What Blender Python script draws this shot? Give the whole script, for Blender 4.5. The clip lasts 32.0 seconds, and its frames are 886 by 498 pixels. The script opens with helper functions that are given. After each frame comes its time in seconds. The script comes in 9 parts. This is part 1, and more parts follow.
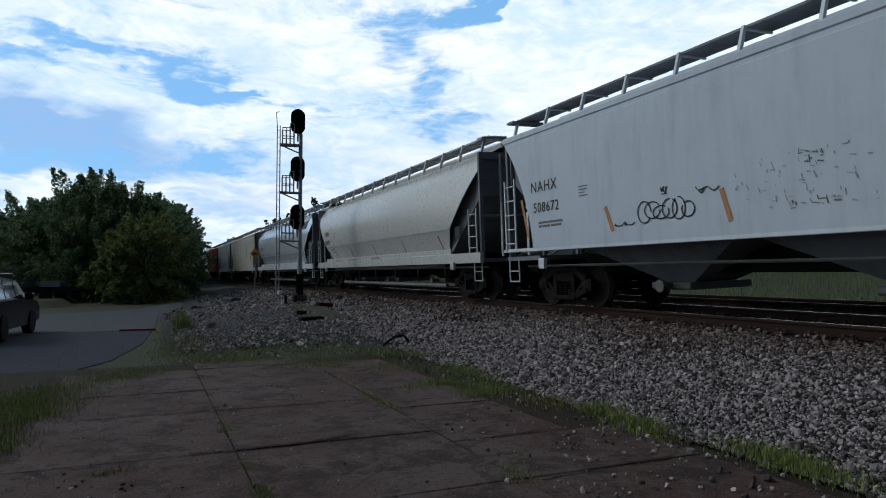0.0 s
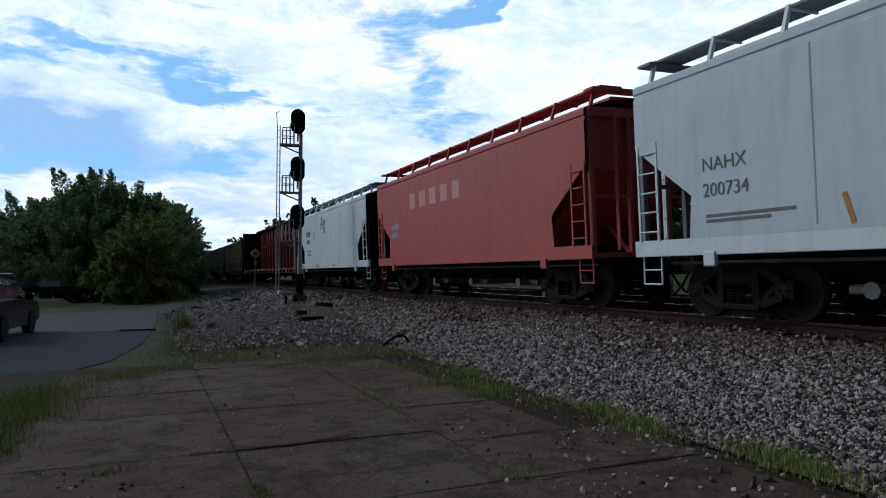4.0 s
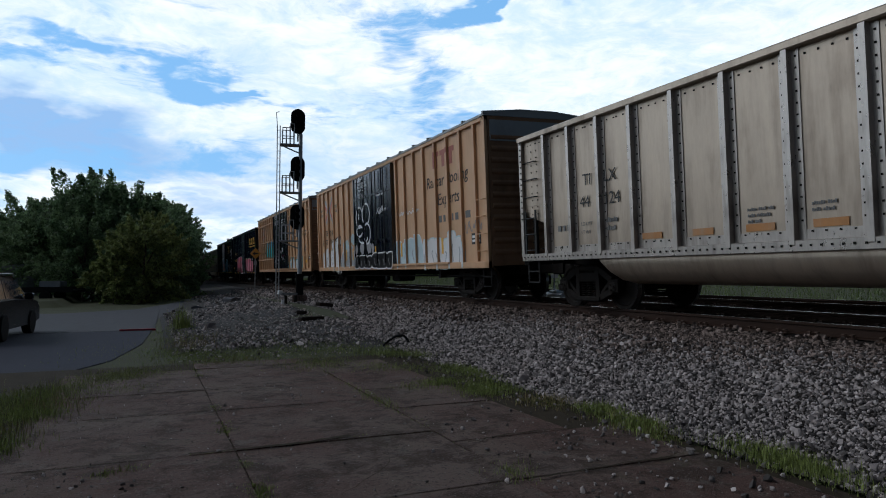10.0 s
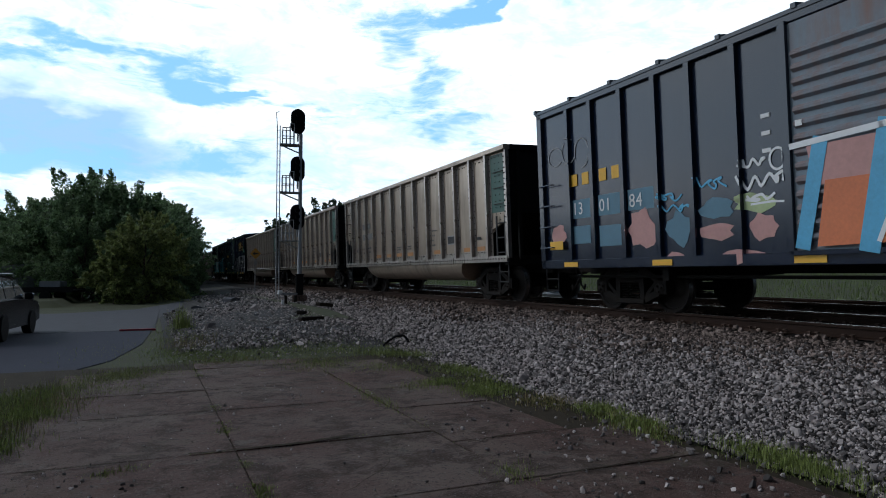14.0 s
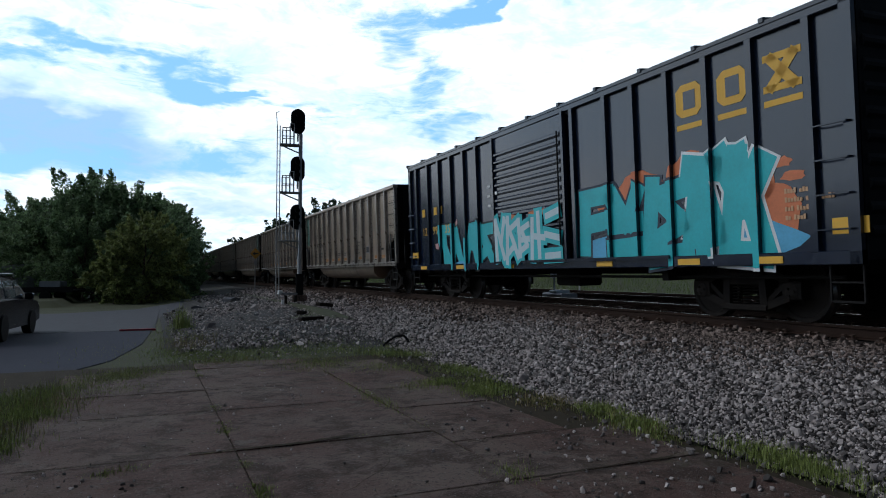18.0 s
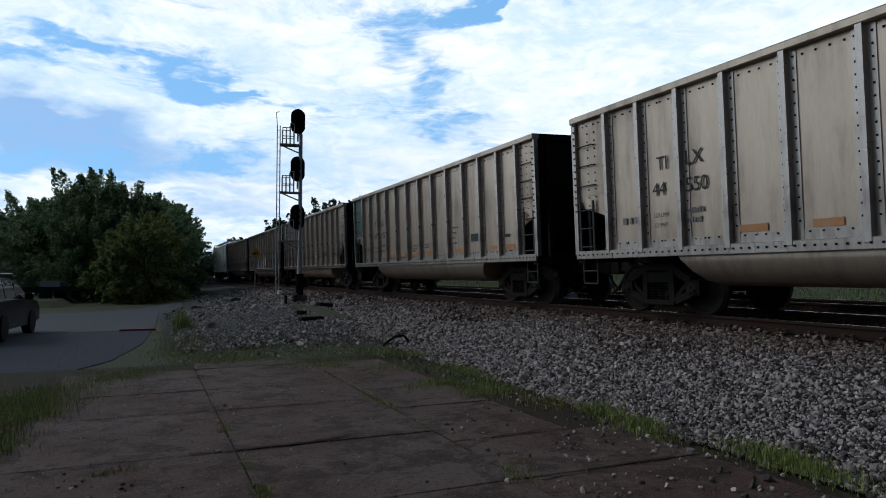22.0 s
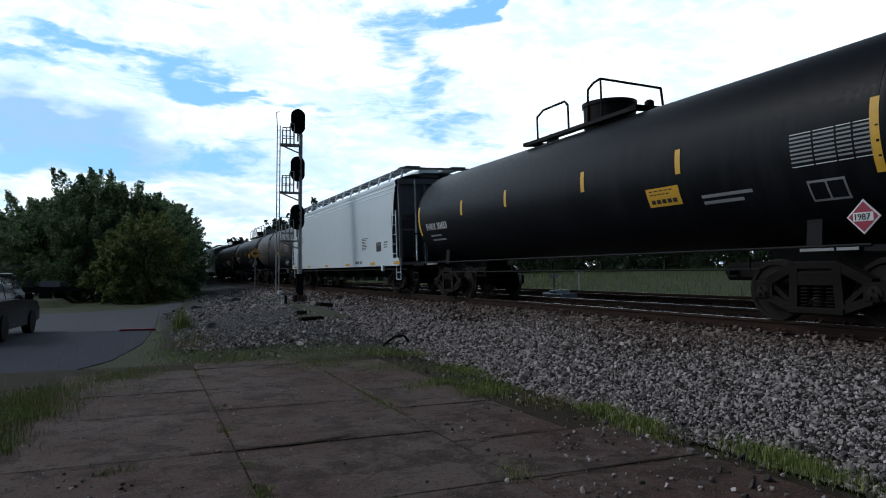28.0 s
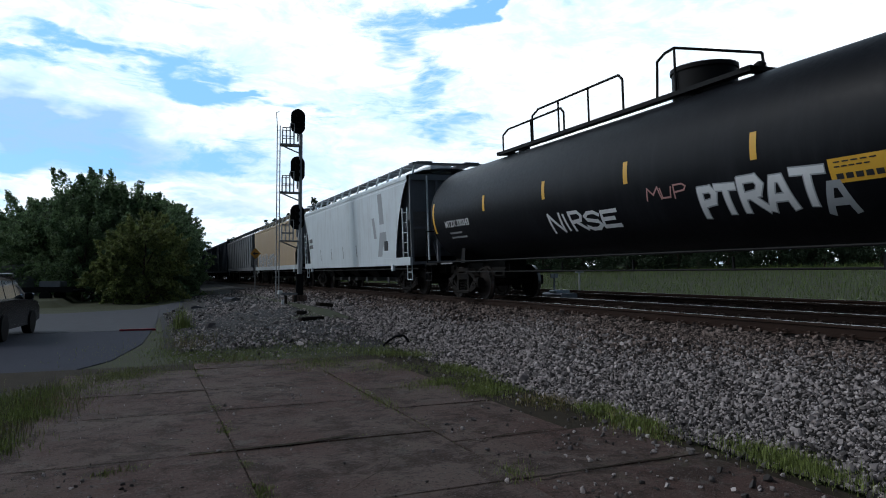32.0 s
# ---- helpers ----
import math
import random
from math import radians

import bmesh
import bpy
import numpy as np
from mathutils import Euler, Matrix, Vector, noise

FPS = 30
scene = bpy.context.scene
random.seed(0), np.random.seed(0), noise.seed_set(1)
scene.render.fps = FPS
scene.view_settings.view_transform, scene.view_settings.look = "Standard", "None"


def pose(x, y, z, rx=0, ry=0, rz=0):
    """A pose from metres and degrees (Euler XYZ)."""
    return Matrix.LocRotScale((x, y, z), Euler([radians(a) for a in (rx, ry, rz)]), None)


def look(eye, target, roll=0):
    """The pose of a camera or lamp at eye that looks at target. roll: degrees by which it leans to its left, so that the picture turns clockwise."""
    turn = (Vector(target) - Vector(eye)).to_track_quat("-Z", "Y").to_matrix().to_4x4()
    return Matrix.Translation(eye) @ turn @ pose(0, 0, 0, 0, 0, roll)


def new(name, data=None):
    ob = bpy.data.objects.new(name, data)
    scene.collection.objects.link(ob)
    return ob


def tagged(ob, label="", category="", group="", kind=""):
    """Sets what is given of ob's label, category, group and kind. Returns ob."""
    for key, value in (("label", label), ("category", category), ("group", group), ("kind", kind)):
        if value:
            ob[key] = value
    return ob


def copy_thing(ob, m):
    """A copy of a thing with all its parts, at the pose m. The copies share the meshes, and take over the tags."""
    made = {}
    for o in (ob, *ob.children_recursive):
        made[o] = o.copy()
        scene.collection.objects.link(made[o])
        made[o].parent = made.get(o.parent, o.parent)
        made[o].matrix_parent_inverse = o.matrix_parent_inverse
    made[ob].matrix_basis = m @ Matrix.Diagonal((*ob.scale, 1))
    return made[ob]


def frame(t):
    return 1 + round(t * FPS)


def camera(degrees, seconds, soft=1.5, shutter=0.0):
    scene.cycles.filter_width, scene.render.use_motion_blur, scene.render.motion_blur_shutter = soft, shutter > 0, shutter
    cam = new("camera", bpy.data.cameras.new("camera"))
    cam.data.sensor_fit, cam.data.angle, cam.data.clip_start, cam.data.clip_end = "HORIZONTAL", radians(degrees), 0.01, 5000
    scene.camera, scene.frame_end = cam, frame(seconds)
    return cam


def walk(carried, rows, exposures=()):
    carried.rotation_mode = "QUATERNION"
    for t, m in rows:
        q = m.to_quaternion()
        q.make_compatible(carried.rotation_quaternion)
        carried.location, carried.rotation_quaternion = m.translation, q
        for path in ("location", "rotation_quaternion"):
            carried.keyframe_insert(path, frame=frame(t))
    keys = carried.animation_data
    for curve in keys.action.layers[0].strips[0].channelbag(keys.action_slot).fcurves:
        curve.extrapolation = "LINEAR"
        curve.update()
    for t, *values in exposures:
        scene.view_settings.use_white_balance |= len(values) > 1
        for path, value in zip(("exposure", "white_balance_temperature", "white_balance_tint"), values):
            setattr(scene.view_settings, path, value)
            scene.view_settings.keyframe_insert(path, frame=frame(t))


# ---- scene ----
# ---------------- camera ----------------
PSI, PITCH, HC = radians(23.67), 0.03763, 1.65
cam = camera(66.7, 32.0, soft=1.0)
EYE = (0.0, 0.0, HC)
AIM = look(EYE, (math.sin(PSI), math.cos(PSI), HC + math.tan(PITCH)))
walk(cam, [(0.0, AIM), (32.0, AIM)], exposures=[(t, e, 6100, 9.0) for t, e in (
    (0.0, 0.0), (3.0, -0.03), (4.5, 0.1), (6.0, 0.08), (7.0, 0.25), (8.0, 0.05), (9.0, 0.05), (10.0, 0.02), (11.0, 0.3), (12.0, 0.3), (14.0, 0.35), (16.5, 0.27), (18.0, 0.3), (19.0, 0.05),
    (20.0, 0.03), (24.0, 0.0), (26.0, 0.0), (27.5, 0.22), (28.0, 0.28), (29.0, 0.02), (30.0, 0.02), (31.0, 0.25), (32.0, 0.3))])

# ---------------- light ----------------
SUN_AZ, SUN_EL = radians(-60), radians(42)      # azimuth measured from +Y towards +X
sun = new("sun", bpy.data.lights.new("sun", "SUN"))
sun.data.energy, sun.data.angle, sun.data.color = 0.64, radians(12), (1.0, 0.97, 0.94)
sd = Vector((math.sin(SUN_AZ) * math.cos(SUN_EL), math.cos(SUN_AZ) * math.cos(SUN_EL), math.sin(SUN_EL)))
sun.matrix_world = look(sd * 50, (0, 0, 0))


class Nodes:
    """Short hand for a node tree."""

    def __init__(self, tree):
        self.t = tree
        tree.nodes.clear()

    def add(self, kind, ins=None, **props):
        n = self.t.nodes.new(kind)
        for k, v in props.items():
            setattr(n, k, v)
        for k, v in (ins or {}).items():
            self.put(n.inputs[k], v)
        return n

    def put(self, sock, v):
        if isinstance(v, bpy.types.NodeSocket):
            self.t.links.new(v, sock)
        else:
            sock.default_value = v

    def math(self, op, a, b=0.0, clamp=False):
        return self.add("ShaderNodeMath", {0: a, 1: b}, operation=op, use_clamp=clamp).outputs[0]

    def ramp(self, v, a, b, lo=0.0, hi=1.0):
        return self.add("ShaderNodeMapRange", {0: v, 1: a, 2: b, 3: lo, 4: hi}, interpolation_type="SMOOTHSTEP").outputs[0]

    def mix(self, f, a, b, blend="MIX"):
        n = self.add("ShaderNodeMix", data_type="RGBA", blend_type=blend)
        self.put(n.inputs[0], f), self.put(n.inputs[6], a), self.put(n.inputs[7], b)
        return n.outputs[2]

    def noise(self, vec, scale, detail=4.0, rough=0.55):
        return self.add("ShaderNodeTexNoise", {"Vector": vec, "Scale": scale, "Detail": detail, "Roughness": rough}).outputs[0]


def sky_dir(px, py):
    """Direction of a place of the sky, in the units of the picture plane."""
    fw = Vector((math.sin(PSI) * math.cos(PITCH), math.cos(PSI) * math.cos(PITCH), math.sin(PITCH)))
    rt = Vector((math.cos(PSI), -math.sin(PSI), 0))
    return (fw + rt * (px - 784) / 1191.35 - rt.cross(fw) * (py - 441) / 1191.35).normalized()


def make_world():
    w = bpy.data.worlds.new("sky")
    w.use_nodes = True
    scene.world = w
    n = Nodes(w.node_tree)
    d = n.add("ShaderNodeTexCoord").outputs["Generated"]
    sky = n.add("ShaderNodeTexSky", sky_type="NISHITA", sun_disc=False, sun_elevation=SUN_EL, sun_rotation=SUN_AZ,
                air_density=1.0, dust_density=0.6, ozone_density=2.5).outputs[0]
    stretch = n.add("ShaderNodeVectorMath", {0: d, 1: (1.0, 1.0, 2.4)}, operation="MULTIPLY").outputs[0]
    warp = n.add("ShaderNodeTexNoise", {"Vector": stretch, "Scale": 5.0, "Detail": 3.0}).outputs["Color"]
    vec = n.add("ShaderNodeVectorMath", {0: stretch, 1: n.add("ShaderNodeVectorMath", {0: warp, "Scale": 0.16}, operation="SCALE").outputs[0]}, operation="ADD").outputs[0]
    big = n.noise(vec, 2.6, 6.0, 0.55)
    fine = n.noise(vec, 11.0, 6.0, 0.62)
    cover = n.math("ADD", n.math("MULTIPLY", big, 0.7), n.math("MULTIPLY", fine, 1.0))
    cover = n.math("SUBTRACT", cover, 0.1)
    ripple = n.noise(n.add("ShaderNodeVectorMath", {0: vec, 1: (1.0, 1.0, 1.9)}, operation="MULTIPLY").outputs[0], 30.0, 4.0, 0.62)
    cover = n.math("ADD", cover, n.math("MULTIPLY", n.math("SUBTRACT", ripple, 0.5), 0.75))

    def blob(px, py, rx, ry, tilt, amount, total):
        c = sky_dir(px, py)
        right = Vector((c.y, -c.x, 0)).normalized()
        up = right.cross(c)
        a = radians(tilt)
        e1, e2 = right * math.cos(a) - up * math.sin(a), right * math.sin(a) + up * math.cos(a)
        u = n.add("ShaderNodeVectorMath", {0: vec0, 1: e1}, operation="DOT_PRODUCT").outputs["Value"]
        v = n.add("ShaderNodeVectorMath", {0: vec0, 1: e2}, operation="DOT_PRODUCT").outputs["Value"]
        f = n.add("ShaderNodeVectorMath", {0: vec0, 1: c}, operation="DOT_PRODUCT").outputs["Value"]
        u = n.math("MULTIPLY", n.math("SUBTRACT", u, c.dot(e1)), 1191.0 / rx)
        v = n.math("MULTIPLY", n.math("SUBTRACT", v, c.dot(e2)), 1191.0 / ry)
        r = n.math("SQRT", n.math("ADD", n.math("MULTIPLY", u, u), n.math("MULTIPLY", v, v)))
        m = n.math("MULTIPLY", n.ramp(r, 0.35, 1.25, 1.0, 0.0), n.math("GREATER_THAN", f, 0.2))
        return n.math("ADD", total, n.math("MULTIPLY", m, amount))

    wob = n.add("ShaderNodeTexNoise", {"Vector": stretch, "Scale": 9.0, "Detail": 4.0}).outputs["Color"]
    wob = n.add("ShaderNodeVectorMath", {0: wob, 1: (0.5, 0.5, 0.5)}, operation="SUBTRACT").outputs[0]
    vec0 = n.add("ShaderNodeVectorMath", {0: d, 1: n.add("ShaderNodeVectorMath", {0: wob, "Scale": 0.11}, operation="SCALE").outputs[0]}, operation="ADD").outputs[0]
    gaps = 0.0
    for g in ((100, 66, 80, 15, 8, 0.42), (60, 112, 80, 22, 12, 0.3), (240, 104, 70, 12, 10, 0.24), (370, 157, 84, 34, 10, 0.6), (440, 156, 50, 12, 0, 0.5),
              (385, 272, 100, 28, -4, 0.45), (80, 285, 240, 22, 0, 0.35), (700, 75, 85, 55, -20, 0.34), (772, 138, 48, 36, -20, 0.5), (830, 18, 80, 24, -18, 0.5),
              (885, 0, 60, 12, 0, 0.45), (1030, -4, 130, 12, 0, 0.4), (800, 212, 110, 18, 6, 0.26), (530, 185, 90, 8, 4, 0.22), (460, 158, 30, 14, 0, 0.3)):
        gaps = blob(*g, gaps)
    cover = n.math("SUBTRACT", cover, gaps)
    veil = 0.0
    for g in ((300, 40, 420, 40, 4, 0.25), (560, 110, 130, 90, 0, 0.3), (1000, 130, 260, 120, 0, 0.3), (200, 165, 140, 24, 12, 0.5), (330, 225, 110, 26, 20, 0.35), (440, 222, 110, 22, -8, 0.4),
              (640, 270, 260, 60, 0, 0.25), (420, 350, 110, 30, 0, 0.35), (1300, 60, 340, 150, 0, 0.6), (40, 332, 110, 12, 0, 0.25), (20, 70, 25, 10, 0, 0.4), (0, 140, 60, 24, 10, 0.4)):
        veil = blob(*g, veil)
    cover = n.math("ADD", cover, veil)
    mask = n.ramp(cover, 0.3, 0.86)
    shade = 0.0
    for g in ((100, 222, 215, 54, 9, 0.95), (20, 215, 140, 50, 5, 0.5), (90, 290, 240, 24, 0, 0.45), (420, 378, 110, 14, 0, 0.5), (395, 332, 60, 13, 10, 0.35), (455, 358, 70, 13, -5, 0.35), (350, 352, 50, 10, 0, 0.3), (640, 300, 380, 70, 0, 0.2), (800, 225, 120, 24, 4, 0.3)):
        shade = blob(*g, shade)
    mott = n.noise(vec, 16.0, 7.0, 0.62)
    shade = n.math("ADD", shade, n.math("MULTIPLY", n.ramp(n.noise(vec, 6.0, 6.0, 0.6), 0.5, 0.72), 0.15))
    shade = n.math("ADD", shade, n.math("MULTIPLY", n.ramp(mott, 0.46, 0.7), 0.12))
    thin = n.math("ADD", n.math("MULTIPLY", n.noise(vec, 4.5, 8.0, 0.66), 0.7), n.math("MULTIPLY", n.noise(vec, 26.0, 5.0, 0.6), 0.3))
    cloud = n.mix(n.ramp(thin, 0.4, 0.62), (1.05, 1.06, 1.05, 1), (0.7, 0.86, 0.98, 1))
    cloud = n.mix(n.math("MINIMUM", shade, 1.0), cloud, (0.34, 0.54, 0.84, 1))
    clear = n.mix(1.0, n.mix(1.0, sky, (0.03, 0.03, 0.03, 1), "MULTIPLY"), (0.19, 0.42, 0.71, 1), "ADD")
    out = n.mix(mask, clear, cloud)
    # low sky in view stays bright; unseen rest dimmed to lower the light
    xyz = n.add("ShaderNodeSeparateXYZ", {0: d})
    flat = n.math("SQRT", n.math("ADD", n.math("MULTIPLY", xyz.outputs[0], xyz.outputs[0]), n.math("ADD", n.math("MULTIPLY", xyz.outputs[1], xyz.outputs[1]), 0.0004)))
    side = n.math("DIVIDE", n.math("ADD", n.math("MULTIPLY", xyz.outputs[0], math.sin(radians(-6))), n.math("MULTIPLY", xyz.outputs[1], math.cos(radians(-6)))), flat)
    fall = n.math("MULTIPLY", n.ramp(side, -0.45, 0.42), n.ramp(xyz.outputs[2], 0.42, 0.8, 1.0, 0.0))
    dark = n.mix(1.0, out, (0.05, 0.062, 0.078, 1), "MULTIPLY")
    out = n.mix(fall, dark, out)
    bg = n.add("ShaderNodeBackground", {"Color": out, "Strength": 1.0})
    n.t.links.new(bg.outputs[0], n.add("ShaderNodeOutputWorld").inputs[0])


make_world()

# ---------------- materials ----------------
MATS = {}


def surface(name, color, rough=0.6, metal=0.0, vary=0.18, scale=1.0, stretch=(1, 1, 1), dirt=None, dirt_amount=0.0, dirt_scale=1.2, bump=0.0, bump_scale=30.0,
            island=0.0, object_random=0.0, spec=0.5, through_light=0.0):
    """A procedural material: two scales of colour variation, dirt or wear with its own colour, fine relief."""
    if name in MATS:
        return MATS[name]
    m = bpy.data.materials.new(name)
    m.use_nodes = True
    n = Nodes(m.node_tree)
    co = n.add("ShaderNodeTexCoord").outputs["Object"]
    vec = n.add("ShaderNodeMapping", {"Vector": co, "Scale": stretch}).outputs[0]
    a = n.noise(vec, 1.3 * scale, 5.0, 0.6)
    b = n.noise(vec, 14.0 * scale, 4.0, 0.6)
    k = n.math("ADD", n.math("MULTIPLY", n.math("SUBTRACT", a, 0.5), 1.6 * vary), n.math("MULTIPLY", n.math("SUBTRACT", b, 0.5), 1.2 * vary))
    k = n.math("ADD", k, 1.0)
    if island:
        r = n.add("ShaderNodeNewGeometry").outputs["Random Per Island"]
        k = n.math("MULTIPLY", k, n.ramp(r, 0.0, 1.0, 1.0 - island, 1.0 + island))
    if object_random:
        r = n.add("ShaderNodeObjectInfo").outputs["Random"]
        k = n.math("MULTIPLY", k, n.ramp(r, 0.0, 1.0, 1.0 - object_random, 1.0 + object_random))
    col = n.add("ShaderNodeVectorMath", {0: (*color[:3],), "Scale": k}, operation="SCALE").outputs[0]
    ro = n.math("ADD", rough, n.math("MULTIPLY", n.math("SUBTRACT", b, 0.5), 0.25), True)
    if dirt:
        streak = n.add("ShaderNodeMapping", {"Vector": co, "Scale": (1.0, 2.2, 0.28)}).outputs[0]
        d = n.math("ADD", n.math("MULTIPLY", n.noise(streak, dirt_scale * 1.6, 6.0, 0.65), 0.6), n.math("MULTIPLY", n.noise(co, dirt_scale * 0.6, 5.0, 0.6), 0.5))
        d = n.math("MULTIPLY", n.ramp(d, 0.48, 0.78), dirt_amount)
        col = n.mix(d, col, (*dirt[:3], 1))
        ro = n.math("ADD", ro, n.math("MULTIPLY", d, 0.2), True)
    ins = {"Base Color": col, "Roughness": ro, "Metallic": metal, "Specular IOR Level": spec}
    if bump:
        h = n.noise(co, bump_scale, 4.0, 0.6)
        ins["Normal"] = n.add("ShaderNodeBump", {"Height": h, "Strength": bump, "Distance": 0.02}).outputs[0]
    p = n.add("ShaderNodeBsdfPrincipled", ins)
    out = p.outputs[0]
    if through_light:
        tr = n.add("ShaderNodeBsdfTranslucent", {"Color": col})
        mx = n.add("ShaderNodeMixShader", {0: through_light})
        n.t.links.new(out, mx.inputs[1]), n.t.links.new(tr.outputs[0], mx.inputs[2])
        out = mx.outputs[0]
    n.t.links.new(out, n.add("ShaderNodeOutputMaterial").inputs[0])
    MATS[name] = m
    return m


GRIME = (0.05, 0.04, 0.032)
RUST = (0.12, 0.045, 0.02)
m_white = surface("white_hopper_paint", (0.7, 0.76, 0.79), 0.42, vary=0.08, dirt=(0.4, 0.39, 0.37), dirt_amount=0.4)
m_lightgrey = surface("light_grey_hopper_paint", (0.56, 0.63, 0.68), 0.36, vary=0.07, dirt=(0.3, 0.31, 0.32), dirt_amount=0.4)
m_silver = surface("pale_grey_gloss_paint", (0.72, 0.79, 0.84), 0.2, 0.25, vary=0.06, dirt=(0.5, 0.54, 0.57), dirt_amount=0.3)
m_cream = surface("cream_hopper_paint", (0.56, 0.545, 0.465), 0.38, vary=0.08, dirt=(0.36, 0.31, 0.24), dirt_amount=0.4)
m_beige = surface("beige_hopper_paint", (0.6, 0.605, 0.555), 0.28, vary=0.06, dirt=(0.36, 0.34, 0.3), dirt_amount=0.35)
m_white_clean = surface("clean_white_paint", (0.76, 0.84, 0.88), 0.32, vary=0.04, dirt=(0.62, 0.68, 0.71), dirt_amount=0.25)
m_tan = surface("faded_tan_paint", (0.5, 0.38, 0.24), 0.6, vary=0.12, dirt=(0.55, 0.5, 0.45), dirt_amount=0.5)
m_red = surface("faded_red_hopper_paint", (0.46, 0.085, 0.085), 0.55, vary=0.12, dirt=(0.25, 0.07, 0.06), dirt_amount=0.4)
m_greyrib = surface("weathered_and_shaded_grey", (0.2, 0.21, 0.23), 0.6, vary=0.15, dirt=GRIME, dirt_amount=0.5)
m_bluedark = surface("dark_blue_paint", (0.03, 0.04, 0.065), 0.55, vary=0.2, dirt=GRIME, dirt_amount=0.5)
m_oxide = surface("oxide_red_flatcar_paint", (0.19, 0.03, 0.035), 0.5, vary=0.16, dirt=(0.03, 0.014, 0.013), dirt_amount=0.75, dirt_scale=0.8)
m_oxide_dark = surface("dark_bulkhead_paint", (0.03, 0.012, 0.016), 0.6, vary=0.2, spec=0.12)
m_alu = surface("weathered_aluminium", (0.44, 0.355, 0.278), 0.34, 0.7, vary=0.22, stretch=(1, 1.6, 0.35), dirt=(0.13, 0.1, 0.078), dirt_amount=0.7, dirt_scale=1.0, bump=0.06, bump_scale=10, object_random=0.12)
m_alu_post = surface("aluminium_post", (0.47, 0.42, 0.38), 0.3, 0.75, vary=0.3, stretch=(1, 1, 0.4), dirt=(0.09, 0.068, 0.053), dirt_amount=0.8)
# ends and gondola insides: coal dust and shade, both in one colour
m_end_black = surface("end_black_coal_and_shade", (0.012, 0.011, 0.011), 0.7, vary=0.3, spec=0.12)
m_green_panel = surface("dull_green_paint", (0.035, 0.105, 0.085), 0.5, vary=0.12, dirt=(0.15, 0.12, 0.09), dirt_amount=0.3)
m_orange_refl = surface("faded_orange_reflector", (0.45, 0.2, 0.06), 0.55, vary=0.25, dirt=(0.35, 0.3, 0.24), dirt_amount=0.6)
m_yellow = surface("yellow_reflector", (0.75, 0.42, 0.04), 0.45, vary=0.08)
m_ttx = surface("yellow_tan_boxcar_paint", (0.62, 0.37, 0.205), 0.5, vary=0.1, dirt=(0.42, 0.24, 0.13), dirt_amount=0.5)
# tan side paint darkened for ends turned from the light, plus grime
m_ttx_dark = surface("shaded_brown_boxcar_end", (0.3, 0.17, 0.1), 0.65, vary=0.2, dirt=GRIME, dirt_amount=0.5, spec=0.12)
m_doorblack = surface("black_plug_door", (0.006, 0.009, 0.019), 0.2, vary=0.2, dirt=(0.045, 0.052, 0.068), dirt_amount=0.3, bump=0.12, bump_scale=1.6, spec=0.65)
m_navy = surface("dark_blue_boxcar_paint", (0.006, 0.0115, 0.029), 0.17, vary=0.2, dirt=(0.033, 0.04, 0.058), dirt_amount=0.3, bump=0.14, bump_scale=1.3, spec=0.75)
# near-black, with the shade of the car ends in the colour
m_navy_end = surface("shaded_black_boxcar_end", (0.008, 0.009, 0.012), 0.6, vary=0.2, spec=0.12)
m_rustdoor = surface("rusty_blue_grey_door", (0.17, 0.21, 0.25), 0.6, vary=0.25, dirt=(0.24, 0.1, 0.055), dirt_amount=0.9, dirt_scale=0.7)
m_roof = surface("galvanised_roof", (0.33, 0.34, 0.35), 0.5, 0.4, vary=0.12, dirt=GRIME, dirt_amount=0.3)
m_tank = surface("black_tank_paint", (0.005, 0.0055, 0.0078), 0.46, vary=0.2, dirt=(0.035, 0.037, 0.043), dirt_amount=0.35, bump=0.03, bump_scale=2.5, spec=0.16)
m_tank_grey = surface("faded_grey_tank_paint", (0.09, 0.1, 0.105), 0.55, vary=0.2, dirt=(0.17, 0.06, 0.045), dirt_amount=0.5, dirt_scale=0.6, spec=0.3)
m_tank_brown = surface("brown_stained_tank_paint", (0.11, 0.065, 0.045), 0.55, vary=0.2, dirt=GRIME, dirt_amount=0.5)
m_black = surface("black_steel", (0.014, 0.013, 0.013), 0.6, vary=0.3, spec=0.12)
# underframe, trucks, wheels: the shade beneath the cars is put into these colours
m_under = surface("grimy_shaded_underframe", (0.011, 0.01, 0.009), 0.85, vary=0.35, spec=0.12)
m_truck = surface("greasy_shaded_cast_steel", (0.014, 0.012, 0.011), 0.8, vary=0.4, dirt=(0.035, 0.024, 0.018), dirt_amount=0.5, bump=0.2, bump_scale=25, spec=0.12)
m_tread_edge = surface("worn_bright_tread", (0.3, 0.28, 0.26), 0.3, 0.9, vary=0.15)
m_wheel = surface("worn_shaded_wheel_steel", (0.022, 0.018, 0.016), 0.7, 0.2, vary=0.3, spec=0.12)
m_ladder = surface("pale_grey_ladder", (0.5, 0.51, 0.5), 0.5, vary=0.15, dirt=GRIME, dirt_amount=0.3)
m_dkladder = surface("dark_ladder", (0.05, 0.05, 0.05), 0.6, vary=0.2, spec=0.12)
m_gate = surface("bare_gate_metal", (0.17, 0.165, 0.155), 0.5, 0.3, vary=0.2, dirt=GRIME, dirt_amount=0.5)
m_ink = surface("black_lettering", (0.02, 0.02, 0.022), 0.6, vary=0.1)
m_ink_grey = surface("grey_stencil", (0.16, 0.16, 0.16), 0.7, vary=0.2)
m_stencil = surface("white_stencil", (0.72, 0.72, 0.72), 0.6, vary=0.1)
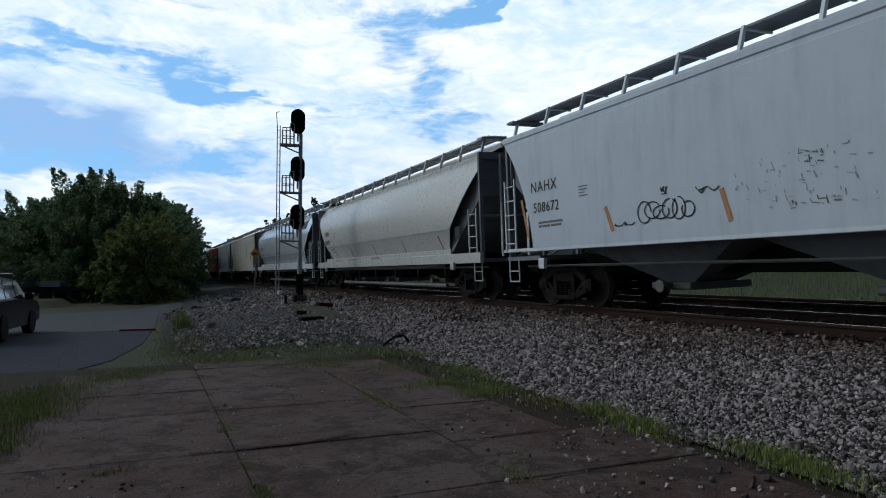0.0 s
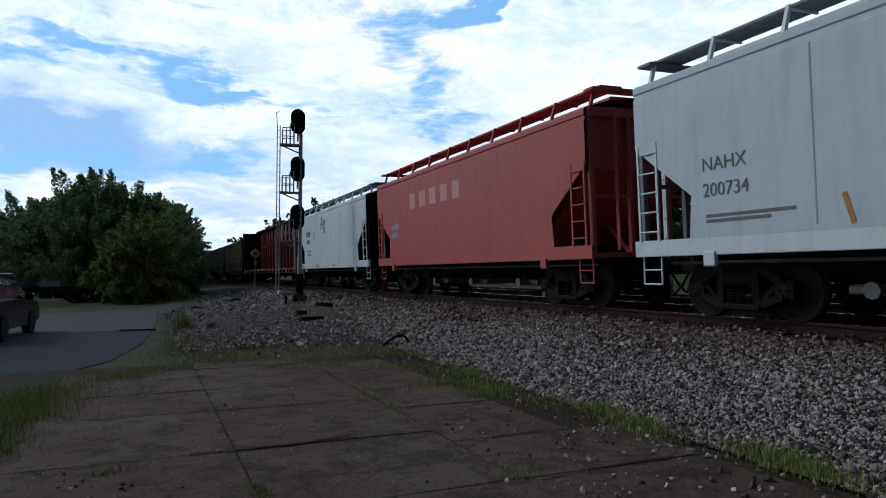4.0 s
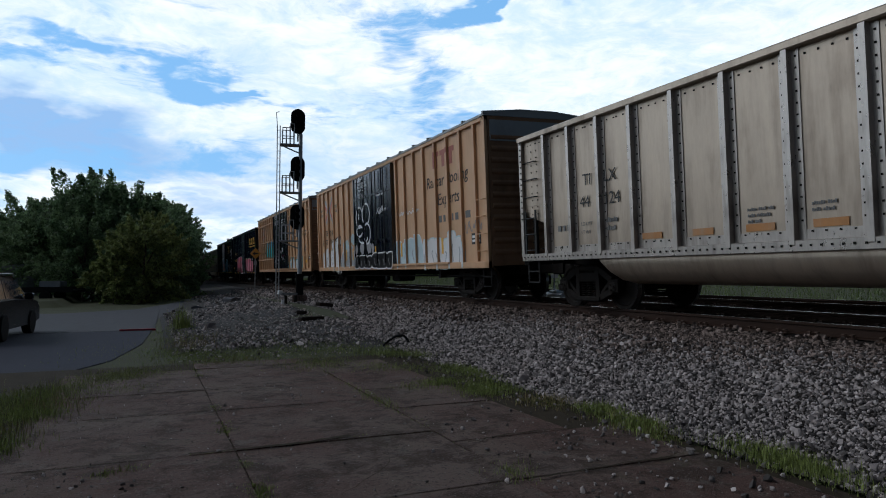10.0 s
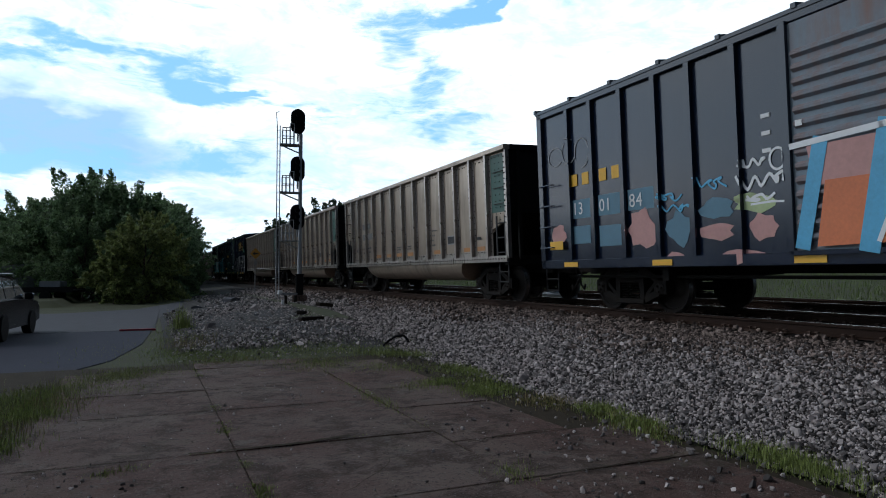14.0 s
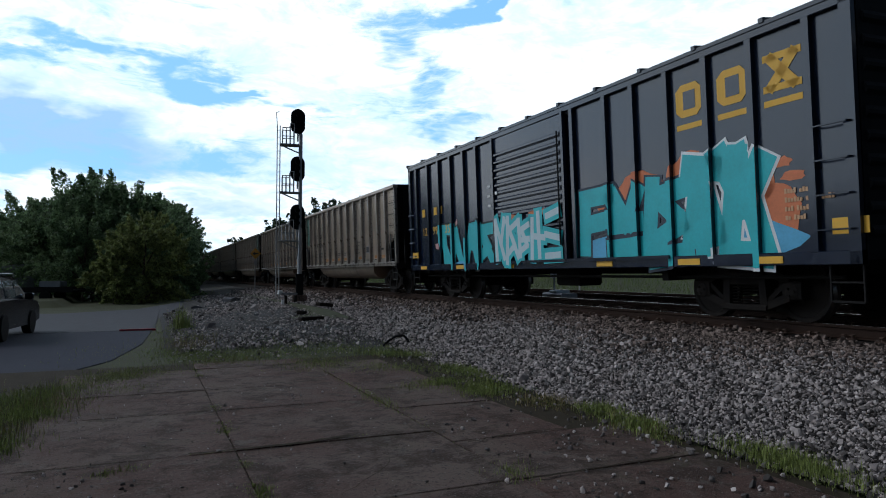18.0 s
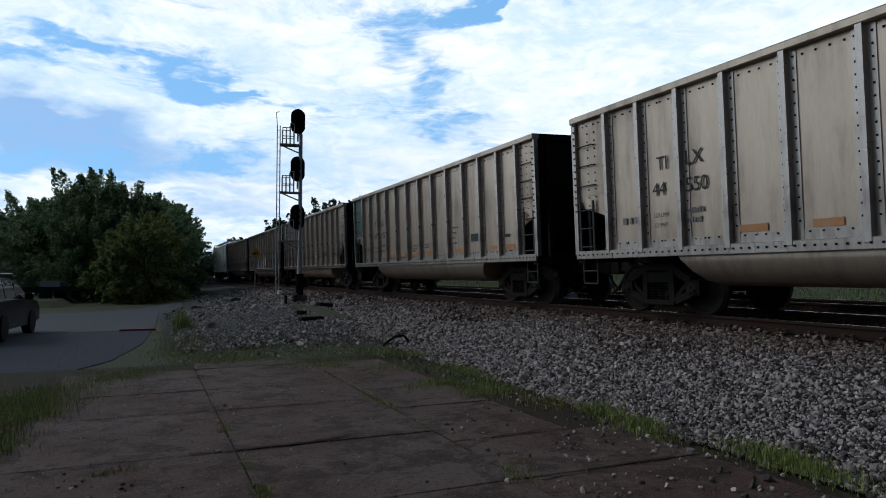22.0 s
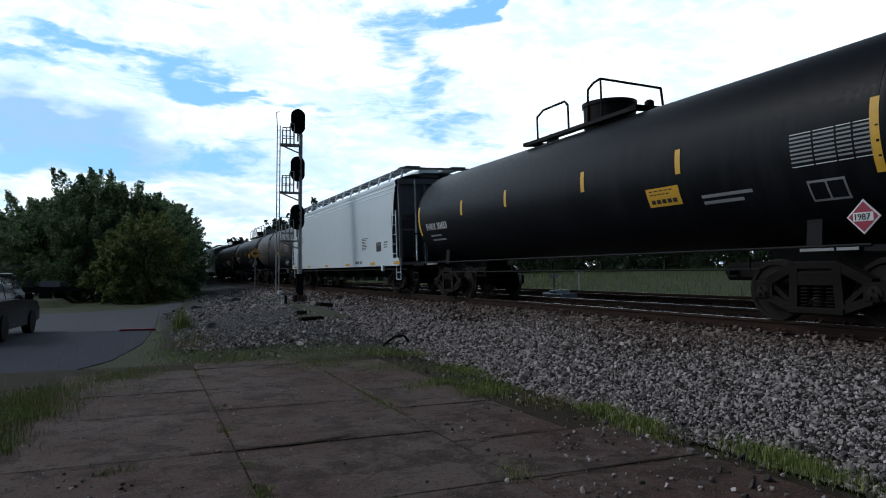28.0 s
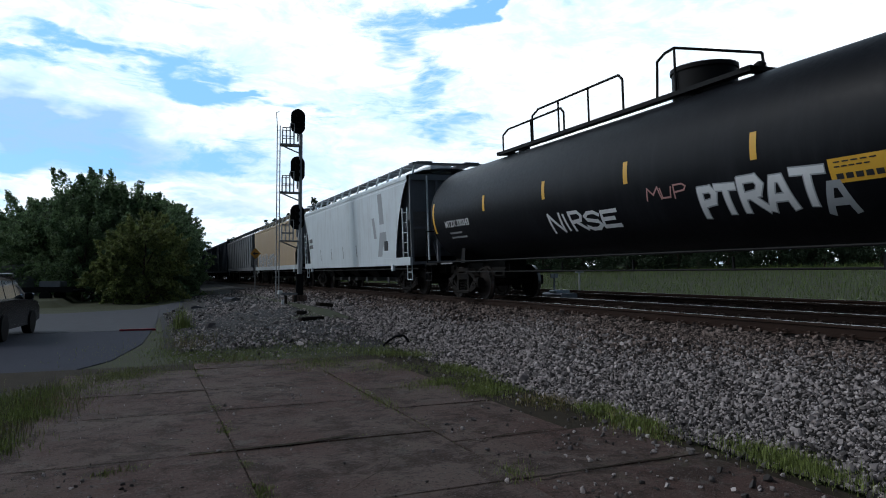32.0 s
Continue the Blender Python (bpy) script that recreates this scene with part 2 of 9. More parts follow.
m_stencil_dim = surface("worn_white_stencil", (0.3, 0.3, 0.31), 0.7, vary=0.25)
m_redink = surface("red_lettering", (0.33, 0.03, 0.06), 0.6, vary=0.1)
m_fadedred = surface("faded_red_stencil", (0.5, 0.22, 0.24), 0.6, vary=0.2)
m_goldpaint = surface("yellow_emblem_paint", (0.72, 0.4, 0.03), 0.5, vary=0.08)
m_pink = surface("pink_spray_paint", (0.62, 0.15, 0.23), 0.5, vary=0.4, scale=1.6)
m_aqua = surface("turquoise_spray_paint", (0.03, 0.45, 0.5), 0.45, vary=0.3, scale=1.6)
m_skyblue = surface("light_blue_spray_paint", (0.1, 0.38, 0.6), 0.45, vary=0.3, scale=1.6)
m_spraygreen = surface("green_spray_paint", (0.02, 0.2, 0.08), 0.45, vary=0.35, scale=1.6)
m_paleblue = surface("pale_blue_spray_paint", (0.5, 0.62, 0.66), 0.5, vary=0.2, scale=1.6)
m_orangespray = surface("orange_spray_paint", (0.62, 0.18, 0.07), 0.5, vary=0.3, scale=1.6)
m_spraywhite = surface("white_spray_paint", (0.75, 0.76, 0.77), 0.5, vary=0.12)
m_sprayblack = surface("black_spray_paint", (0.005, 0.005, 0.006), 0.35, vary=0.2, spec=0.25)
m_teal_letter = surface("faded_teal_paint", (0.15, 0.36, 0.36), 0.6, vary=0.2)
m_maroon_spray = surface("maroon_spray_paint", (0.2, 0.02, 0.045), 0.5, vary=0.3, scale=1.6)
m_lime_spray = surface("pale_green_spray_paint", (0.42, 0.5, 0.26), 0.5, vary=0.25, scale=1.6)
m_walk_pale = surface("galvanised_walk_grating", (0.36, 0.38, 0.4), 0.5, 0.4, vary=0.15, dirt=(0.2, 0.2, 0.2), dirt_amount=0.4)
m_greypatch = surface("grey_touch_up_paint", (0.36, 0.38, 0.4), 0.6, vary=0.15)

m_steel = surface("galvanised_steel", (0.32, 0.33, 0.34), 0.5, 0.5, vary=0.15, dirt=(0.25, 0.24, 0.22), dirt_amount=0.4)
m_sigblack = surface("matt_black_signal", (0.008, 0.008, 0.009), 0.75, vary=0.2, spec=0.12)
m_lens = surface("dark_signal_lens", (0.01, 0.012, 0.012), 0.1, vary=0.05)
# rust darkened further for the shade under the train
m_rail = surface("rusty_rail", (0.034, 0.02, 0.015), 0.75, vary=0.3, dirt=(0.05, 0.03, 0.022), dirt_amount=0.5, bump=0.1, spec=0.12)
m_railtop = surface("polished_rail_head", (0.42, 0.4, 0.38), 0.25, 1.0, vary=0.1)
# tie colour holds the shade beneath the train besides the creosote
m_tie = surface("creosoted_timber", (0.022, 0.017, 0.014), 0.85, vary=0.35, stretch=(0.3, 3, 3), bump=0.3, bump_scale=18, object_random=0.25, spec=0.12)
m_plate = surface("rusty_tie_plate", (0.07, 0.04, 0.028), 0.8, vary=0.3)
m_stone = surface("granite_ballast", (0.285, 0.25, 0.24), 0.85, vary=0.2, scale=6, island=0.82, spec=0.3)
# rust plus the shade beside the train, both put into the colour
m_stone_rail_dark = surface("rusty_shaded_ballast", (0.17, 0.132, 0.116), 0.85, vary=0.2, scale=6, island=0.8, spec=0.12)
# near-black bed: the shade in the gaps between stones is put into it
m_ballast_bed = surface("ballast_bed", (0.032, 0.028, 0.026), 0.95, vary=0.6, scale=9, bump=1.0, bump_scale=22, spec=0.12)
m_gravel = surface("fine_grey_gravel", (0.07, 0.068, 0.07), 0.95, vary=0.9, scale=2.2, dirt=(0.05, 0.048, 0.03), dirt_amount=0.8, dirt_scale=0.7, bump=1.0, bump_scale=16, spec=0.12)


def stained_concrete():
    """Old concrete: broad brown stains, smaller blotches, dark specks, pale worn scratches."""
    m = bpy.data.materials.new("stained_old_concrete")
    m.use_nodes = True
    n = Nodes(m.node_tree)
    co = n.add("ShaderNodeTexCoord").outputs["Object"]
    warp = n.add("ShaderNodeTexNoise", {"Vector": co, "Scale": 1.7, "Detail": 4.0}).outputs["Color"]
    vec = n.add("ShaderNodeVectorMath", {0: co, 1: n.add("ShaderNodeVectorMath", {0: warp, "Scale": 0.5}, operation="SCALE").outputs[0]}, operation="ADD").outputs[0]
    r = n.add("ShaderNodeObjectInfo").outputs["Random"]
    broad = n.math("ADD", n.noise(vec, 0.55, 5.0, 0.6), n.math("MULTIPLY", n.math("SUBTRACT", r, 0.5), 0.12))
    col = n.mix(n.ramp(broad, 0.34, 0.66), (0.122, 0.07, 0.058, 1), (0.168, 0.123, 0.105, 1))
    col = n.mix(n.math("MULTIPLY", n.ramp(n.noise(vec, 2.3, 8.0, 0.74), 0.46, 0.6), 0.8), col, (0.048, 0.03, 0.024, 1))
    col = n.mix(n.math("MULTIPLY", n.ramp(n.noise(vec, 3.1, 9.0, 0.75), 0.54, 0.64), 0.65), col, (0.165, 0.138, 0.12, 1))
    col = n.mix(n.math("MULTIPLY", n.ramp(n.noise(co, 22.0, 5.0, 0.75), 0.53, 0.64), 0.75), col, (0.03, 0.024, 0.02, 1))
    col = n.mix(n.math("MULTIPLY", n.ramp(n.noise(co, 46.0, 3.0, 0.6), 0.58, 0.68), 0.6), col, (0.26, 0.23, 0.2, 1))
    moss = n.math("MULTIPLY", n.ramp(n.noise(vec, 1.1, 6.0, 0.6), 0.54, 0.7), n.ramp(n.noise(co, 9.0, 4.0, 0.7), 0.42, 0.62))
    col = n.mix(n.math("MULTIPLY", moss, 0.55), col, (0.07, 0.066, 0.03, 1))
    h = n.math("ADD", n.noise(co, 45.0, 5.0, 0.7), n.math("MULTIPLY", n.noise(co, 5.0, 5.0, 0.65), 1.4))
    p = n.add("ShaderNodeBsdfPrincipled", {"Base Color": col, "Roughness": 0.88, "Specular IOR Level": 0.25, "Normal": n.add("ShaderNodeBump", {"Height": h, "Strength": 0.9, "Distance": 0.03}).outputs[0]})
    n.t.links.new(p.outputs[0], n.add("ShaderNodeOutputMaterial").inputs[0])
    return m


m_concrete = stained_concrete()
m_soil = surface("dirt_in_joints", (0.05, 0.04, 0.028), 0.95, vary=0.5, scale=3, bump=0.5, bump_scale=40, spec=0.12)
m_asphalt = surface("worn_asphalt", (0.042, 0.044, 0.064), 0.8, vary=0.18, scale=1.5, bump=0.3, bump_scale=70, spec=0.12)
m_asphalt_light = surface("pale_pavement", (0.098, 0.1, 0.112), 0.85, vary=0.18, scale=1.5, bump=0.3, bump_scale=60, spec=0.12)
m_grass_ground = surface("grassy_earth", (0.05, 0.058, 0.022), 0.95, vary=0.45, scale=0.6, dirt=(0.07, 0.055, 0.03), dirt_amount=0.5, bump=0.6, bump_scale=20)
m_grass = surface("grass_blades", (0.2, 0.24, 0.06), 0.7, vary=0.3, island=0.45)
m_grass_dry = surface("dry_weeds", (0.22, 0.18, 0.075), 0.8, vary=0.3, island=0.4)
m_fieldgrass = surface("tall_field_grass", (0.135, 0.195, 0.042), 0.8, vary=0.4, scale=0.4, island=0.35)
m_bark = surface("grey_brown_bark", (0.07, 0.05, 0.036), 0.9, vary=0.4, stretch=(2, 2, 0.5), bump=0.6, bump_scale=15)
m_leaf = surface("dark_green_leaves", (0.145, 0.22, 0.105), 0.6, vary=0.35, scale=0.3, island=0.5, through_light=0.4)
m_leaf2 = surface("mid_green_leaves", (0.155, 0.23, 0.11), 0.6, vary=0.35, scale=0.3, island=0.5, through_light=0.4)
m_leaf3 = surface("yellow_green_leaves", (0.21, 0.25, 0.085), 0.6, vary=0.35, scale=0.3, island=0.5, through_light=0.4)
m_leaf_far = surface("far_tree_leaves", (0.04, 0.066, 0.032), 0.7, vary=0.35, scale=0.2, island=0.4, through_light=0.3)
# ---------------- mesh helpers ----------------
class Build:
    """Collects simple solids into one mesh."""

    def __init__(self):
        self.v, self.f = [], []

    def _add(self, vs, fs):
        o = len(self.v)
        self.v += [tuple(p) for p in vs]
        self.f += [tuple(i + o for i in f) for f in fs]
        return self

    def box(self, x0, x1, y0, y1, z0, z1, bev=0.0):
        if bev <= 0:
            vs = [(x, y, z) for z in (z0, z1) for y in (y0, y1) for x in (x0, x1)]
            return self._add(vs, [(0, 2, 3, 1), (4, 5, 7, 6), (0, 1, 5, 4), (2, 6, 7, 3), (0, 4, 6, 2), (1, 3, 7, 5)])
        b = bev
        prof = [(x0 + b, z0), (x1 - b, z0), (x1, z0 + b), (x1, z1 - b), (x1 - b, z1), (x0 + b, z1), (x0, z1 - b), (x0, z0 + b)]
        return self.prism(prof, y0, y1)

    def prism(self, prof, y0, y1, axis="y"):
        """Extrudes a polygon of (a, b) pairs: along y it lies in xz, along x in yz, along z in xy."""
        put = {"y": lambda a, b, c: (a, c, b), "x": lambda a, b, c: (c, a, b), "z": lambda a, b, c: (a, b, c)}[axis]
        k = len(prof)
        vs = [put(a, b, y0) for a, b in prof] + [put(a, b, y1) for a, b in prof]
        fs = [tuple(range(k)), tuple(range(2 * k - 1, k - 1, -1))]
        fs += [(i, (i + 1) % k + 0, (i + 1) % k + k, i + k) for i in range(k)]
        return self._add(vs, fs)

    def bar(self, p, q, w, h, n=0):
        """A bar from p to q; n=0: rectangular, w by h; n>2: round, of radius w."""
        p, q = Vector(p), Vector(q)
        d = (q - p).normalized()
        a = d.cross(Vector((0, 0, 1)))
        a = a.normalized() if a.length > 0.01 else Vector((1, 0, 0))
        b = d.cross(a)
        if n:
            ring = [a * (w * math.cos(2 * math.pi * i / n)) + b * (w * math.sin(2 * math.pi * i / n)) for i in range(n)]
        else:
            ring = [a * (w * s / 2) + b * (h * t / 2) for s, t in ((-1, -1), (1, -1), (1, 1), (-1, 1))]
        k = len(ring)
        vs = [p + r for r in ring] + [q + r for r in ring]
        return self._add(vs, [tuple(range(k)), tuple(range(2 * k - 1, k - 1, -1))] + [(i, (i + 1) % k, (i + 1) % k + k, i + k) for i in range(k)])

    def tube(self, pts, r, n=6):
        for p, q in zip(pts, pts[1:]):
            self.bar(p, q, r, r, n)
        return self

    def lathe(self, prof, n=24, origin=(0, 0, 0), axis="y"):
        """Turns (radius, along) pairs about an axis through origin."""
        ox, oy, oz = origin
        vs, fs = [], []
        for r, t in prof:
            for i in range(n):
                c, s = r * math.cos(2 * math.pi * i / n), r * math.sin(2 * math.pi * i / n)
                vs.append({"y": (ox + c, oy + t, oz + s), "x": (ox + t, oy + c, oz + s), "z": (ox + c, oy + s, oz + t)}[axis])
        for j in range(len(prof) - 1):
            for i in range(n):
                k = (i + 1) % n
                fs.append((j * n + i, j * n + k, (j + 1) * n + k, (j + 1) * n + i))
        fs += [tuple(range(n)), tuple(range(len(prof) * n - 1, (len(prof) - 1) * n - 1, -1))]
        return self._add(vs, fs)

    def plate(self, pts, x, thick=0.008):
        """A flat shape on a car's side: (y, z) pairs at x, towards -x."""
        return self.prism(pts, x - thick, x, "x")

    def ribbon(self, pts, width, x, thick=0.006):
        """A painted stroke on a side plane at x through (y, z) pairs."""
        for (y0, z0), (y1, z1) in zip(pts, pts[1:]):
            l = math.hypot(y1 - y0, z1 - z0) or 1e-6
            ex, ez = (y1 - y0) / l * width * 0.3, (z1 - z0) / l * width * 0.3
            ny, nz = -(z1 - z0) / l * width / 2, (y1 - y0) / l * width / 2
            self.plate([(y0 + ny - ex, z0 + nz - ez), (y1 + ny + ex, z1 + nz + ez), (y1 - ny + ex, z1 - nz + ez), (y0 - ny - ex, z0 - nz - ez)], x, thick)
        return self

    def weld(self, name):
        me = self.mesh(name)
        bm = bmesh.new()
        bm.from_mesh(me)
        bmesh.ops.remove_doubles(bm, verts=bm.verts, dist=0.002)
        bm.to_mesh(me)
        bm.free()
        return me

    def mesh(self, name, smooth=False):
        me = bpy.data.meshes.new(name)
        me.from_pydata(self.v, [], self.f)
        if len(self.f) < 20000:
            bm = bmesh.new()
            bm.from_mesh(me)
            bmesh.ops.recalc_face_normals(bm, faces=bm.faces)
            bm.to_mesh(me)
            bm.free()
        if smooth:
            me.polygons.foreach_set("use_smooth", [True] * len(me.polygons))
            me.set_sharp_from_angle(angle=radians(35))
        return me


def part(name, shape, material, parent=None, label="", smooth=False, at=None):
    me = shape.mesh(name, smooth) if isinstance(shape, Build) else shape
    if material and not me.materials:
        me.materials.append(material)
    ob = new(name, me)
    if parent:
        ob.parent = parent
    if at is not None:
        ob.matrix_basis = at
    return tagged(ob, label)


def thing(name, label, category, at, group="", kind=""):
    ob = new(name)
    ob.empty_display_size = 0.2
    ob.matrix_basis = at
    return tagged(ob, label, category, group, kind)


def bulk(name, verts, faces, material, label="", category="", kind="stuff", parent=None, smooth=False):
    """One mesh from arrays of points and of equal-sided faces."""
    me = bpy.data.meshes.new(name)
    verts, faces = np.asarray(verts, np.float32), np.asarray(faces, np.int32)
    k = faces.shape[1]
    me.vertices.add(len(verts))
    me.vertices.foreach_set("co", verts.ravel())
    me.loops.add(faces.size)
    me.loops.foreach_set("vertex_index", faces.ravel())
    me.polygons.add(len(faces))
    me.polygons.foreach_set("loop_start", np.arange(0, faces.size, k, dtype=np.int32))
    me.polygons.foreach_set("use_smooth", np.full(len(faces), smooth))
    me.update(calc_edges=True)
    me.materials.append(material)
    ob = new(name, me)
    if parent:
        ob.parent = parent
    return tagged(ob, label, category, "", kind)


def text_mesh(body, size, align="LEFT", shear=0.0, bold=0.0, spacing=1.0):
    cu = bpy.data.curves.new("letters", "FONT")
    cu.body, cu.size, cu.align_x, cu.shear, cu.offset, cu.space_character, cu.extrude = body, size, align, shear, bold, spacing, 0.002
    cu.resolution_u = 3
    ob = bpy.data.objects.new("letters", cu)
    me = bpy.data.meshes.new_from_object(ob)
    bpy.data.objects.remove(ob)
    bpy.data.curves.remove(cu)
    me.materials.clear()
    return me


SIDE = Matrix(((0, 0, -1, 0), (-1, 0, 0, 0), (0, 1, 0, 0), (0, 0, 0, 1)))   # text on a side that faces -x, read towards -y


def letters(car, body, y, z, size, material, x=-1.6, align="LEFT", shear=0.0, bold=0.0, spacing=1.0):
    me = text_mesh(body, size, align, shear, bold, spacing)
    return part("lettering", me, material, car, at=Matrix.Translation((x - 0.008, y, z)) @ SIDE)


def bars(car, y, z, widths, h, material, x=-1.6, gap=0.6, name="stencil"):
    """Writing too small to read: rows of plain bars, first row on top; each row a list of lengths."""
    b = Build()
    for i, row in enumerate(widths):
        yy = y
        for w in row:
            zz = z - i * h * (1 + gap)
            b.box(x - 0.007, x, yy - w, yy, zz, zz + h)
            yy -= w + h * 0.7
    return part(name, b, material, car)


def decal(car, name, y0, y1, z0, z1, material, x=-1.6, label=""):
    return part(name, Build().box(x - 0.008, x + 0.002, min(y0, y1), max(y0, y1), min(z0, z1), max(z0, z1)), material, car, label)


# ---------------- the track ----------------
TX, ZR, LEAN = 9.672, HC - 0.673, 2.276
TRACK = pose(TX, 0, ZR, 0, -LEAN, 0)
TRACK2 = pose(14.35, 0, ZR + 0.05, 0, -1.0, 0)


def ground_z(x, y):
    """Height of the earth under everything."""
    z = -0.03
    if x > 17.0:
        z += 0.75 + min(1.5, (x - 17.0) * 0.06)
    elif x > 5.0:
        z += min(0.75, (x - 5.0) * 0.2)
    if y > 13.5 and x < 6 and x > 0.3:
        z += 0.085 * (x - 0.3) * min(1.0, (y - 13.5) / 8)
    if x < -4 and y > 40:
        z += 0.3
    return z


def build_ground():
    def axis(a, b, fine, c, d):
        near = list(np.arange(c, d + 1e-6, fine))
        lo, hi, s = [], [], fine
        p = c
        while p > a:
            s *= 1.35
            p -= s
            lo.append(p)
        p, s = d, fine
        while p < b:
            s *= 1.35
            p += s
            hi.append(p)
        return lo[::-1] + near + hi
    xs, ys = axis(-2500, 2500, 0.5, -8, 26), axis(-2500, 2500, 0.7, -4, 60)
    verts = [(x, y, ground_z(x, y) + 0.012 * noise.noise((x * 0.5, y * 0.5, 0)) - 0.02) for y in ys for x in xs]
    w = len(xs)
    faces = [(j * w + i, j * w + i + 1, (j + 1) * w + i + 1, (j + 1) * w + i) for j in range(len(ys) - 1) for i in range(w - 1)]
    bulk("ground", verts, faces, m_grass_ground, "grassy earth with bare patches reaching the horizon", "ground", "structure", smooth=True)


build_ground()


def ribbon_ground(name, left, right, material, label, thick=0.12, kind="structure"):
    """A flat sheet between two lines of equal count of (x, y, z) points, with thickness."""
    k = len(left)
    vs = list(left) + list(right) + [(x, y, z - thick) for x, y, z in left] + [(x, y, z - thick) for x, y, z in right]
    fs = []
    for i in range(k - 1):
        fs += [(i, k + i, k + i + 1, i + 1), (2 * k + i, 2 * k + i + 1, 3 * k + i + 1, 3 * k + i), (i, i + 1, 2 * k + i + 1, 2 * k + i), (k + i, 3 * k + i, 3 * k + i + 1, k + i + 1)]
    fs += [(0, 2 * k, 3 * k, k), (k - 1, 2 * k - 1, 4 * k - 1, 3 * k - 1)]
    b = Build()
    b._add(vs, fs)
    return tagged(part(name, b, material), label, name.replace("_", " "), "", kind)


# asphalt road: it runs from the left, its near edge curving past the slabs
ribbon_ground("road", [(-70, 18, -0.034), (-20, 17.8, -0.034), (-8, 17, -0.034), (-3.4, 10.8, -0.034), (-1.96, 11.72, -0.034), (-1.38, 13.0, -0.034), (-0.62, 14.74, -0.034), (-0.1, 18.0, -0.034), (0.15, 22.3, -0.034)],
              [(-70, 22.3, -0.034), (-20, 22.3, -0.034), (-12, 22.3, -0.034), (-8, 22.3, -0.034), (-6, 22.3, -0.034), (-4, 22.3, -0.034), (-2, 22.3, -0.034), (-0.9, 22.3, -0.034), (0.1, 22.35, -0.034)],
              m_asphalt, "dark worn asphalt road past the slabs")
# far stretch, coloured paler than the near road
ribbon_ground("pavement", [(-70, 22.3, -0.03), (-20, 22.3, -0.03), (-8, 22.3, -0.03), (-2, 22.3, -0.03), (0.2, 22.4, -0.03), (0.4, 28, -0.02), (1.5, 33.0, 0.05)],
              [(-70, 34, -0.012), (-20, 34, -0.012), (-8, 33.6, -0.012), (-3.5, 32.8, -0.012), (-0.5, 34.9, 0.0), (0.6, 37.5, 0.06), (2.1, 42.8, 0.1)],
              m_asphalt_light, "pavement beside the trees, paler than the road")
tagged(part("kerb_strip", Build().box(-0.75, 0.25, 22.15, 22.3, -0.06, 0.02, 0.015), surface("red_kerb_paint", (0.3, 0.02, 0.035), 0.6, vary=0.2)), "low red painted kerb strip on the road", "kerb", "", "structure")

# gravel apron between the slabs, the road and the track
ribbon_ground("gravel_apron", [(0.3, 15.2, -0.08), (0.4, 18, 0.0), (0.45, 28, 0.02), (1.6, 36, 0.1), (2.4, 48, 0.2), (3, 80, 0.3)],
              [(5.5, 14.6, 0.02), (6.0, 18, 0.33), (6.4, 28, 0.5), (6.6, 36, 0.55), (6.8, 48, 0.6), (7.0, 80, 0.6)], m_gravel, "grey gravel apron strewn with weeds", 0.3)


def apron_z(x, y):
    """Top of the gravel apron."""
    ys = [13.6, 18, 28, 36, 48, 80]
    xl, xr = np.interp(y, ys, [0.3, 0.4, 0.45, 1.6, 2.4, 3]), np.interp(y, ys, [5.2, 6.0, 6.4, 6.6, 6.8, 7.0])
    zl, zr = np.interp(y, ys, [0, 0, 0.02, 0.1, 0.2, 0.3]), np.interp(y, ys, [0.03, 0.33, 0.5, 0.55, 0.6, 0.6])
    return zl + (zr - zl) * np.clip((x - xl) / (xr - xl), 0, 1)


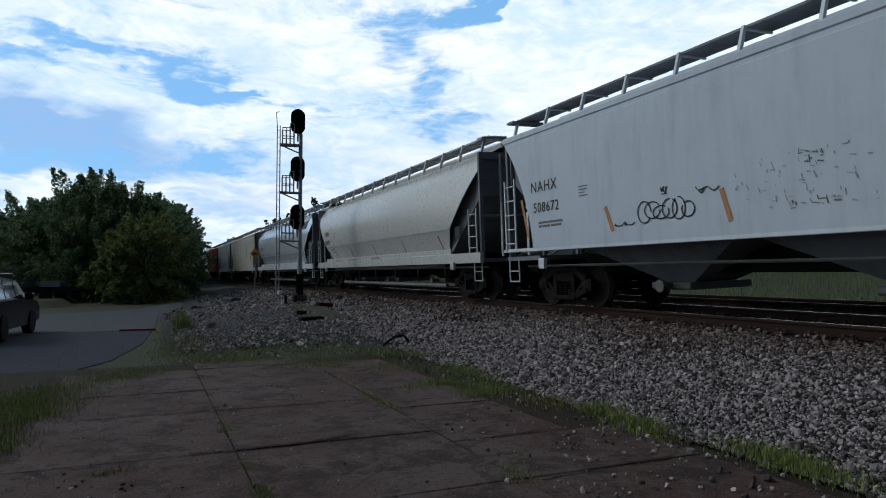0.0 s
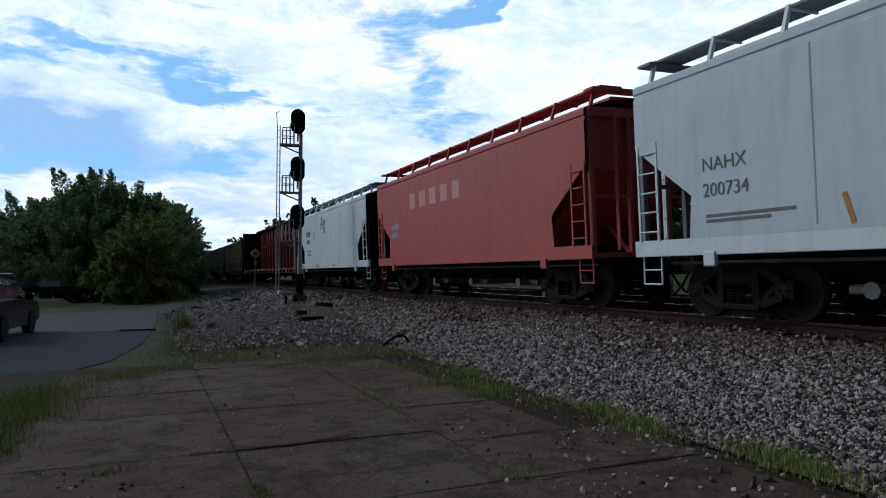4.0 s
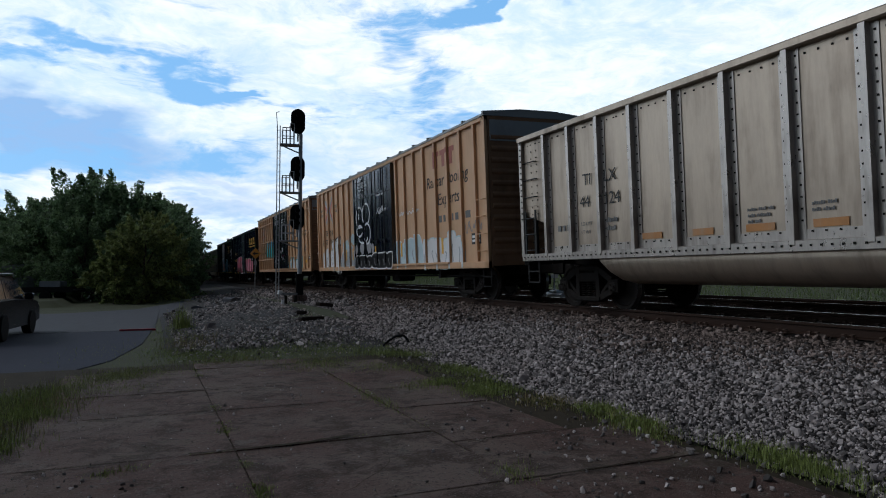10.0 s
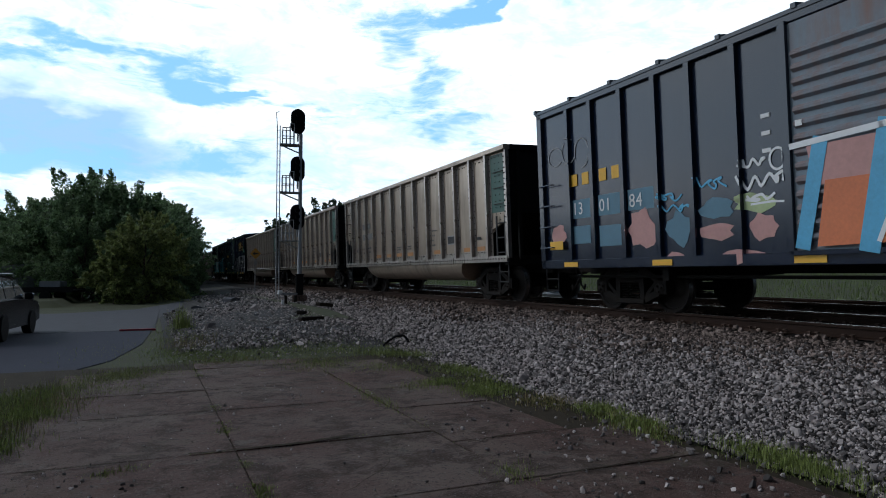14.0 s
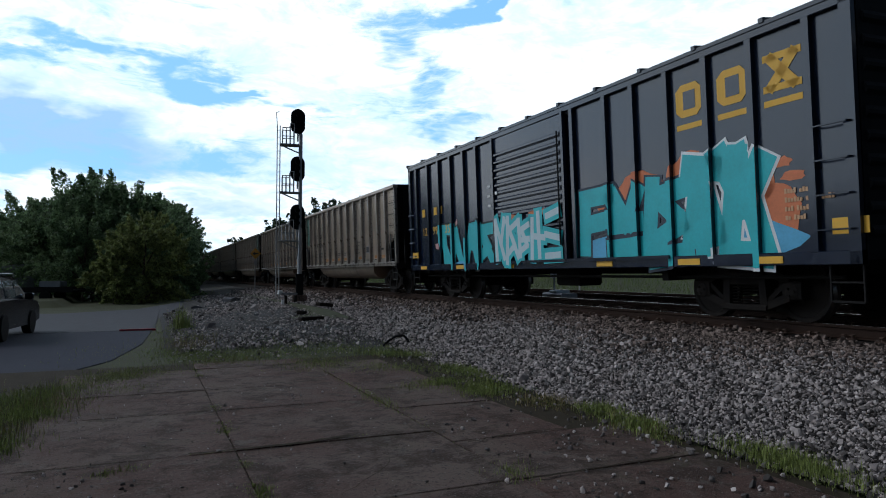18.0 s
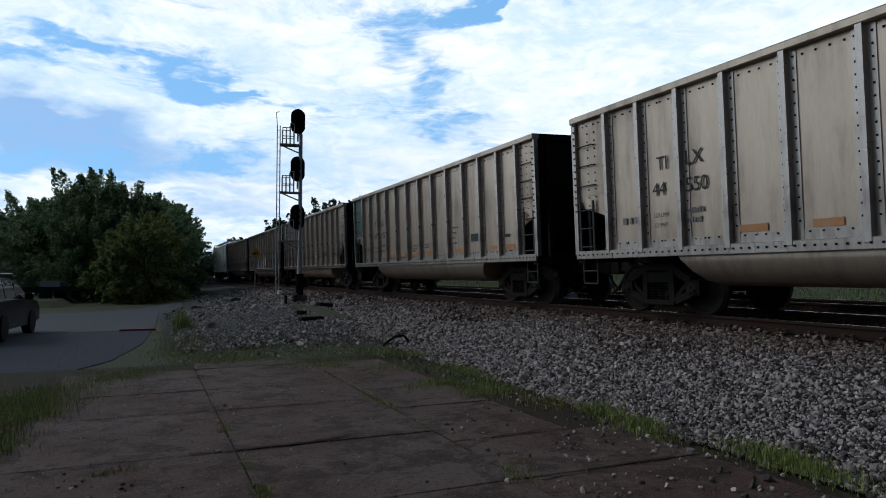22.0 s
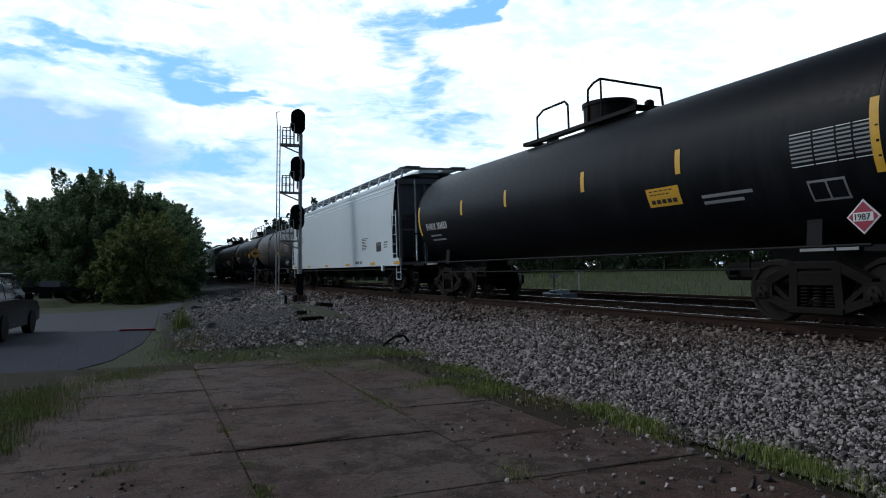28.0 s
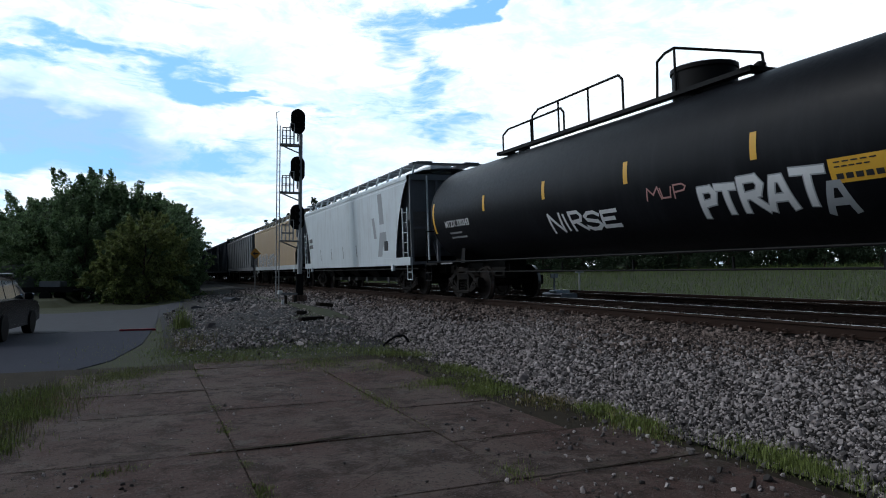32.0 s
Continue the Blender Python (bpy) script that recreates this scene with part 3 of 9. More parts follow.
def build_ballast():
    # embankment carrying both tracks
    prof = [(5.0, -0.02), (5.9, 0.16), (6.9, 0.44), (7.7, 0.66), (8.15, 0.71), (TX - 0.9, ZR - 0.235), (TX + 1.2, ZR - 0.17), (12.0, ZR - 0.22), (13.0, ZR - 0.15), (15.8, ZR - 0.12), (16.6, 0.8), (18.5, 0.62)]
    ys = [-80, -30, -10] + list(np.arange(0, 60, 1.0)) + [70, 90, 120, 200, 400, 800]
    verts = [(x, y, z) for y in ys for x, z in prof]
    w = len(prof)
    faces = [(j * w + i, j * w + i + 1, (j + 1) * w + i + 1, (j + 1) * w + i) for j in range(len(ys) - 1) for i in range(w - 1)]
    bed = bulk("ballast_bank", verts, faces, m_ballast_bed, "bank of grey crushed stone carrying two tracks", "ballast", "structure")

    def height(x):
        return np.interp(x, [p[0] for p in prof], [p[1] for p in prof])
    # loose stones
    rng = np.random.default_rng(5)
    phi = (1 + 5 ** 0.5) / 2
    ico = np.array([(-1, phi, 0), (1, phi, 0), (-1, -phi, 0), (1, -phi, 0), (0, -1, phi), (0, 1, phi), (0, -1, -phi), (0, 1, -phi), (phi, 0, -1), (phi, 0, 1), (-phi, 0, -1), (-phi, 0, 1)]) / 1.9
    tri = np.array([(0, 11, 5), (0, 5, 1), (0, 1, 7), (0, 7, 10), (0, 10, 11), (1, 5, 9), (5, 11, 4), (11, 10, 2), (10, 7, 6), (7, 1, 8), (3, 9, 4), (3, 4, 2), (3, 2, 6), (3, 6, 8), (3, 8, 9), (4, 9, 5), (2, 4, 11), (6, 2, 10), (8, 6, 7), (9, 8, 1)])
    V, F, X = [], [], []
    bank = ((4.95, 8.5, 2.0, 8.0, 1350, 0.0155), (5.0, 8.5, 8.0, 14.0, 950, 0.0185), (5.0, 8.5, 14.0, 24.0, 420, 0.0235), (5.4, 8.5, 24.0, 50.0, 90, 0.034), (8.5, 12.6, 3.0, 20.0, 110, 0.028), (4.3, 5.0, 2.5, 13.0, 28, 0.02))
    loose = ((0.6, 5.4, 15.2, 30.0, 95, 0.024), (0.5, 5.2, 13.5, 16.0, 45, 0.016), (0.8, 5.4, 14.5, 34.0, 1.6, 0.045), (1.2, 4.6, 14.5, 36.0, 0.25, 0.085), (2.4, 5.2, 26.0, 45.0, 14, 0.04), (2.9, 4.9, 3.3, 7.5, 9, 0.016), (-1.2, 4.5, 4.3, 12.5, 6, 0.008), (-1.0, 2.8, 4.3, 12.5, 0.7, 0.016), (-1.0, -0.4, 5.3, 6.4, 26, 0.012), (-0.45, 0.0, 5.5, 6.0, 45, 0.012), (2.9, 4.8, 4.0, 6.6, 14, 0.012))
    for x0, x1, y0, y1, dens, size in bank + loose:
        n = int((x1 - x0) * (y1 - y0) * dens)
        x, y = rng.uniform(x0, x1, n), rng.uniform(y0, y1, n)
        keep = ~((np.abs(x - TX + 0.75) < 0.1) | (np.abs(x - TX - 0.75) < 0.1))
        x, y = x[keep], y[keep]
        n = len(x)
        z = np.where(x > 5.0, np.where(y > 13.4, np.maximum(height(x), apron_z(x, y)), height(x)), np.where(y > 13.4, apron_z(x, y) - 0.004, 0.004))
        s = size * rng.lognormal(0, 0.33, n)
        p = ico[None] * (1 + rng.uniform(-0.55, 0.45, (n, 12, 1))) * (s[:, None, None] * rng.uniform(0.65, 1.25, (n, 1, 3)))
        a = rng.uniform(0, 6.28, n)
        ca, sa = np.cos(a)[:, None], np.sin(a)[:, None]
        q = np.stack([p[..., 0] * ca - p[..., 1] * sa, p[..., 0] * sa + p[..., 1] * ca, p[..., 2]], -1)
        q += np.stack([x, y, z + s * rng.uniform(0.1, 0.6, n)], -1)[:, None]
        V.append(q.reshape(-1, 3))
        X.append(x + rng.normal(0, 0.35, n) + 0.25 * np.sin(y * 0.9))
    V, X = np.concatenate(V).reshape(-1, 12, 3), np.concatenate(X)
    # stones towards the rails take the colour that has shade in it
    for name, mask, mat, label in (("ballast_stones", X < 7.35, m_stone, "loose grey crushed stones of uneven size"), ("rusty_ballast_stones", X >= 7.35, m_stone_rail_dark, "rusty crushed stones near the rails, darkened with painted-in shade")):
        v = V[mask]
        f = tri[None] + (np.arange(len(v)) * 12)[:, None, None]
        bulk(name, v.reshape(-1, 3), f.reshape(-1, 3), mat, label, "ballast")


build_ballast()


def rail_prof(x):
    """Section of a rail whose head centre is at x, top at 0."""
    return [(x - 0.036, 0), (x + 0.036, 0), (x + 0.036, -0.04), (x + 0.009, -0.052), (x + 0.009, -0.15), (x + 0.07, -0.165), (x + 0.07, -0.18), (x - 0.07, -0.18), (x - 0.07, -0.165), (x - 0.009, -0.15), (x - 0.009, -0.052), (x - 0.036, -0.04)]


def build_track(at, y0, y1, label, fine):
    t = thing("railway_track", label, "railway track", at, kind="structure")
    for x in (-0.7535, 0.7535):
        part("rail", Build().prism(rail_prof(x), y0, y1), m_rail, t, "rusty brown rail")
        part("rail_head", Build().box(x - 0.03, x + 0.03, y0, y1, -0.004, 0.003), m_railtop, t, "polished running surface")
    tie = Build().box(-1.3, 1.3, -0.115, 0.115, -0.36, -0.187, 0.01).mesh("tie")
    plate = Build()
    for x in (-0.7535, 0.7535):
        plate.box(x - 0.19, x + 0.19, -0.1, 0.1, -0.187, -0.172)
        for sx in (-0.095, 0.095):
            for sy in (-0.06, 0.06):
                plate.bar((x + sx, sy, -0.172), (x + sx, sy, -0.13), 0.014, 0, 6)
                plate.box(x + sx - 0.03, x + sx + 0.03, sy - 0.025, sy + 0.025, -0.135, -0.118)
    plate = plate.mesh("tie_plate")
    y, far = 1.5, Build()
    i = 0
    while y < 110:
        jig = 0.03 * math.sin(i * 12.9898)
        if y < fine:
            part("tie", tie, m_tie, t, at=pose(jig, y, 0, 0, 0, jig * 20))
            part("tie_plate", plate, m_plate, t, at=pose(0, y, 0))
        else:
            far.box(-1.3, 1.3, y - 0.115, y + 0.115, -0.36, -0.187)
        y += 0.53
        i += 1
    tagged(part("far_ties", far, m_tie, t), kind="stuff")
    return t


build_track(TRACK, -60, 600, "rusty main line on dark timber ties", 45)
build_track(TRACK2, -60, 600, "second rusty track on timber ties behind the first", 40)


# ---------------- concrete slabs with weedy joints ----------------
def build_slabs():
    pv = thing("slab_pavement", "old cracked concrete slab pavement, brown with dirt", "pavement", pose(0, 0, 0), kind="structure")
    rng = random.Random(3)
    cols = [(-3.1, -1.215), (-1.205, 0.777), (0.783, 2.784), (2.796, 4.72)]
    rows = [(-1.0, 1.0), (1.006, 2.9), (2.906, 4.785), (4.792, 6.603), (6.617, 8.645), (8.65, 10.205), (10.21, 12.505), (12.515, 13.3)]
    for ci, (x0, x1) in enumerate(cols):
        for ri, (y0, y1) in enumerate(rows):
            if ci == 0 and ri > 2 or ci == 1 and ri == 7:
                continue
            if ci == 3 and ri >= 3:
                y0, y1 = [(4.8, 6.1), (6.12, 7.9), (7.92, 9.3), (9.32, 11.2), (11.22, 12.6)][ri - 3]
                if ri >= 4:
                    x1 = 4.15
            h = [rng.uniform(-0.004, 0.006) for _ in range(4)]
            g = 0.004
            # uneven outline, top tilted a little, worn edge
            outline = []
            ring = [(x0 + g, y0 + g), (x1 - g, y0 + g), (x1 - g, y1 - g), (x0 + g, y1 - g)]
            for a in range(4):
                (ax, ay), (bx, by) = ring[a], ring[(a + 1) % 4]
                for k in range(8):
                    t = k / 8
                    j = 0.0 if k == 0 else rng.uniform(-0.007, 0.007)
                    outline.append((ax + (bx - ax) * t + (j if a % 2 else 0), ay + (by - ay) * t + (0 if a % 2 else j)))

            def top(x, y):
                u, v = (x - x0) / (x1 - x0), (y - y0) / (y1 - y0)
                return h[0] * (1 - u) * (1 - v) + h[1] * u * (1 - v) + h[2] * u * v + h[3] * (1 - u) * v
            n = len(outline)
            cx, cy = (x0 + x1) / 2, (y0 + y1) / 2
            inner = [(cx + (x - cx) * 0.992, cy + (y - cy) * 0.992) for x, y in outline]
            vs = [(x, y, top(x, y)) for x, y in inner] + [(x, y, top(x, y) - 0.007) for x, y in outline] + [(x, y, -0.15) for x, y in outline]
            fs = [tuple(range(n))] + [(i, i + n, (i + 1) % n + n, (i + 1) % n) for i in range(n)] + [(i + n, i + 2 * n, (i + 1) % n + 2 * n, (i + 1) % n + n) for i in range(n)]
            b = Build()
            b._add(vs, fs)
            part("concrete_slab", b, m_concrete, pv)
    def crack(pts, w, seed):
        r2 = random.Random(seed)
        b = Build()
        fine = []
        for (xa, ya), (xb, yb) in zip(pts, pts[1:]):
            for k in range(6):
                t = k / 6
                fine.append((xa + (xb - xa) * t + r2.uniform(-0.02, 0.02), ya + (yb - ya) * t + r2.uniform(-0.02, 0.02)))
        for p, q in zip(fine, fine[1:]):
            ww = w * r2.uniform(0.5, 1.5)
            b._add([(p[0], p[1] - ww, 0.016), (q[0], q[1] - ww, 0.016), (q[0], q[1] + ww, 0.016), (p[0], p[1] + ww, 0.016)], [(0, 1, 2, 3)])
        part("crack", b, m_soil, pv, "dark crack in the concrete")
    for i, (pts, w) in enumerate((([(0.35, 6.61), (1.4, 6.6), (2.0, 6.74)], 0.022), ([(-0.9, 6.5), (-0.1, 6.58)], 0.014), ([(2.84, 4.72), (3.7, 4.77), (4.5, 4.8)], 0.012), ([(2.9, 5.98), (3.4, 6.12), (4.4, 6.1)], 0.01),
                                  ([(0.85, 12.75), (1.8, 12.55), (2.7, 12.45)], 0.02), ([(-0.8, 8.7), (0.5, 8.62), (2.1, 8.62)], 0.008), ([(0.0, 10.1), (1.6, 10.35), (2.8, 10.36)], 0.012), ([(-0.3, 9.0), (0.2, 9.9), (0.5, 10.1)], 0.008),
                                  ([(1.2, 7.0), (1.5, 7.9), (1.4, 8.5)], 0.005), ([(3.3, 6.9), (3.6, 7.6), (4.1, 7.8)], 0.008), ([(-1.0, 10.6), (-0.2, 10.9), (0.4, 11.5)], 0.01), ([(1.4, 5.0), (1.9, 5.5), (2.2, 6.4)], 0.005))):
        crack(pts, w, i)
    part("joint_soil", Build().box(-3.1, 4.9, -1.2, 13.4, -0.16, -0.0135), m_soil, pv, "dark soil filling the joints")


build_slabs()


# ---------------- grass ----------------
def blades(places, rng, curve=0.4):
    """places: arrays x, y, z, height. Bent two-piece blades."""
    x, y, z, h = places
    n = len(x)
    a = rng.uniform(0, 6.283, n)
    b = a + 1.57
    w = 0.0025 + 0.011 * h
    lean = curve * h * rng.uniform(0.2, 1.0, n)
    ox, oy = np.cos(b) * w, np.sin(b) * w
    dx, dy = np.cos(a) * lean, np.sin(a) * lean
    p = np.stack([np.stack([x - ox, y - oy, z], -1), np.stack([x + ox, y + oy, z], -1),
                  np.stack([x + dx * 0.35 + ox * 0.7, y + dy * 0.35 + oy * 0.7, z + h * 0.6], -1), np.stack([x + dx * 0.35 - ox * 0.7, y + dy * 0.35 - oy * 0.7, z + h * 0.6], -1),
                  np.stack([x + dx, y + dy, z + h], -1)], 1)
    k = np.arange(n)[:, None] * 5
    tri = np.concatenate([k + [0, 1, 2], k + [0, 2, 3], k + [3, 2, 4]], 0)
    return p.reshape(-1, 3), tri


def scatter(rng, segs):
    """segs: (x0, y0, x1, y1, spread, count, height, z)."""
    out = []
    for x0, y0, x1, y1, sp, n, h, z in segs:
        n = int(n * 2.4)
        t = rng.uniform(0, 1, n)
        c = 0.5 + 0.5 * np.sin(t * rng.uniform(5, 12) + rng.uniform(0, 6))
        keep = rng.uniform(0, 1, n) < 0.06 + 0.94 * c ** 2.2
        t = t[keep]
        m = len(t)
        out.append(np.stack([x0 + (x1 - x0) * t + rng.normal(0, sp, m), y0 + (y1 - y0) * t + rng.normal(0, sp, m), np.full(m, z), 0.55 * h * rng.lognormal(0, 0.4, m)]))
    return np.concatenate(out, 1)


def build_grass():
    rng = np.random.default_rng(9)
    patches_a = scatter(rng, [
        (5.02, 3.2, 5.3, 5.2, 0.16, 7000, 0.08, 0.02), (4.9, 5.7, 5.1, 6.9, 0.15, 4200, 0.075, 0.01), (4.75, 5.2, 4.8, 6.6, 0.1, 700, 0.04, 0.0), (4.3, 8.2, 4.9, 9.6, 0.24, 5200, 0.06, 0.0), (4.9, 9.6, 5.2, 11.5, 0.26, 4200, 0.055, 0.02), (4.7, 7.2, 4.6, 8.8, 0.12, 500, 0.04, 0.0), (0.6, 14.4, 4.9, 14.2, 0.5, 4200, 0.05, 0.0), (3.5, 9.2, 4.4, 9.6, 0.15, 1200, 0.08, 0.0), (2.79, 5.0, 2.79, 12.4, 0.05, 1400, 0.045, -0.02), (2.79, 6.7, 2.79, 9.8, 0.08, 1300, 0.06, -0.02)])
    patches_b = scatter(rng, [
        (2.7, 4.7, 2.9, 5.1, 0.09, 500, 0.07, -0.02), (0.8, 4.5, 0.8, 5.7, 0.055, 900, 0.045, -0.01), (0.78, 5.95, 0.8, 6.25, 0.05, 260, 0.03, -0.01), (0.78, 7.3, 0.78, 7.9, 0.05, 420, 0.035, -0.01), (0.76, 8.6, 0.78, 9.0, 0.05, 160, 0.03, -0.01), (0.78, 11.6, 0.78, 12.6, 0.06, 300, 0.035, -0.01), (-0.4, 6.2, -0.1, 6.35, 0.06, 260, 0.03, 0.0), (0.4, 6.62, 2.1, 6.7, 0.03, 500, 0.022, -0.01), (-1.45, 7.4, -1.3, 9.3, 0.2, 4200, 0.085, 0.0), (-1.35, 9.0, -1.1, 11.3, 0.25, 3200, 0.06, 0.0)])
    patches_c = scatter(rng, [
        (-1.0, 11.3, 0.4, 13.4, 0.3, 3000, 0.05, 0.0), (-2.0, 8.2, -1.4, 10.8, 0.35, 3400, 0.08, 0.0), (-1.2, 10.2, -0.2, 10.9, 0.25, 900, 0.035, 0.0), (-0.9, 11.9, 0.6, 12.6, 0.3, 900, 0.035, 0.0), (0.3, 13.7, 3.0, 13.8, 0.5, 2600, 0.045, 0.0), (0.4, 15.0, 4.0, 17.0, 1.1, 2600, 0.05, 0.06), (2.6, 11.8, 3.4, 13.2, 0.3, 1500, 0.045, 0.0), (0.6, 13.8, 0.9, 19.0, 0.35, 2600, 0.07, 0.0), (0.95, 21.4, 0.95, 21.8, 0.14, 420, 0.6, 0.0), (2.8, 12.6, 4.8, 10.6, 0.35, 1800, 0.06, 0.0)])
    patches_d = scatter(rng, [
        (4.3, 13.4, 5.2, 12.3, 0.25, 1500, 0.12, 0.02), (1.6, 14.5, 4.2, 15.5, 0.6, 1300, 0.06, 0.06), (0.8, 19.5, 1.3, 30.0, 0.3, 1500, 0.1, 0.0), (2.0, 40, 3.2, 60, 0.8, 2500, 0.15, 0.25)])
    near = np.concatenate([patches_a, patches_b, patches_c, patches_d], 1)
    near[2] = np.where((near[1] > 13.5) & (near[0] > 0.3), apron_z(near[0], near[1]) - 0.01, near[2])
    v, f = blades(near, rng)
    bulk("grass", v, f, m_grass, "patchy green grass along slab edges and joints", "grass")
    dry = scatter(rng, [(4.9, 5.4, 4.4, 8.4, 0.14, 700, 0.08, 0.0), (5.1, 6.3, 4.7, 8.0, 0.15, 600, 0.07, 0.02), (0.2, 13.5, 2.8, 13.4, 0.25, 500, 0.07, 0.0), (0.8, 16.0, 1.4, 18.5, 0.3, 500, 0.22, 0.0), (-1.4, 8.0, -1.0, 11.0, 0.2, 500, 0.11, 0.0)])
    v, f = blades(dry, rng)
    bulk("dry_weeds", v, f, m_grass_dry, "dry yellowish weeds among the grass", "weeds")
    n = 110000
    x = 17.2 + 34 * rng.uniform(0, 1, n) ** 1.5
    y = rng.uniform(2, 95, n)
    z = 0.7 + np.clip((x - 17) * 0.06, 0, 1.5)
    v, f = blades(np.stack([x, y, z - 0.05, rng.lognormal(-1.55, 0.35, n)]), rng, 0.9)
    bulk("field_grass", v, f, m_fieldgrass, "tall rough grass beyond the tracks", "grass")


build_grass()


# ---------------- trees ----------------
def tree(name, label, x, y, z, height, radius, leaf_mat, seed, leaves=7000, leaf=0.2, low=0.25, lobes=9, squash=1.0, group=""):
    """Tapered trunk and limbs; a crown of small leaves in uneven clumps."""
    rng = np.random.default_rng(seed)
    t = thing(name, label, "tree" if name == "tree" else "bush", pose(x, y, z), group)
    b = Build()
    tips = []
    trunk_top = height * 0.55
    rings = [(0.035 * height + 0.03, -0.3), (0.026 * height + 0.02, 0.4), (0.018 * height + 0.01, trunk_top * 0.6), (0.01 * height, trunk_top)]
    b.lathe(rings, 9, axis="z")
    for i in range(lobes):
        a = 2.4 * i + rng.uniform(-0.4, 0.4)
        h = height * (low + (0.93 - low) * (i + 0.5) / lobes)
        r = radius * (0.35 + 0.65 * math.sin(math.pi * min(0.98, max(0.12, (h / height - low) / (1.04 - low))) ** 0.8)) * rng.uniform(0.45, 0.85)
        tip = Vector((r * math.cos(a), r * math.sin(a), h))
        st = Vector((0, 0, min(trunk_top, h * 0.55)))
        mid = st.lerp(tip, 0.5) + Vector((0, 0, 0.05 * height))
        b.bar(st, mid, 0.008 * height, 0, 6)
        b.bar(mid, tip, 0.004 * height, 0, 5)
        tips.append(tip)
    part("trunk", b, m_bark, t, smooth=True)
    cl = np.array([tuple(p) for p in tips] + [(0, 0, height * 0.8)])
    # clumps round the limbs, each with its own twiglets
    sub = []
    for c in cl:
        for _ in range(15):
            d = rng.normal(0, 1, 3)
            d /= np.linalg.norm(d)
            sub.append(c + d * np.array([1, 1, 0.75]) * radius * rng.uniform(0.15, 0.68))
    sub = np.array(sub)
    sub[:, 2] = np.clip(sub[:, 2], height * low * 0.5, height * 0.985)
    pick = rng.integers(0, len(sub), leaves)
    d = rng.normal(0, 1, (leaves, 3))
    d /= np.linalg.norm(d, axis=1)[:, None]
    rad = radius * 0.105 * rng.uniform(0.2, 1.15, leaves) ** 0.6
    # sprays reach outwards and up from the heart of the crown
    axis = sub - np.array([0, 0, height * 0.4]) + rng.normal(0, 0.12 * radius, sub.shape)
    axis /= np.linalg.norm(axis, axis=1)[:, None]
    along = radius * rng.uniform(-0.12, 0.24, leaves) * rng.uniform(0.3, 1.3, len(sub))[pick]
    taper = np.clip(1.1 - 3.2 * along / radius, 0.35, 1.2)
    c = sub[pick] + d * (rad * taper)[:, None] + axis[pick] * along[:, None]
    c[:, 2] = np.maximum(c[:, 2], 0.05)
    n = d + rng.normal(0, 0.7, (leaves, 3))
    n /= np.linalg.norm(n, axis=1)[:, None]
    u = np.cross(n, rng.normal(0, 1, (leaves, 3)))
    u /= np.linalg.norm(u, axis=1)[:, None]
    w = np.cross(n, u)
    s = leaf * rng.uniform(0.55, 1.35, leaves)[:, None]
    q = np.stack([c - u * s, c - w * s * 0.45 + n * s * 0.15, c + u * s, c + w * s * 0.45 + n * s * 0.15], 1).reshape(-1, 3)
    faces = np.arange(leaves * 4).reshape(-1, 4)
    bulk("crown", q, faces, leaf_mat, kind="", parent=t)
    return t


def at_depth(px, depth):
    """Ground place that shows at a given bearing, that far ahead."""
    k = (px - 784) / 1191.35
    return (depth * (math.sin(PSI) + k * math.cos(PSI)), depth * (math.cos(PSI) - k * math.sin(PSI)))


def grove(rows, group, far=False, start=0):
    for i, (px, depth, h, r, mat, kind, leaves) in enumerate(rows):
        x, y = at_depth(px, depth)
        i += start
        if kind == "tree":
            tree("tree", "broad leafy tree with a dark green crown" if not far else "far tree with a dark crown beyond the field", x, y, ground_z(x, y), h, r, mat, 20 + i + (100 if far else 0), int(leaves * (1.2 if far else 3.0)), (0.05 + 0.0014 * depth) if not far else 0.12 + 0.0019 * depth, 0.16, 13, group=group)
        else:
            tree("bush", "dense leafy bush in full leaf", x, y, ground_z(x, y), h, r, mat, 60 + i, int(leaves * 2.6), 0.05 + 0.0012 * depth, 0.05, 11, group=group)


grove([(168, 47, 7.9, 4.2, m_leaf, "tree", 15000), (240, 46, 7.2, 3.0, m_leaf, "tree", 12000), (95, 50, 6.5, 3.8, m_leaf2, "tree", 12000), (25, 58, 5.6, 4.0, m_leaf, "tree", 9000),
       (-40, 62, 5.8, 4.6, m_leaf2, "tree", 7000), (280, 52, 6.6, 2.2, m_leaf, "tree", 9000), (255, 40, 4.9, 2.2, m_leaf3, "bush", 9000), (205, 39, 3.4, 1.3, m_leaf3, "bush", 6000),
       (150, 43, 5.2, 3.0, m_leaf2, "bush", 8000), (85, 46, 5.0, 3.2, m_leaf2, "bush", 7000), (300, 44, 3.9, 2.0, m_leaf, "bush", 7000), (320, 52, 3.2, 1.6, m_leaf, "bush", 6000)],
      "trees and bushes behind the road", start=0)
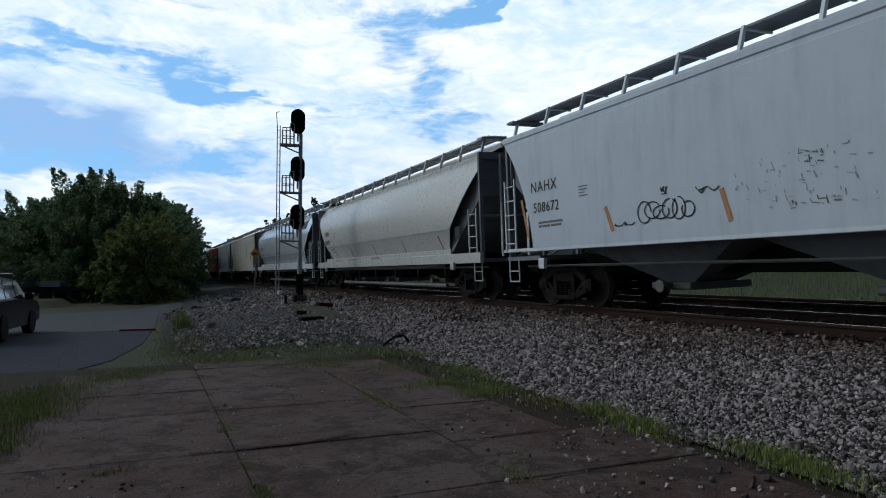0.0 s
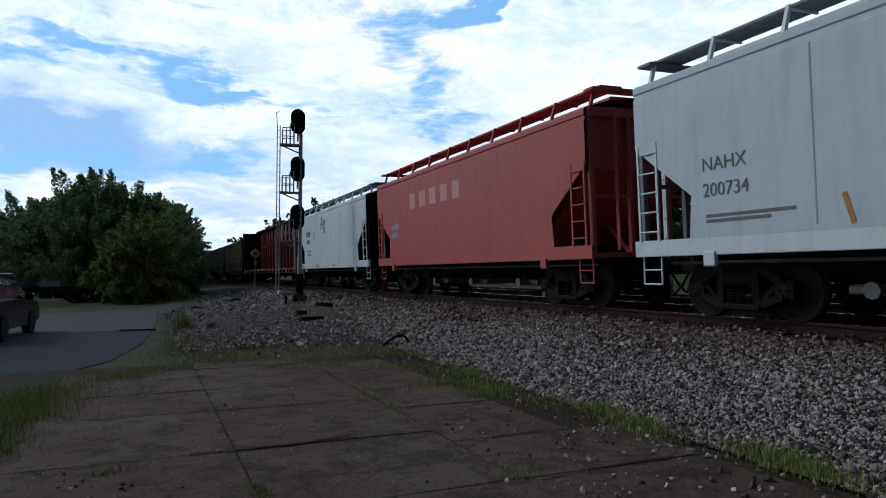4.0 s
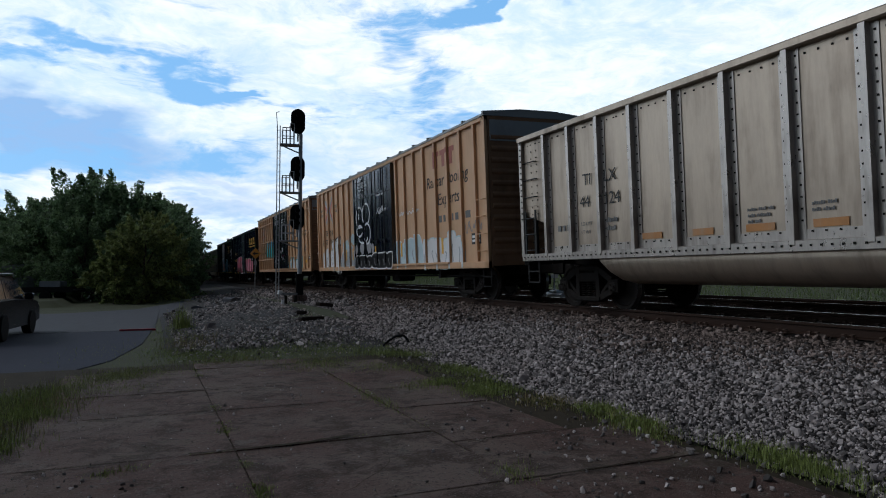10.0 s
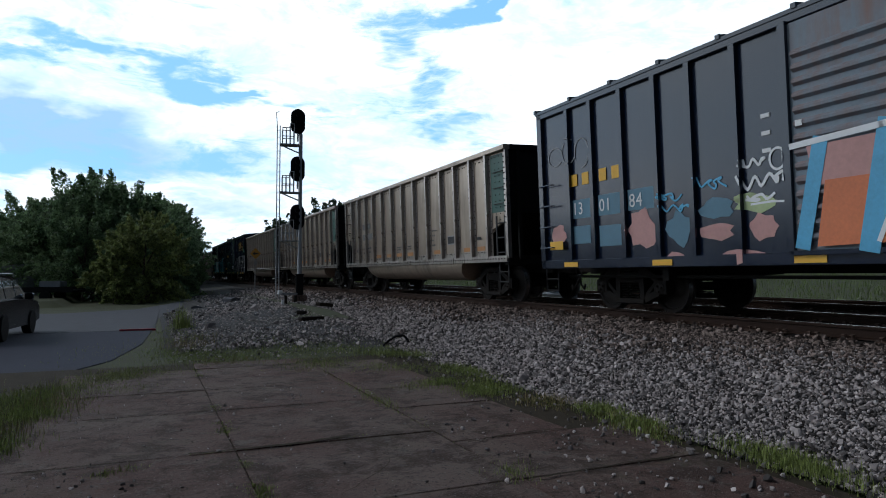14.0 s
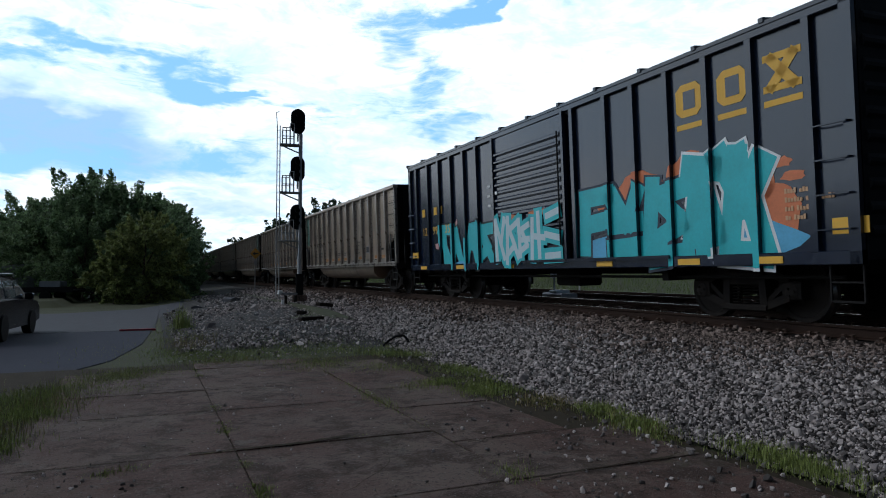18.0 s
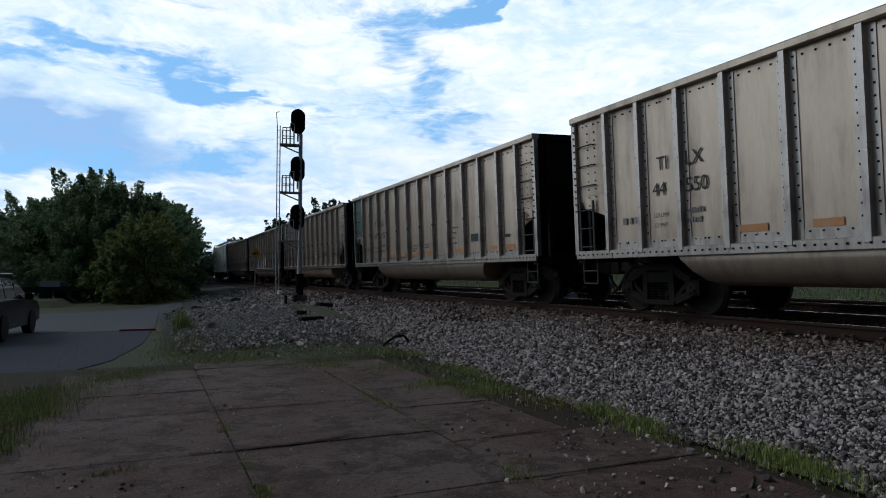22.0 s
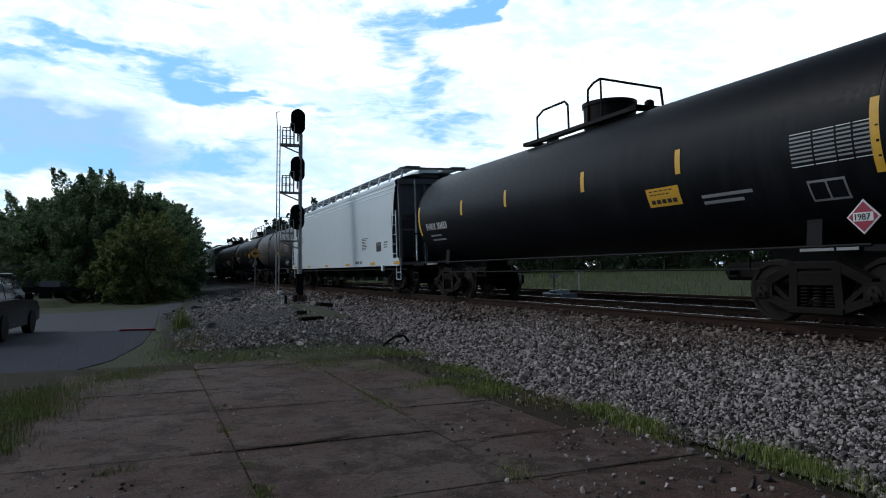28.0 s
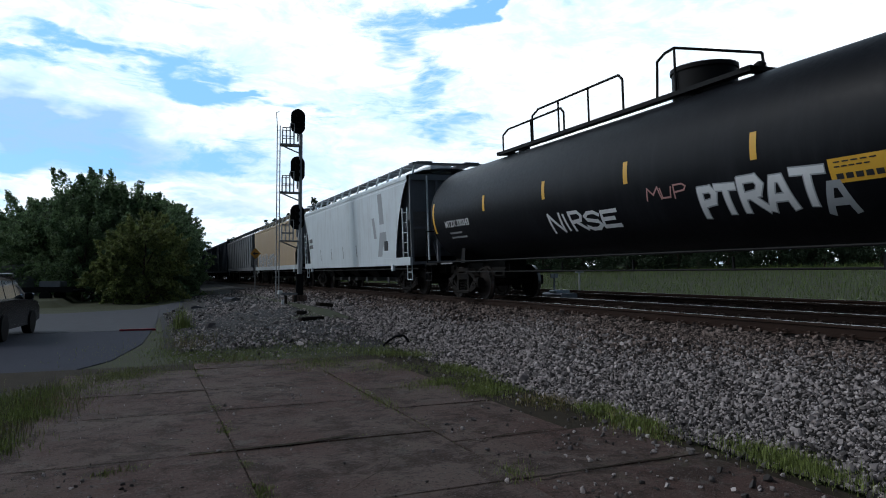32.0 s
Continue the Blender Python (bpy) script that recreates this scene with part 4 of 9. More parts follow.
# trees from 64 m on: hidden, added to shade the far cars
grove([(20, 50, 3.6, 3.0, m_leaf2, "bush", 6000), (335, 74, 2.6, 1.6, m_leaf, "bush", 5000), (270, 50, 5.0, 3.0, m_leaf, "bush", 6000), (292, 72, 9.5, 3.0, m_leaf, "tree", 6000),
       (298, 88, 10.5, 3.4, m_leaf, "tree", 5000), (290, 106, 11.5, 4.2, m_leaf, "tree", 5000), (285, 128, 12, 5, m_leaf, "tree", 4000), (280, 152, 13, 6, m_leaf, "tree", 4000),
       (275, 64, 8.5, 3.0, m_leaf, "tree", 5000), (292, 80, 9.5, 3.2, m_leaf, "tree", 4000), (292, 97, 11, 3.6, m_leaf, "tree", 4000), (284, 68, 8.5, 3.0, m_leaf, "tree", 4000)],
      "trees and bushes behind the road", start=12)
# more unseen trees, added to close gaps in that shade
grove([(286, 76, 9.5, 3.2, m_leaf, "tree", 4000), (290, 84, 10, 3.4, m_leaf, "tree", 4000), (288, 92, 10.5, 3.6, m_leaf, "tree", 4000), (284, 114, 12, 4.4, m_leaf, "tree", 4000),
       (282, 121, 12, 4.6, m_leaf, "tree", 4000)],
      "trees and bushes behind the road", start=24)
grove([(1540, 52, 10.0, 5.5, m_leaf_far, "tree", 6000), (1440, 54, 10.2, 5.2, m_leaf_far, "tree", 6000), (1340, 57, 10.0, 5.5, m_leaf_far, "tree", 6000), (1240, 60, 10.3, 5.5, m_leaf_far, "tree", 6000),
       (1150, 64, 10.0, 5.5, m_leaf_far, "tree", 6000), (1070, 68, 10.2, 5.0, m_leaf_far, "tree", 5000), (1000, 74, 9.7, 5.0, m_leaf_far, "tree", 5000), (940, 80, 7.7, 4.5, m_leaf_far, "tree", 4000),
       (845, 86, 6.9, 4.5, m_leaf_far, "tree", 4000), (770, 90, 7.3, 5, m_leaf_far, "tree", 4000), (685, 92, 10.9, 4.6, m_leaf_far, "tree", 6000), (640, 100, 9.9, 4.5, m_leaf_far, "tree", 5000), (590, 104, 10.9, 4.4, m_leaf_far, "tree", 6000),
       (555, 110, 9.7, 4.4, m_leaf_far, "tree", 4000), (505, 120, 9.9, 4.0, m_leaf_far, "tree", 4000), (432, 170, 9.2, 4.0, m_leaf_far, "tree", 2500), (1640, 50, 10.0, 5.5, m_leaf_far, "tree", 4000), (890, 88, 6.2, 4.5, m_leaf_far, "tree", 3500)],
      "tree line beyond the tracks", True)
grove([(1560, 46, 3.4, 3.0, m_leaf_far, "bush", 3000), (1460, 48, 3.0, 3.0, m_leaf_far, "bush", 3000), (1380, 50, 3.4, 3.2, m_leaf_far, "bush", 3000), (1290, 52, 3.0, 3.0, m_leaf_far, "bush", 3000), (1200, 55, 3.4, 3.0, m_leaf_far, "bush", 3000),
       (1110, 58, 3.0, 3.0, m_leaf_far, "bush", 3000), (1030, 62, 3.4, 3.2, m_leaf_far, "bush", 3000), (960, 66, 3.0, 3.2, m_leaf_far, "bush", 3000), (890, 72, 3.2, 3.4, m_leaf_far, "bush", 3000), (820, 76, 3.2, 3.4, m_leaf_far, "bush", 3000),
       (755, 80, 3.0, 3.4, m_leaf_far, "bush", 3000)], "bushes beyond the field")


def far_woods():
    rng = np.random.default_rng(77)
    n = 26000
    az = rng.uniform(-2.2, 2.2, n)
    d = rng.uniform(320, 480, n)
    h = 9 + 5 * np.sin(az * 23) * np.sin(az * 57 + 1) + 3 * np.sin(az * 140)
    z = rng.uniform(0, 1, n) ** 0.8 * h
    a = PSI + az
    c = np.stack([np.sin(a) * d, np.cos(a) * d, z + 0.5], -1)
    u = rng.normal(0, 1, (n, 3))
    w = rng.normal(0, 1, (n, 3))
    q = np.stack([c - u * 1.3, c - w * 1.3, c + u * 1.3, c + w * 1.3], 1).reshape(-1, 3)
    bulk("far_woods", q, np.arange(4 * n).reshape(-1, 4), m_leaf_far, "dark line of far woods on the horizon", "woods")


far_woods()


# ---------------- fixed things ----------------
def signal():
    x0, y0 = 5.95, 28.85
    s = thing("railway_signal", "tall grey signal mast with three black oval heads and a ladder", "signal", pose(x0, y0, 0.42, 0, 0, -8))
    part("mast", Build().lathe([(0.1, 0.6), (0.1, 2.0), (0.085, 2.2), (0.085, 7.25), (0.05, 7.3)], 14, axis="z"), m_steel, s, smooth=True)
    part("foundation", Build().box(-0.3, 0.3, -0.3, 0.3, -0.4, 0.35, 0.03), m_concrete, s)
    part("base_case", Build().box(-0.15, 0.15, -0.15, 0.15, 0.35, 1.25, 0.03).box(-0.18, 0.18, -0.18, 0.18, 1.2, 1.25), m_sigblack, s, "dark junction case at the foot")
    lad = Build()
    for dx in (-0.98, -0.86):
        lad.bar((dx, 0.05, 0.2), (dx, 0.05, 7.6), 0.022, 0, 6)
    lad.tube([(-0.98, 0.05, 7.6), (-1.02, 0.05, 8.15), (-0.9, 0.05, 8.2)], 0.018, 5)
    lad = part("ladder", lad, m_steel, s)
    rung = Build().bar((-0.98, 0.05, 0), (-0.86, 0.05, 0), 0.012, 0, 5).mesh("rung")
    for k in range(24):
        part("rung", rung, m_steel, lad, at=pose(0, 0, 0.5 + 0.3 * k))
    for zc in (7.8, 5.75, 3.68):
        oval = [(0.3 * math.cos(a), 0.24 * math.copysign(1, math.sin(a)) + 0.3 * math.sin(a)) for a in [math.pi * 2 * (i + 0.5) / 28 for i in range(28)]]
        h = Build()
        h.prism([(-0.12 + a, zc + b) for a, b in oval], -0.06, -0.03)
        head = part("signal_head", h, m_sigblack, s, "black oval background plate")
        body = Build().box(-0.32, 0.06, -0.03, 0.2, zc - 0.42, zc + 0.42, 0.04)
        part("housing", body, m_sigblack, head)
        for dz in (-0.27, 0.0, 0.27):
            part("hood", Build().lathe([(0.1, -0.32), (0.1, -0.06), (0.085, -0.06), (0.085, -0.32)], 14, (-0.12, 0, zc + dz)), m_sigblack, head)
            part("lens", Build().lathe([(0.08, -0.08), (0.08, -0.07)], 14, (-0.12, 0, zc + dz)), m_lens, head)
        # maintenance platform and its rail
        pz = zc - 1.05
        pf = Build().box(-0.86, -0.08, -0.25, 0.35, pz, pz + 0.04)
        pf.bar((-0.8, 0.05, pz), (-0.06, 0.05, pz - 0.3), 0.03, 0, 6)
        pf = part("platform", pf, m_steel, s, "grey maintenance platform with rails")
        for px, top in ((-0.76, 0.72), (-0.6, 0.72), (-0.44, 0.9), (-0.28, 0.9)):
            for yy in (0.33, -0.23):
                part("rail_post", Build().bar((px, yy, pz), (px, yy, pz + top), 0.018, 0, 6), m_steel, pf)
        for yy in (-0.23, 0.33):
            for xa, xb, zz in ((-0.78, -0.44, 0.72), (-0.78, -0.26, 0.36), (-0.46, -0.26, 0.9)):
                part("hand_rail", Build().bar((xa, yy, pz + zz), (xb, yy, pz + zz), 0.018, 0, 6), m_steel, pf)
        part("bracket", Build().bar((-0.1, 0, zc - 0.62), (0, 0, zc - 0.62), 0.05, 0.05).bar((-0.12, 0.05, zc - 0.85), (-0.12, 0.05, zc - 0.4), 0.035, 0, 8), m_steel, s)


signal()


def small_things():
    c = thing("relay_stand", "low timber stand with a pale box by the mast", "stand", pose(5.35, 28.2, 0.36))
    part("top", Build().box(-0.32, 0.36, -0.12, 0.12, 0.44, 0.52, 0.01), m_greyrib, c)
    for x in (-0.1, 0.3):
        part("post", Build().box(x - 0.05, x + 0.05, -0.05, 0.05, -0.3, 0.42), m_tie, c)
    part("box", Build().box(-0.42, -0.24, -0.12, 0.12, 0.46, 0.62, 0.015), m_stencil, c)
    w = thing("marker_post", "short white marker post in the gravel", "marker", pose(*at_depth(501, 27.5), 0.3))
    part("post", Build().box(-0.05, 0.05, -0.05, 0.05, -0.2, 0.32, 0.01), m_stencil, w)
    # diamond board on a post beside the line
    sx, sy = at_depth(452, 41)
    d = thing("diamond_sign", "weathered yellow diamond sign on a steel post", "sign", pose(sx, sy, 0.5, 0, 0, 12))
    part("post", Build().bar((0, 0.04, -0.3), (0, 0.04, 2.72), 0.03, 0, 8), m_steel, d)
    part("board", Build().prism([(-0.34, 2.42), (0, 2.08), (0.34, 2.42), (0, 2.76)], -0.012, 0.006), surface("faded_yellow_board", (0.5, 0.25, 0.03), 0.6, vary=0.3), d)
    part("plate", Build().box(-0.09, 0.09, -0.012, 0.006, 1.72, 1.98), m_stencil_dim, d, "small pale plate")
    part("arrow", Build().prism([(-0.2, 2.4), (-0.02, 2.3), (-0.02, 2.38), (0.18, 2.38), (0.18, 2.46), (-0.02, 2.46), (-0.02, 2.54)], -0.018, -0.012), m_ink, d)
    # switch machine between the tracks
    k = thing("switch_machine", "pale switch machine on ties between the tracks", "switch machine", pose(12.1, 18.3, ZR - 0.16, 0, 0, 0))
    part("case", Build().box(-0.3, 0.3, -0.55, 0.55, 0, 0.24, 0.04), m_steel, k)
    part("lid", Build().box(-0.26, 0.26, -0.2, 0.2, 0.24, 0.33, 0.03), m_lightgrey, k)
    part("mast", Build().bar((0, 0.3, 0.2), (0, 0.3, 0.85), 0.03, 0, 8), m_steel, k)
    part("target", Build().box(-0.14, 0.14, 0.28, 0.32, 0.72, 0.86), m_stencil, k)
    part("tie", Build().box(-0.9, 0.9, 0.35, 0.58, -0.14, -0.004).box(-0.9, 0.9, -0.58, -0.35, -0.14, -0.004), m_tie, k)
    p = thing("trackside_post", "thin white post beside the second track", "post", pose(17.3, 24.6, 0.6))
    part("post", Build().bar((0, 0, -0.2), (0, 0, 1.15), 0.035, 0, 8), m_stencil, p)
    part("arm", Build().box(-0.22, 0.22, -0.03, 0.03, 1.12, 1.18), m_stencil, p)
    # fallen ties and hose
    for i, (px, dd, l, a) in enumerate(((552, 20.4, 0.8, 20), (535, 22.4, 0.5, 60), (575, 23.5, 0.7, 35))):
        x, y = at_depth(px, dd)
        o = thing("scrap_tie", "broken dark timber tie lying in the gravel", "scrap timber", pose(x, y, ground_z(x, y) + 0.05, 4, 3 * i, a), "scrap ties")
        part("timber", Build().box(-l / 2, l / 2, -0.09, 0.09, -0.07, 0.05, 0.02), m_tie, o)
    x, y = at_depth(710, 15.3)
    h = thing("rubber_hose", "loop of black hose lying at the ballast toe", "hose", pose(x, y, 0.05))
    part("hose", Build().tube([(-0.42, 0, 0), (-0.3, 0.02, 0.1), (-0.12, 0.03, 0.2), (0.06, 0.0, 0.22), (0.16, -0.03, 0.1), (0.2, -0.02, 0.0), (0.05, 0.05, 0.02), (-0.2, 0.06, 0.04)], 0.028, 7), m_sigblack, h, smooth=True)
    for px, dd, s in ((410, 34, 0.9), (350, 30, 0.5), (455, 23, 0.22), (424, 24, 0.18)):
        x, y = at_depth(px, dd)
        o = thing("concrete_lump", "pale broken lump of concrete in the gravel", "rubble", pose(x, y, ground_z(x, y) + 0.03, 0, 4, px), "concrete rubble")
        part("lump", Build().prism([(-s * 0.5, -0.1), (s * 0.5, -0.1), (s * 0.42, s * 0.16), (-s * 0.1, s * 0.22), (-s * 0.46, s * 0.1)], -s * 0.3, s * 0.3), m_asphalt_light, o)
    # water tower on the horizon
    x, y = at_depth(351, 420)
    t = thing("water_tower", "far pale water tower above the trees", "water tower", pose(x, y, 0))
    part("tank", Build().lathe([(0.5, 17.4), (4.0, 18.6), (4.6, 20.4), (4.4, 22.2), (0.5, 23.0)], 20, axis="z"), m_lightgrey, t, smooth=True)
    part("column", Build().lathe([(2.4, 0), (1.7, 6), (1.6, 15), (2.2, 17.6)], 16, axis="z"), m_lightgrey, t, smooth=True)


small_things()


def suv():
    body = surface("black_car_paint", (0.004, 0.004, 0.005), 0.22, vary=0.05, spec=0.15)
    glass = surface("tinted_car_glass", (0.5, 0.56, 0.62), 0.05, 0.9, vary=0.02)
    c = thing("parked_car", "dark parked estate car on the asphalt", "car", pose(-4.02, 21.2, -0.034, 0, 0, -5))
    # along y: rear at -2.15, nose at 2.25; x to the right side
    lower = [(-2.15, 0.35), (-2.2, 0.7), (-2.12, 1.02), (1.05, 1.02), (1.95, 0.9), (2.22, 0.72), (2.24, 0.38), (1.75, 0.3), (1.6, 0.55), (1.35, 0.68), (1.1, 0.55), (0.98, 0.28), (-0.95, 0.28), (-1.1, 0.55), (-1.35, 0.68), (-1.6, 0.55), (-1.75, 0.32)]
    part("body", Build().prism(lower, -0.88, 0.88, "x"), body, c)
    cab = Build()
    a = [(-2.1, 1.02), (-1.85, 1.6), (-1.5, 1.66), (0.0, 1.64), (0.35, 1.5), (1.05, 1.02)]
    k = len(a)
    vs = [(-0.84, y, z) if z < 1.1 else (-0.7, y, z) for y, z in a] + [(0.84, y, z) if z < 1.1 else (0.7, y, z) for y, z in a]
    cab._add(vs, [tuple(range(k)), tuple(range(2 * k - 1, k - 1, -1))] + [(i, (i + 1) % k, (i + 1) % k + k, i + k) for i in range(k)])
    part("cabin", cab, body, c)
    for y0, y1, y2, y3 in ((-1.98, -1.1, -1.1, -1.74), (-1.02, -0.15, -0.15, -1.02), (-0.08, 0.84, 0.25, -0.08)):
        w = Build()
        w._add([(0.835, y0, 1.06), (0.835, y1, 1.06), (0.725, y2, 1.52), (0.725, y3, 1.52), (0.815, y0, 1.06), (0.815, y1, 1.06), (0.705, y2, 1.52), (0.705, y3, 1.52)],
               [(0, 1, 2, 3), (7, 6, 5, 4), (0, 4, 5, 1), (1, 5, 6, 2), (2, 6, 7, 3), (3, 7, 4, 0)])
        part("window", w, glass, c)
    part("windscreen", Build().bar((0, 0.32, 1.53), (0, 1.06, 1.05), 1.3, 0.03), glass, c)
    part("rear_window", Build().bar((0, -2.1, 1.1), (0, -1.92, 1.56), 1.2, 0.03), glass, c)
    for x in (-0.72, 0.72):
        part("roof_rail", Build().tube([(x, -1.7, 1.63), (x, -1.6, 1.71), (x, -0.1, 1.7), (x, 0.1, 1.62)], 0.018, 6), m_steel, c)
        part("tail_lamp", Build().box(x - 0.12 + (0.07 if x > 0 else -0.07), x + 0.12 + (0.07 if x > 0 else -0.07), -2.2, -2.02, 0.78, 1.06, 0.02), surface("red_lamp_glass", (0.4, 0.02, 0.02), 0.15, vary=0.05), c)
        part("headlamp", Build().box(x - 0.14, x + 0.14, 2.02, 2.2, 0.68, 0.84, 0.02), m_steel, c)
    part("door_mirror", Build().box(0.86, 1.06, 0.62, 0.74, 1.0, 1.16, 0.02), body, c)
    part("rear_bumper", Build().box(-0.86, 0.86, -2.28, -2.1, 0.38, 0.62, 0.03), m_sigblack, c)
    for x in (-0.8, 0.8):
        for y in (-1.35, 1.35):
            wl = part("wheel", Build().lathe([(0.2, -0.11), (0.33, -0.11), (0.345, -0.06), (0.345, 0.06), (0.33, 0.11), (0.2, 0.11)], 22, (x, y, 0.345), "x"), m_sigblack, c)
            part("rim", Build().lathe([(0.05, 0.105), (0.2, 0.1), (0.2, -0.1), (0.05, -0.105)], 14, (x, y, 0.345), "x"), m_steel, wl)


suv()


def yard():
    x, y = at_depth(95, 40)
    t = thing("utility_trailer", "low dark utility trailer parked before the bushes", "trailer", pose(x, y, 0.05, 0, 0, -20))
    part("deck", Build().box(-1.5, 1.5, -0.8, 0.8, 0.55, 0.68, 0.02), m_sigblack, t)
    for s in (-0.8, 0.76):
        part("side_rail", Build().box(-1.5, 1.5, s, s + 0.04, 0.68, 0.85), m_sigblack, t)
    part("load", Build().box(-0.6, 0.6, -0.4, 0.4, 0.86, 1.2, 0.05), m_greyrib, t)
    for s in (-0.85, 0.85):
        part("wheel", Build().lathe([(0.1, -0.1), (0.32, -0.1), (0.32, 0.1), (0.1, 0.1)], 16, (0, s, 0.32)), m_sigblack, t)
    part("drawbar", Build().bar((1.5, 0, 0.58), (2.5, 0, 0.5), 0.06, 0.06), m_sigblack, t)
    x, y = at_depth(35, 46)
    s = thing("shed", "small pale grey metal shed among the bushes", "shed", pose(x, y, 0.1, 0, 0, 10))
    part("wall", Build().box(-1.5, 1.5, -1.0, 1.0, 0, 1.9), m_greyrib, s)
    part("roof", Build().prism([(-1.65, 1.9), (1.65, 1.9), (1.65, 1.98), (0, 2.25), (-1.65, 1.98)], -1.1, 1.1), m_roof, s)


yard()
# ---------------- the train ----------------
def travelled(t):
    """Metres that the train has run since the start; it slows a little."""
    return 19.555 * t - 0.02709 * t * t


def side_frame_mesh():
    b = Build()
    for s in (-1, 1):
        b.box(-0.09, 0.09, s * 0.86 - 0.16, s * 0.86 + 0.16, 0.34, 0.62, 0.03)              # journal box
        b.bar((0, s * 0.8, 0.6), (0, s * 0.32, 0.84), 0.16, 0.13)                           # upper arch
        b.bar((0, s * 0.8, 0.38), (0, s * 0.36, 0.22), 0.16, 0.12)                          # lower chord
        b.bar((0, s * 0.36, 0.2), (0, s * 0.33, 0.84), 0.17, 0.13)                          # column
        b.bar((0, s * 0.36, 0.26), (0, s * 0.72, 0.56), 0.12, 0.07)
    b.box(-0.08, 0.08, -0.36, 0.36, 0.78, 0.9, 0.02).box(-0.11, 0.11, -0.42, 0.42, 0.15, 0.25, 0.02)
    return b.mesh("side_frame")


def spring_mesh():
    b = Build()
    for y in (-0.2, 0.0, 0.2):
        for k in range(6):
            b.lathe([(0.06, 0), (0.085, 0.012), (0.06, 0.026)], 10, (0, y, 0.26 + k * 0.048), "z")
    b.box(-0.08, 0.08, -0.3, 0.3, 0.55, 0.76, 0.02)
    return b.mesh("spring_set")


def wheel_mesh():
    b = Build()
    b.bar((-1.02, 0, 0), (1.02, 0, 0), 0.075, 0, 10)
    for s in (-1, 1):
        prof = [(0.1, 0.12), (0.14, 0.1), (0.3, 0.03), (0.38, 0.04), (0.4, 0.065), (0.457, 0.065), (0.462, -0.03), (0.487, -0.05), (0.487, -0.07), (0.4, -0.07), (0.36, -0.02), (0.14, 0.02), (0.1, 0.0)]
        b.lathe([(r, s * a) for r, a in prof], 32, (s * 0.76, 0, 0), "x")
        b.lathe([(0.1, s * 0.0), (0.11, s * 0.07), (0.07, s * 0.09)], 12, (s * 1.02, 0, 0), "x")
        for k in range(3):
            a = 2.094 * k
            b.bar((s * 1.1, 0.06 * math.cos(a), 0.06 * math.sin(a)), (s * 1.135, 0.06 * math.cos(a), 0.06 * math.sin(a)), 0.022, 0, 6)
    me = b.mesh("wheelset", True)
    me.materials.append(m_wheel), me.materials.append(m_tread_edge)
    for p in me.polygons:
        c = p.center
        if 0.44 < math.hypot(c.y, c.z) < 0.475 and abs(c.x) > 0.74:
            p.material_index = 1
    return me


ME_FRAME, ME_SPRING, ME_WHEEL = side_frame_mesh(), spring_mesh(), wheel_mesh()
ME_BOLSTER = Build().box(-1.0, 1.0, -0.2, 0.2, 0.52, 0.76, 0.04).box(-0.3, 0.3, -0.25, 0.25, 0.74, 0.92).box(-0.9, 0.9, -0.55, -0.42, 0.35, 0.5).box(-0.9, 0.9, 0.42, 0.55, 0.35, 0.5).mesh("truck")
ME_COUPLER = Build().box(-0.11, 0.11, -0.2, 0.62, 0.72, 0.94, 0.03).box(-0.17, 0.17, 0.55, 0.82, 0.68, 0.98, 0.04).tube([(-0.3, 0.1, 0.75), (-0.34, 0.3, 0.45), (-0.25, 0.6, 0.3), (-0.1, 0.85, 0.42)], 0.025, 6).mesh("coupler")
WHEELS = []      # (wheelset, offset of the axle along its car, the car)


def trucks(car, half):
    """Two trucks at +-half metres from the car's middle, with their wheelsets."""
    for s in (-1, 1):
        t = part("truck", ME_BOLSTER, m_truck, car, "greasy cast steel truck", at=pose(0, s * half, 0))
        for x in (-0.99, 0.99):
            part("side_frame", ME_FRAME, m_truck, t, at=pose(x, 0, 0))
            part("spring_set", ME_SPRING, m_truck, t, at=pose(x, 0, 0))
        for y in (-0.86, 0.86):
            w = part("wheelset", ME_WHEEL, m_wheel, t, "worn steel wheels on an axle", at=pose(0, y, 0.457))
            WHEELS.append((w, s * half + y, car))


def couplers(car, end):
    part("coupler", ME_COUPLER, m_truck, car, at=pose(0, end - 0.05, 0))
    part("coupler", ME_COUPLER, m_truck, car, at=pose(0, -end + 0.05, 0, 0, 0, 180))


def ladder(car, x, y0, y1, z0, z1, rungs, material, r=0.016):
    b = Build().bar((x, y0, z0), (x, y0, z1), 0.03, 0.05).bar((x, y1, z0), (x, y1, z1), 0.03, 0.05)
    lad = part("ladder", b, material, car)
    rung = Build().bar((x - 0.02, y0, 0), (x - 0.02, y1, 0), r, 0, 5).mesh("rung")
    for i in range(rungs):
        part("rung", rung, material, lad, at=pose(0, 0, z0 + (z1 - z0) * (i + 0.5) / rungs))
    return lad


def steps(car, y, z, material, l=0.45, x=-1.5):
    s = 1 if y > 0 else -1
    b = Build().tube([(x, y, z), (x, y, z - 0.5), (x, y - s * l, z - 0.5), (x, y - s * l, z)], 0.018, 5)
    b.bar((x, y, z - 0.25), (x, y - s * l, z - 0.25), 0.015, 0, 5)
    return part("sill_step", b, material, car)


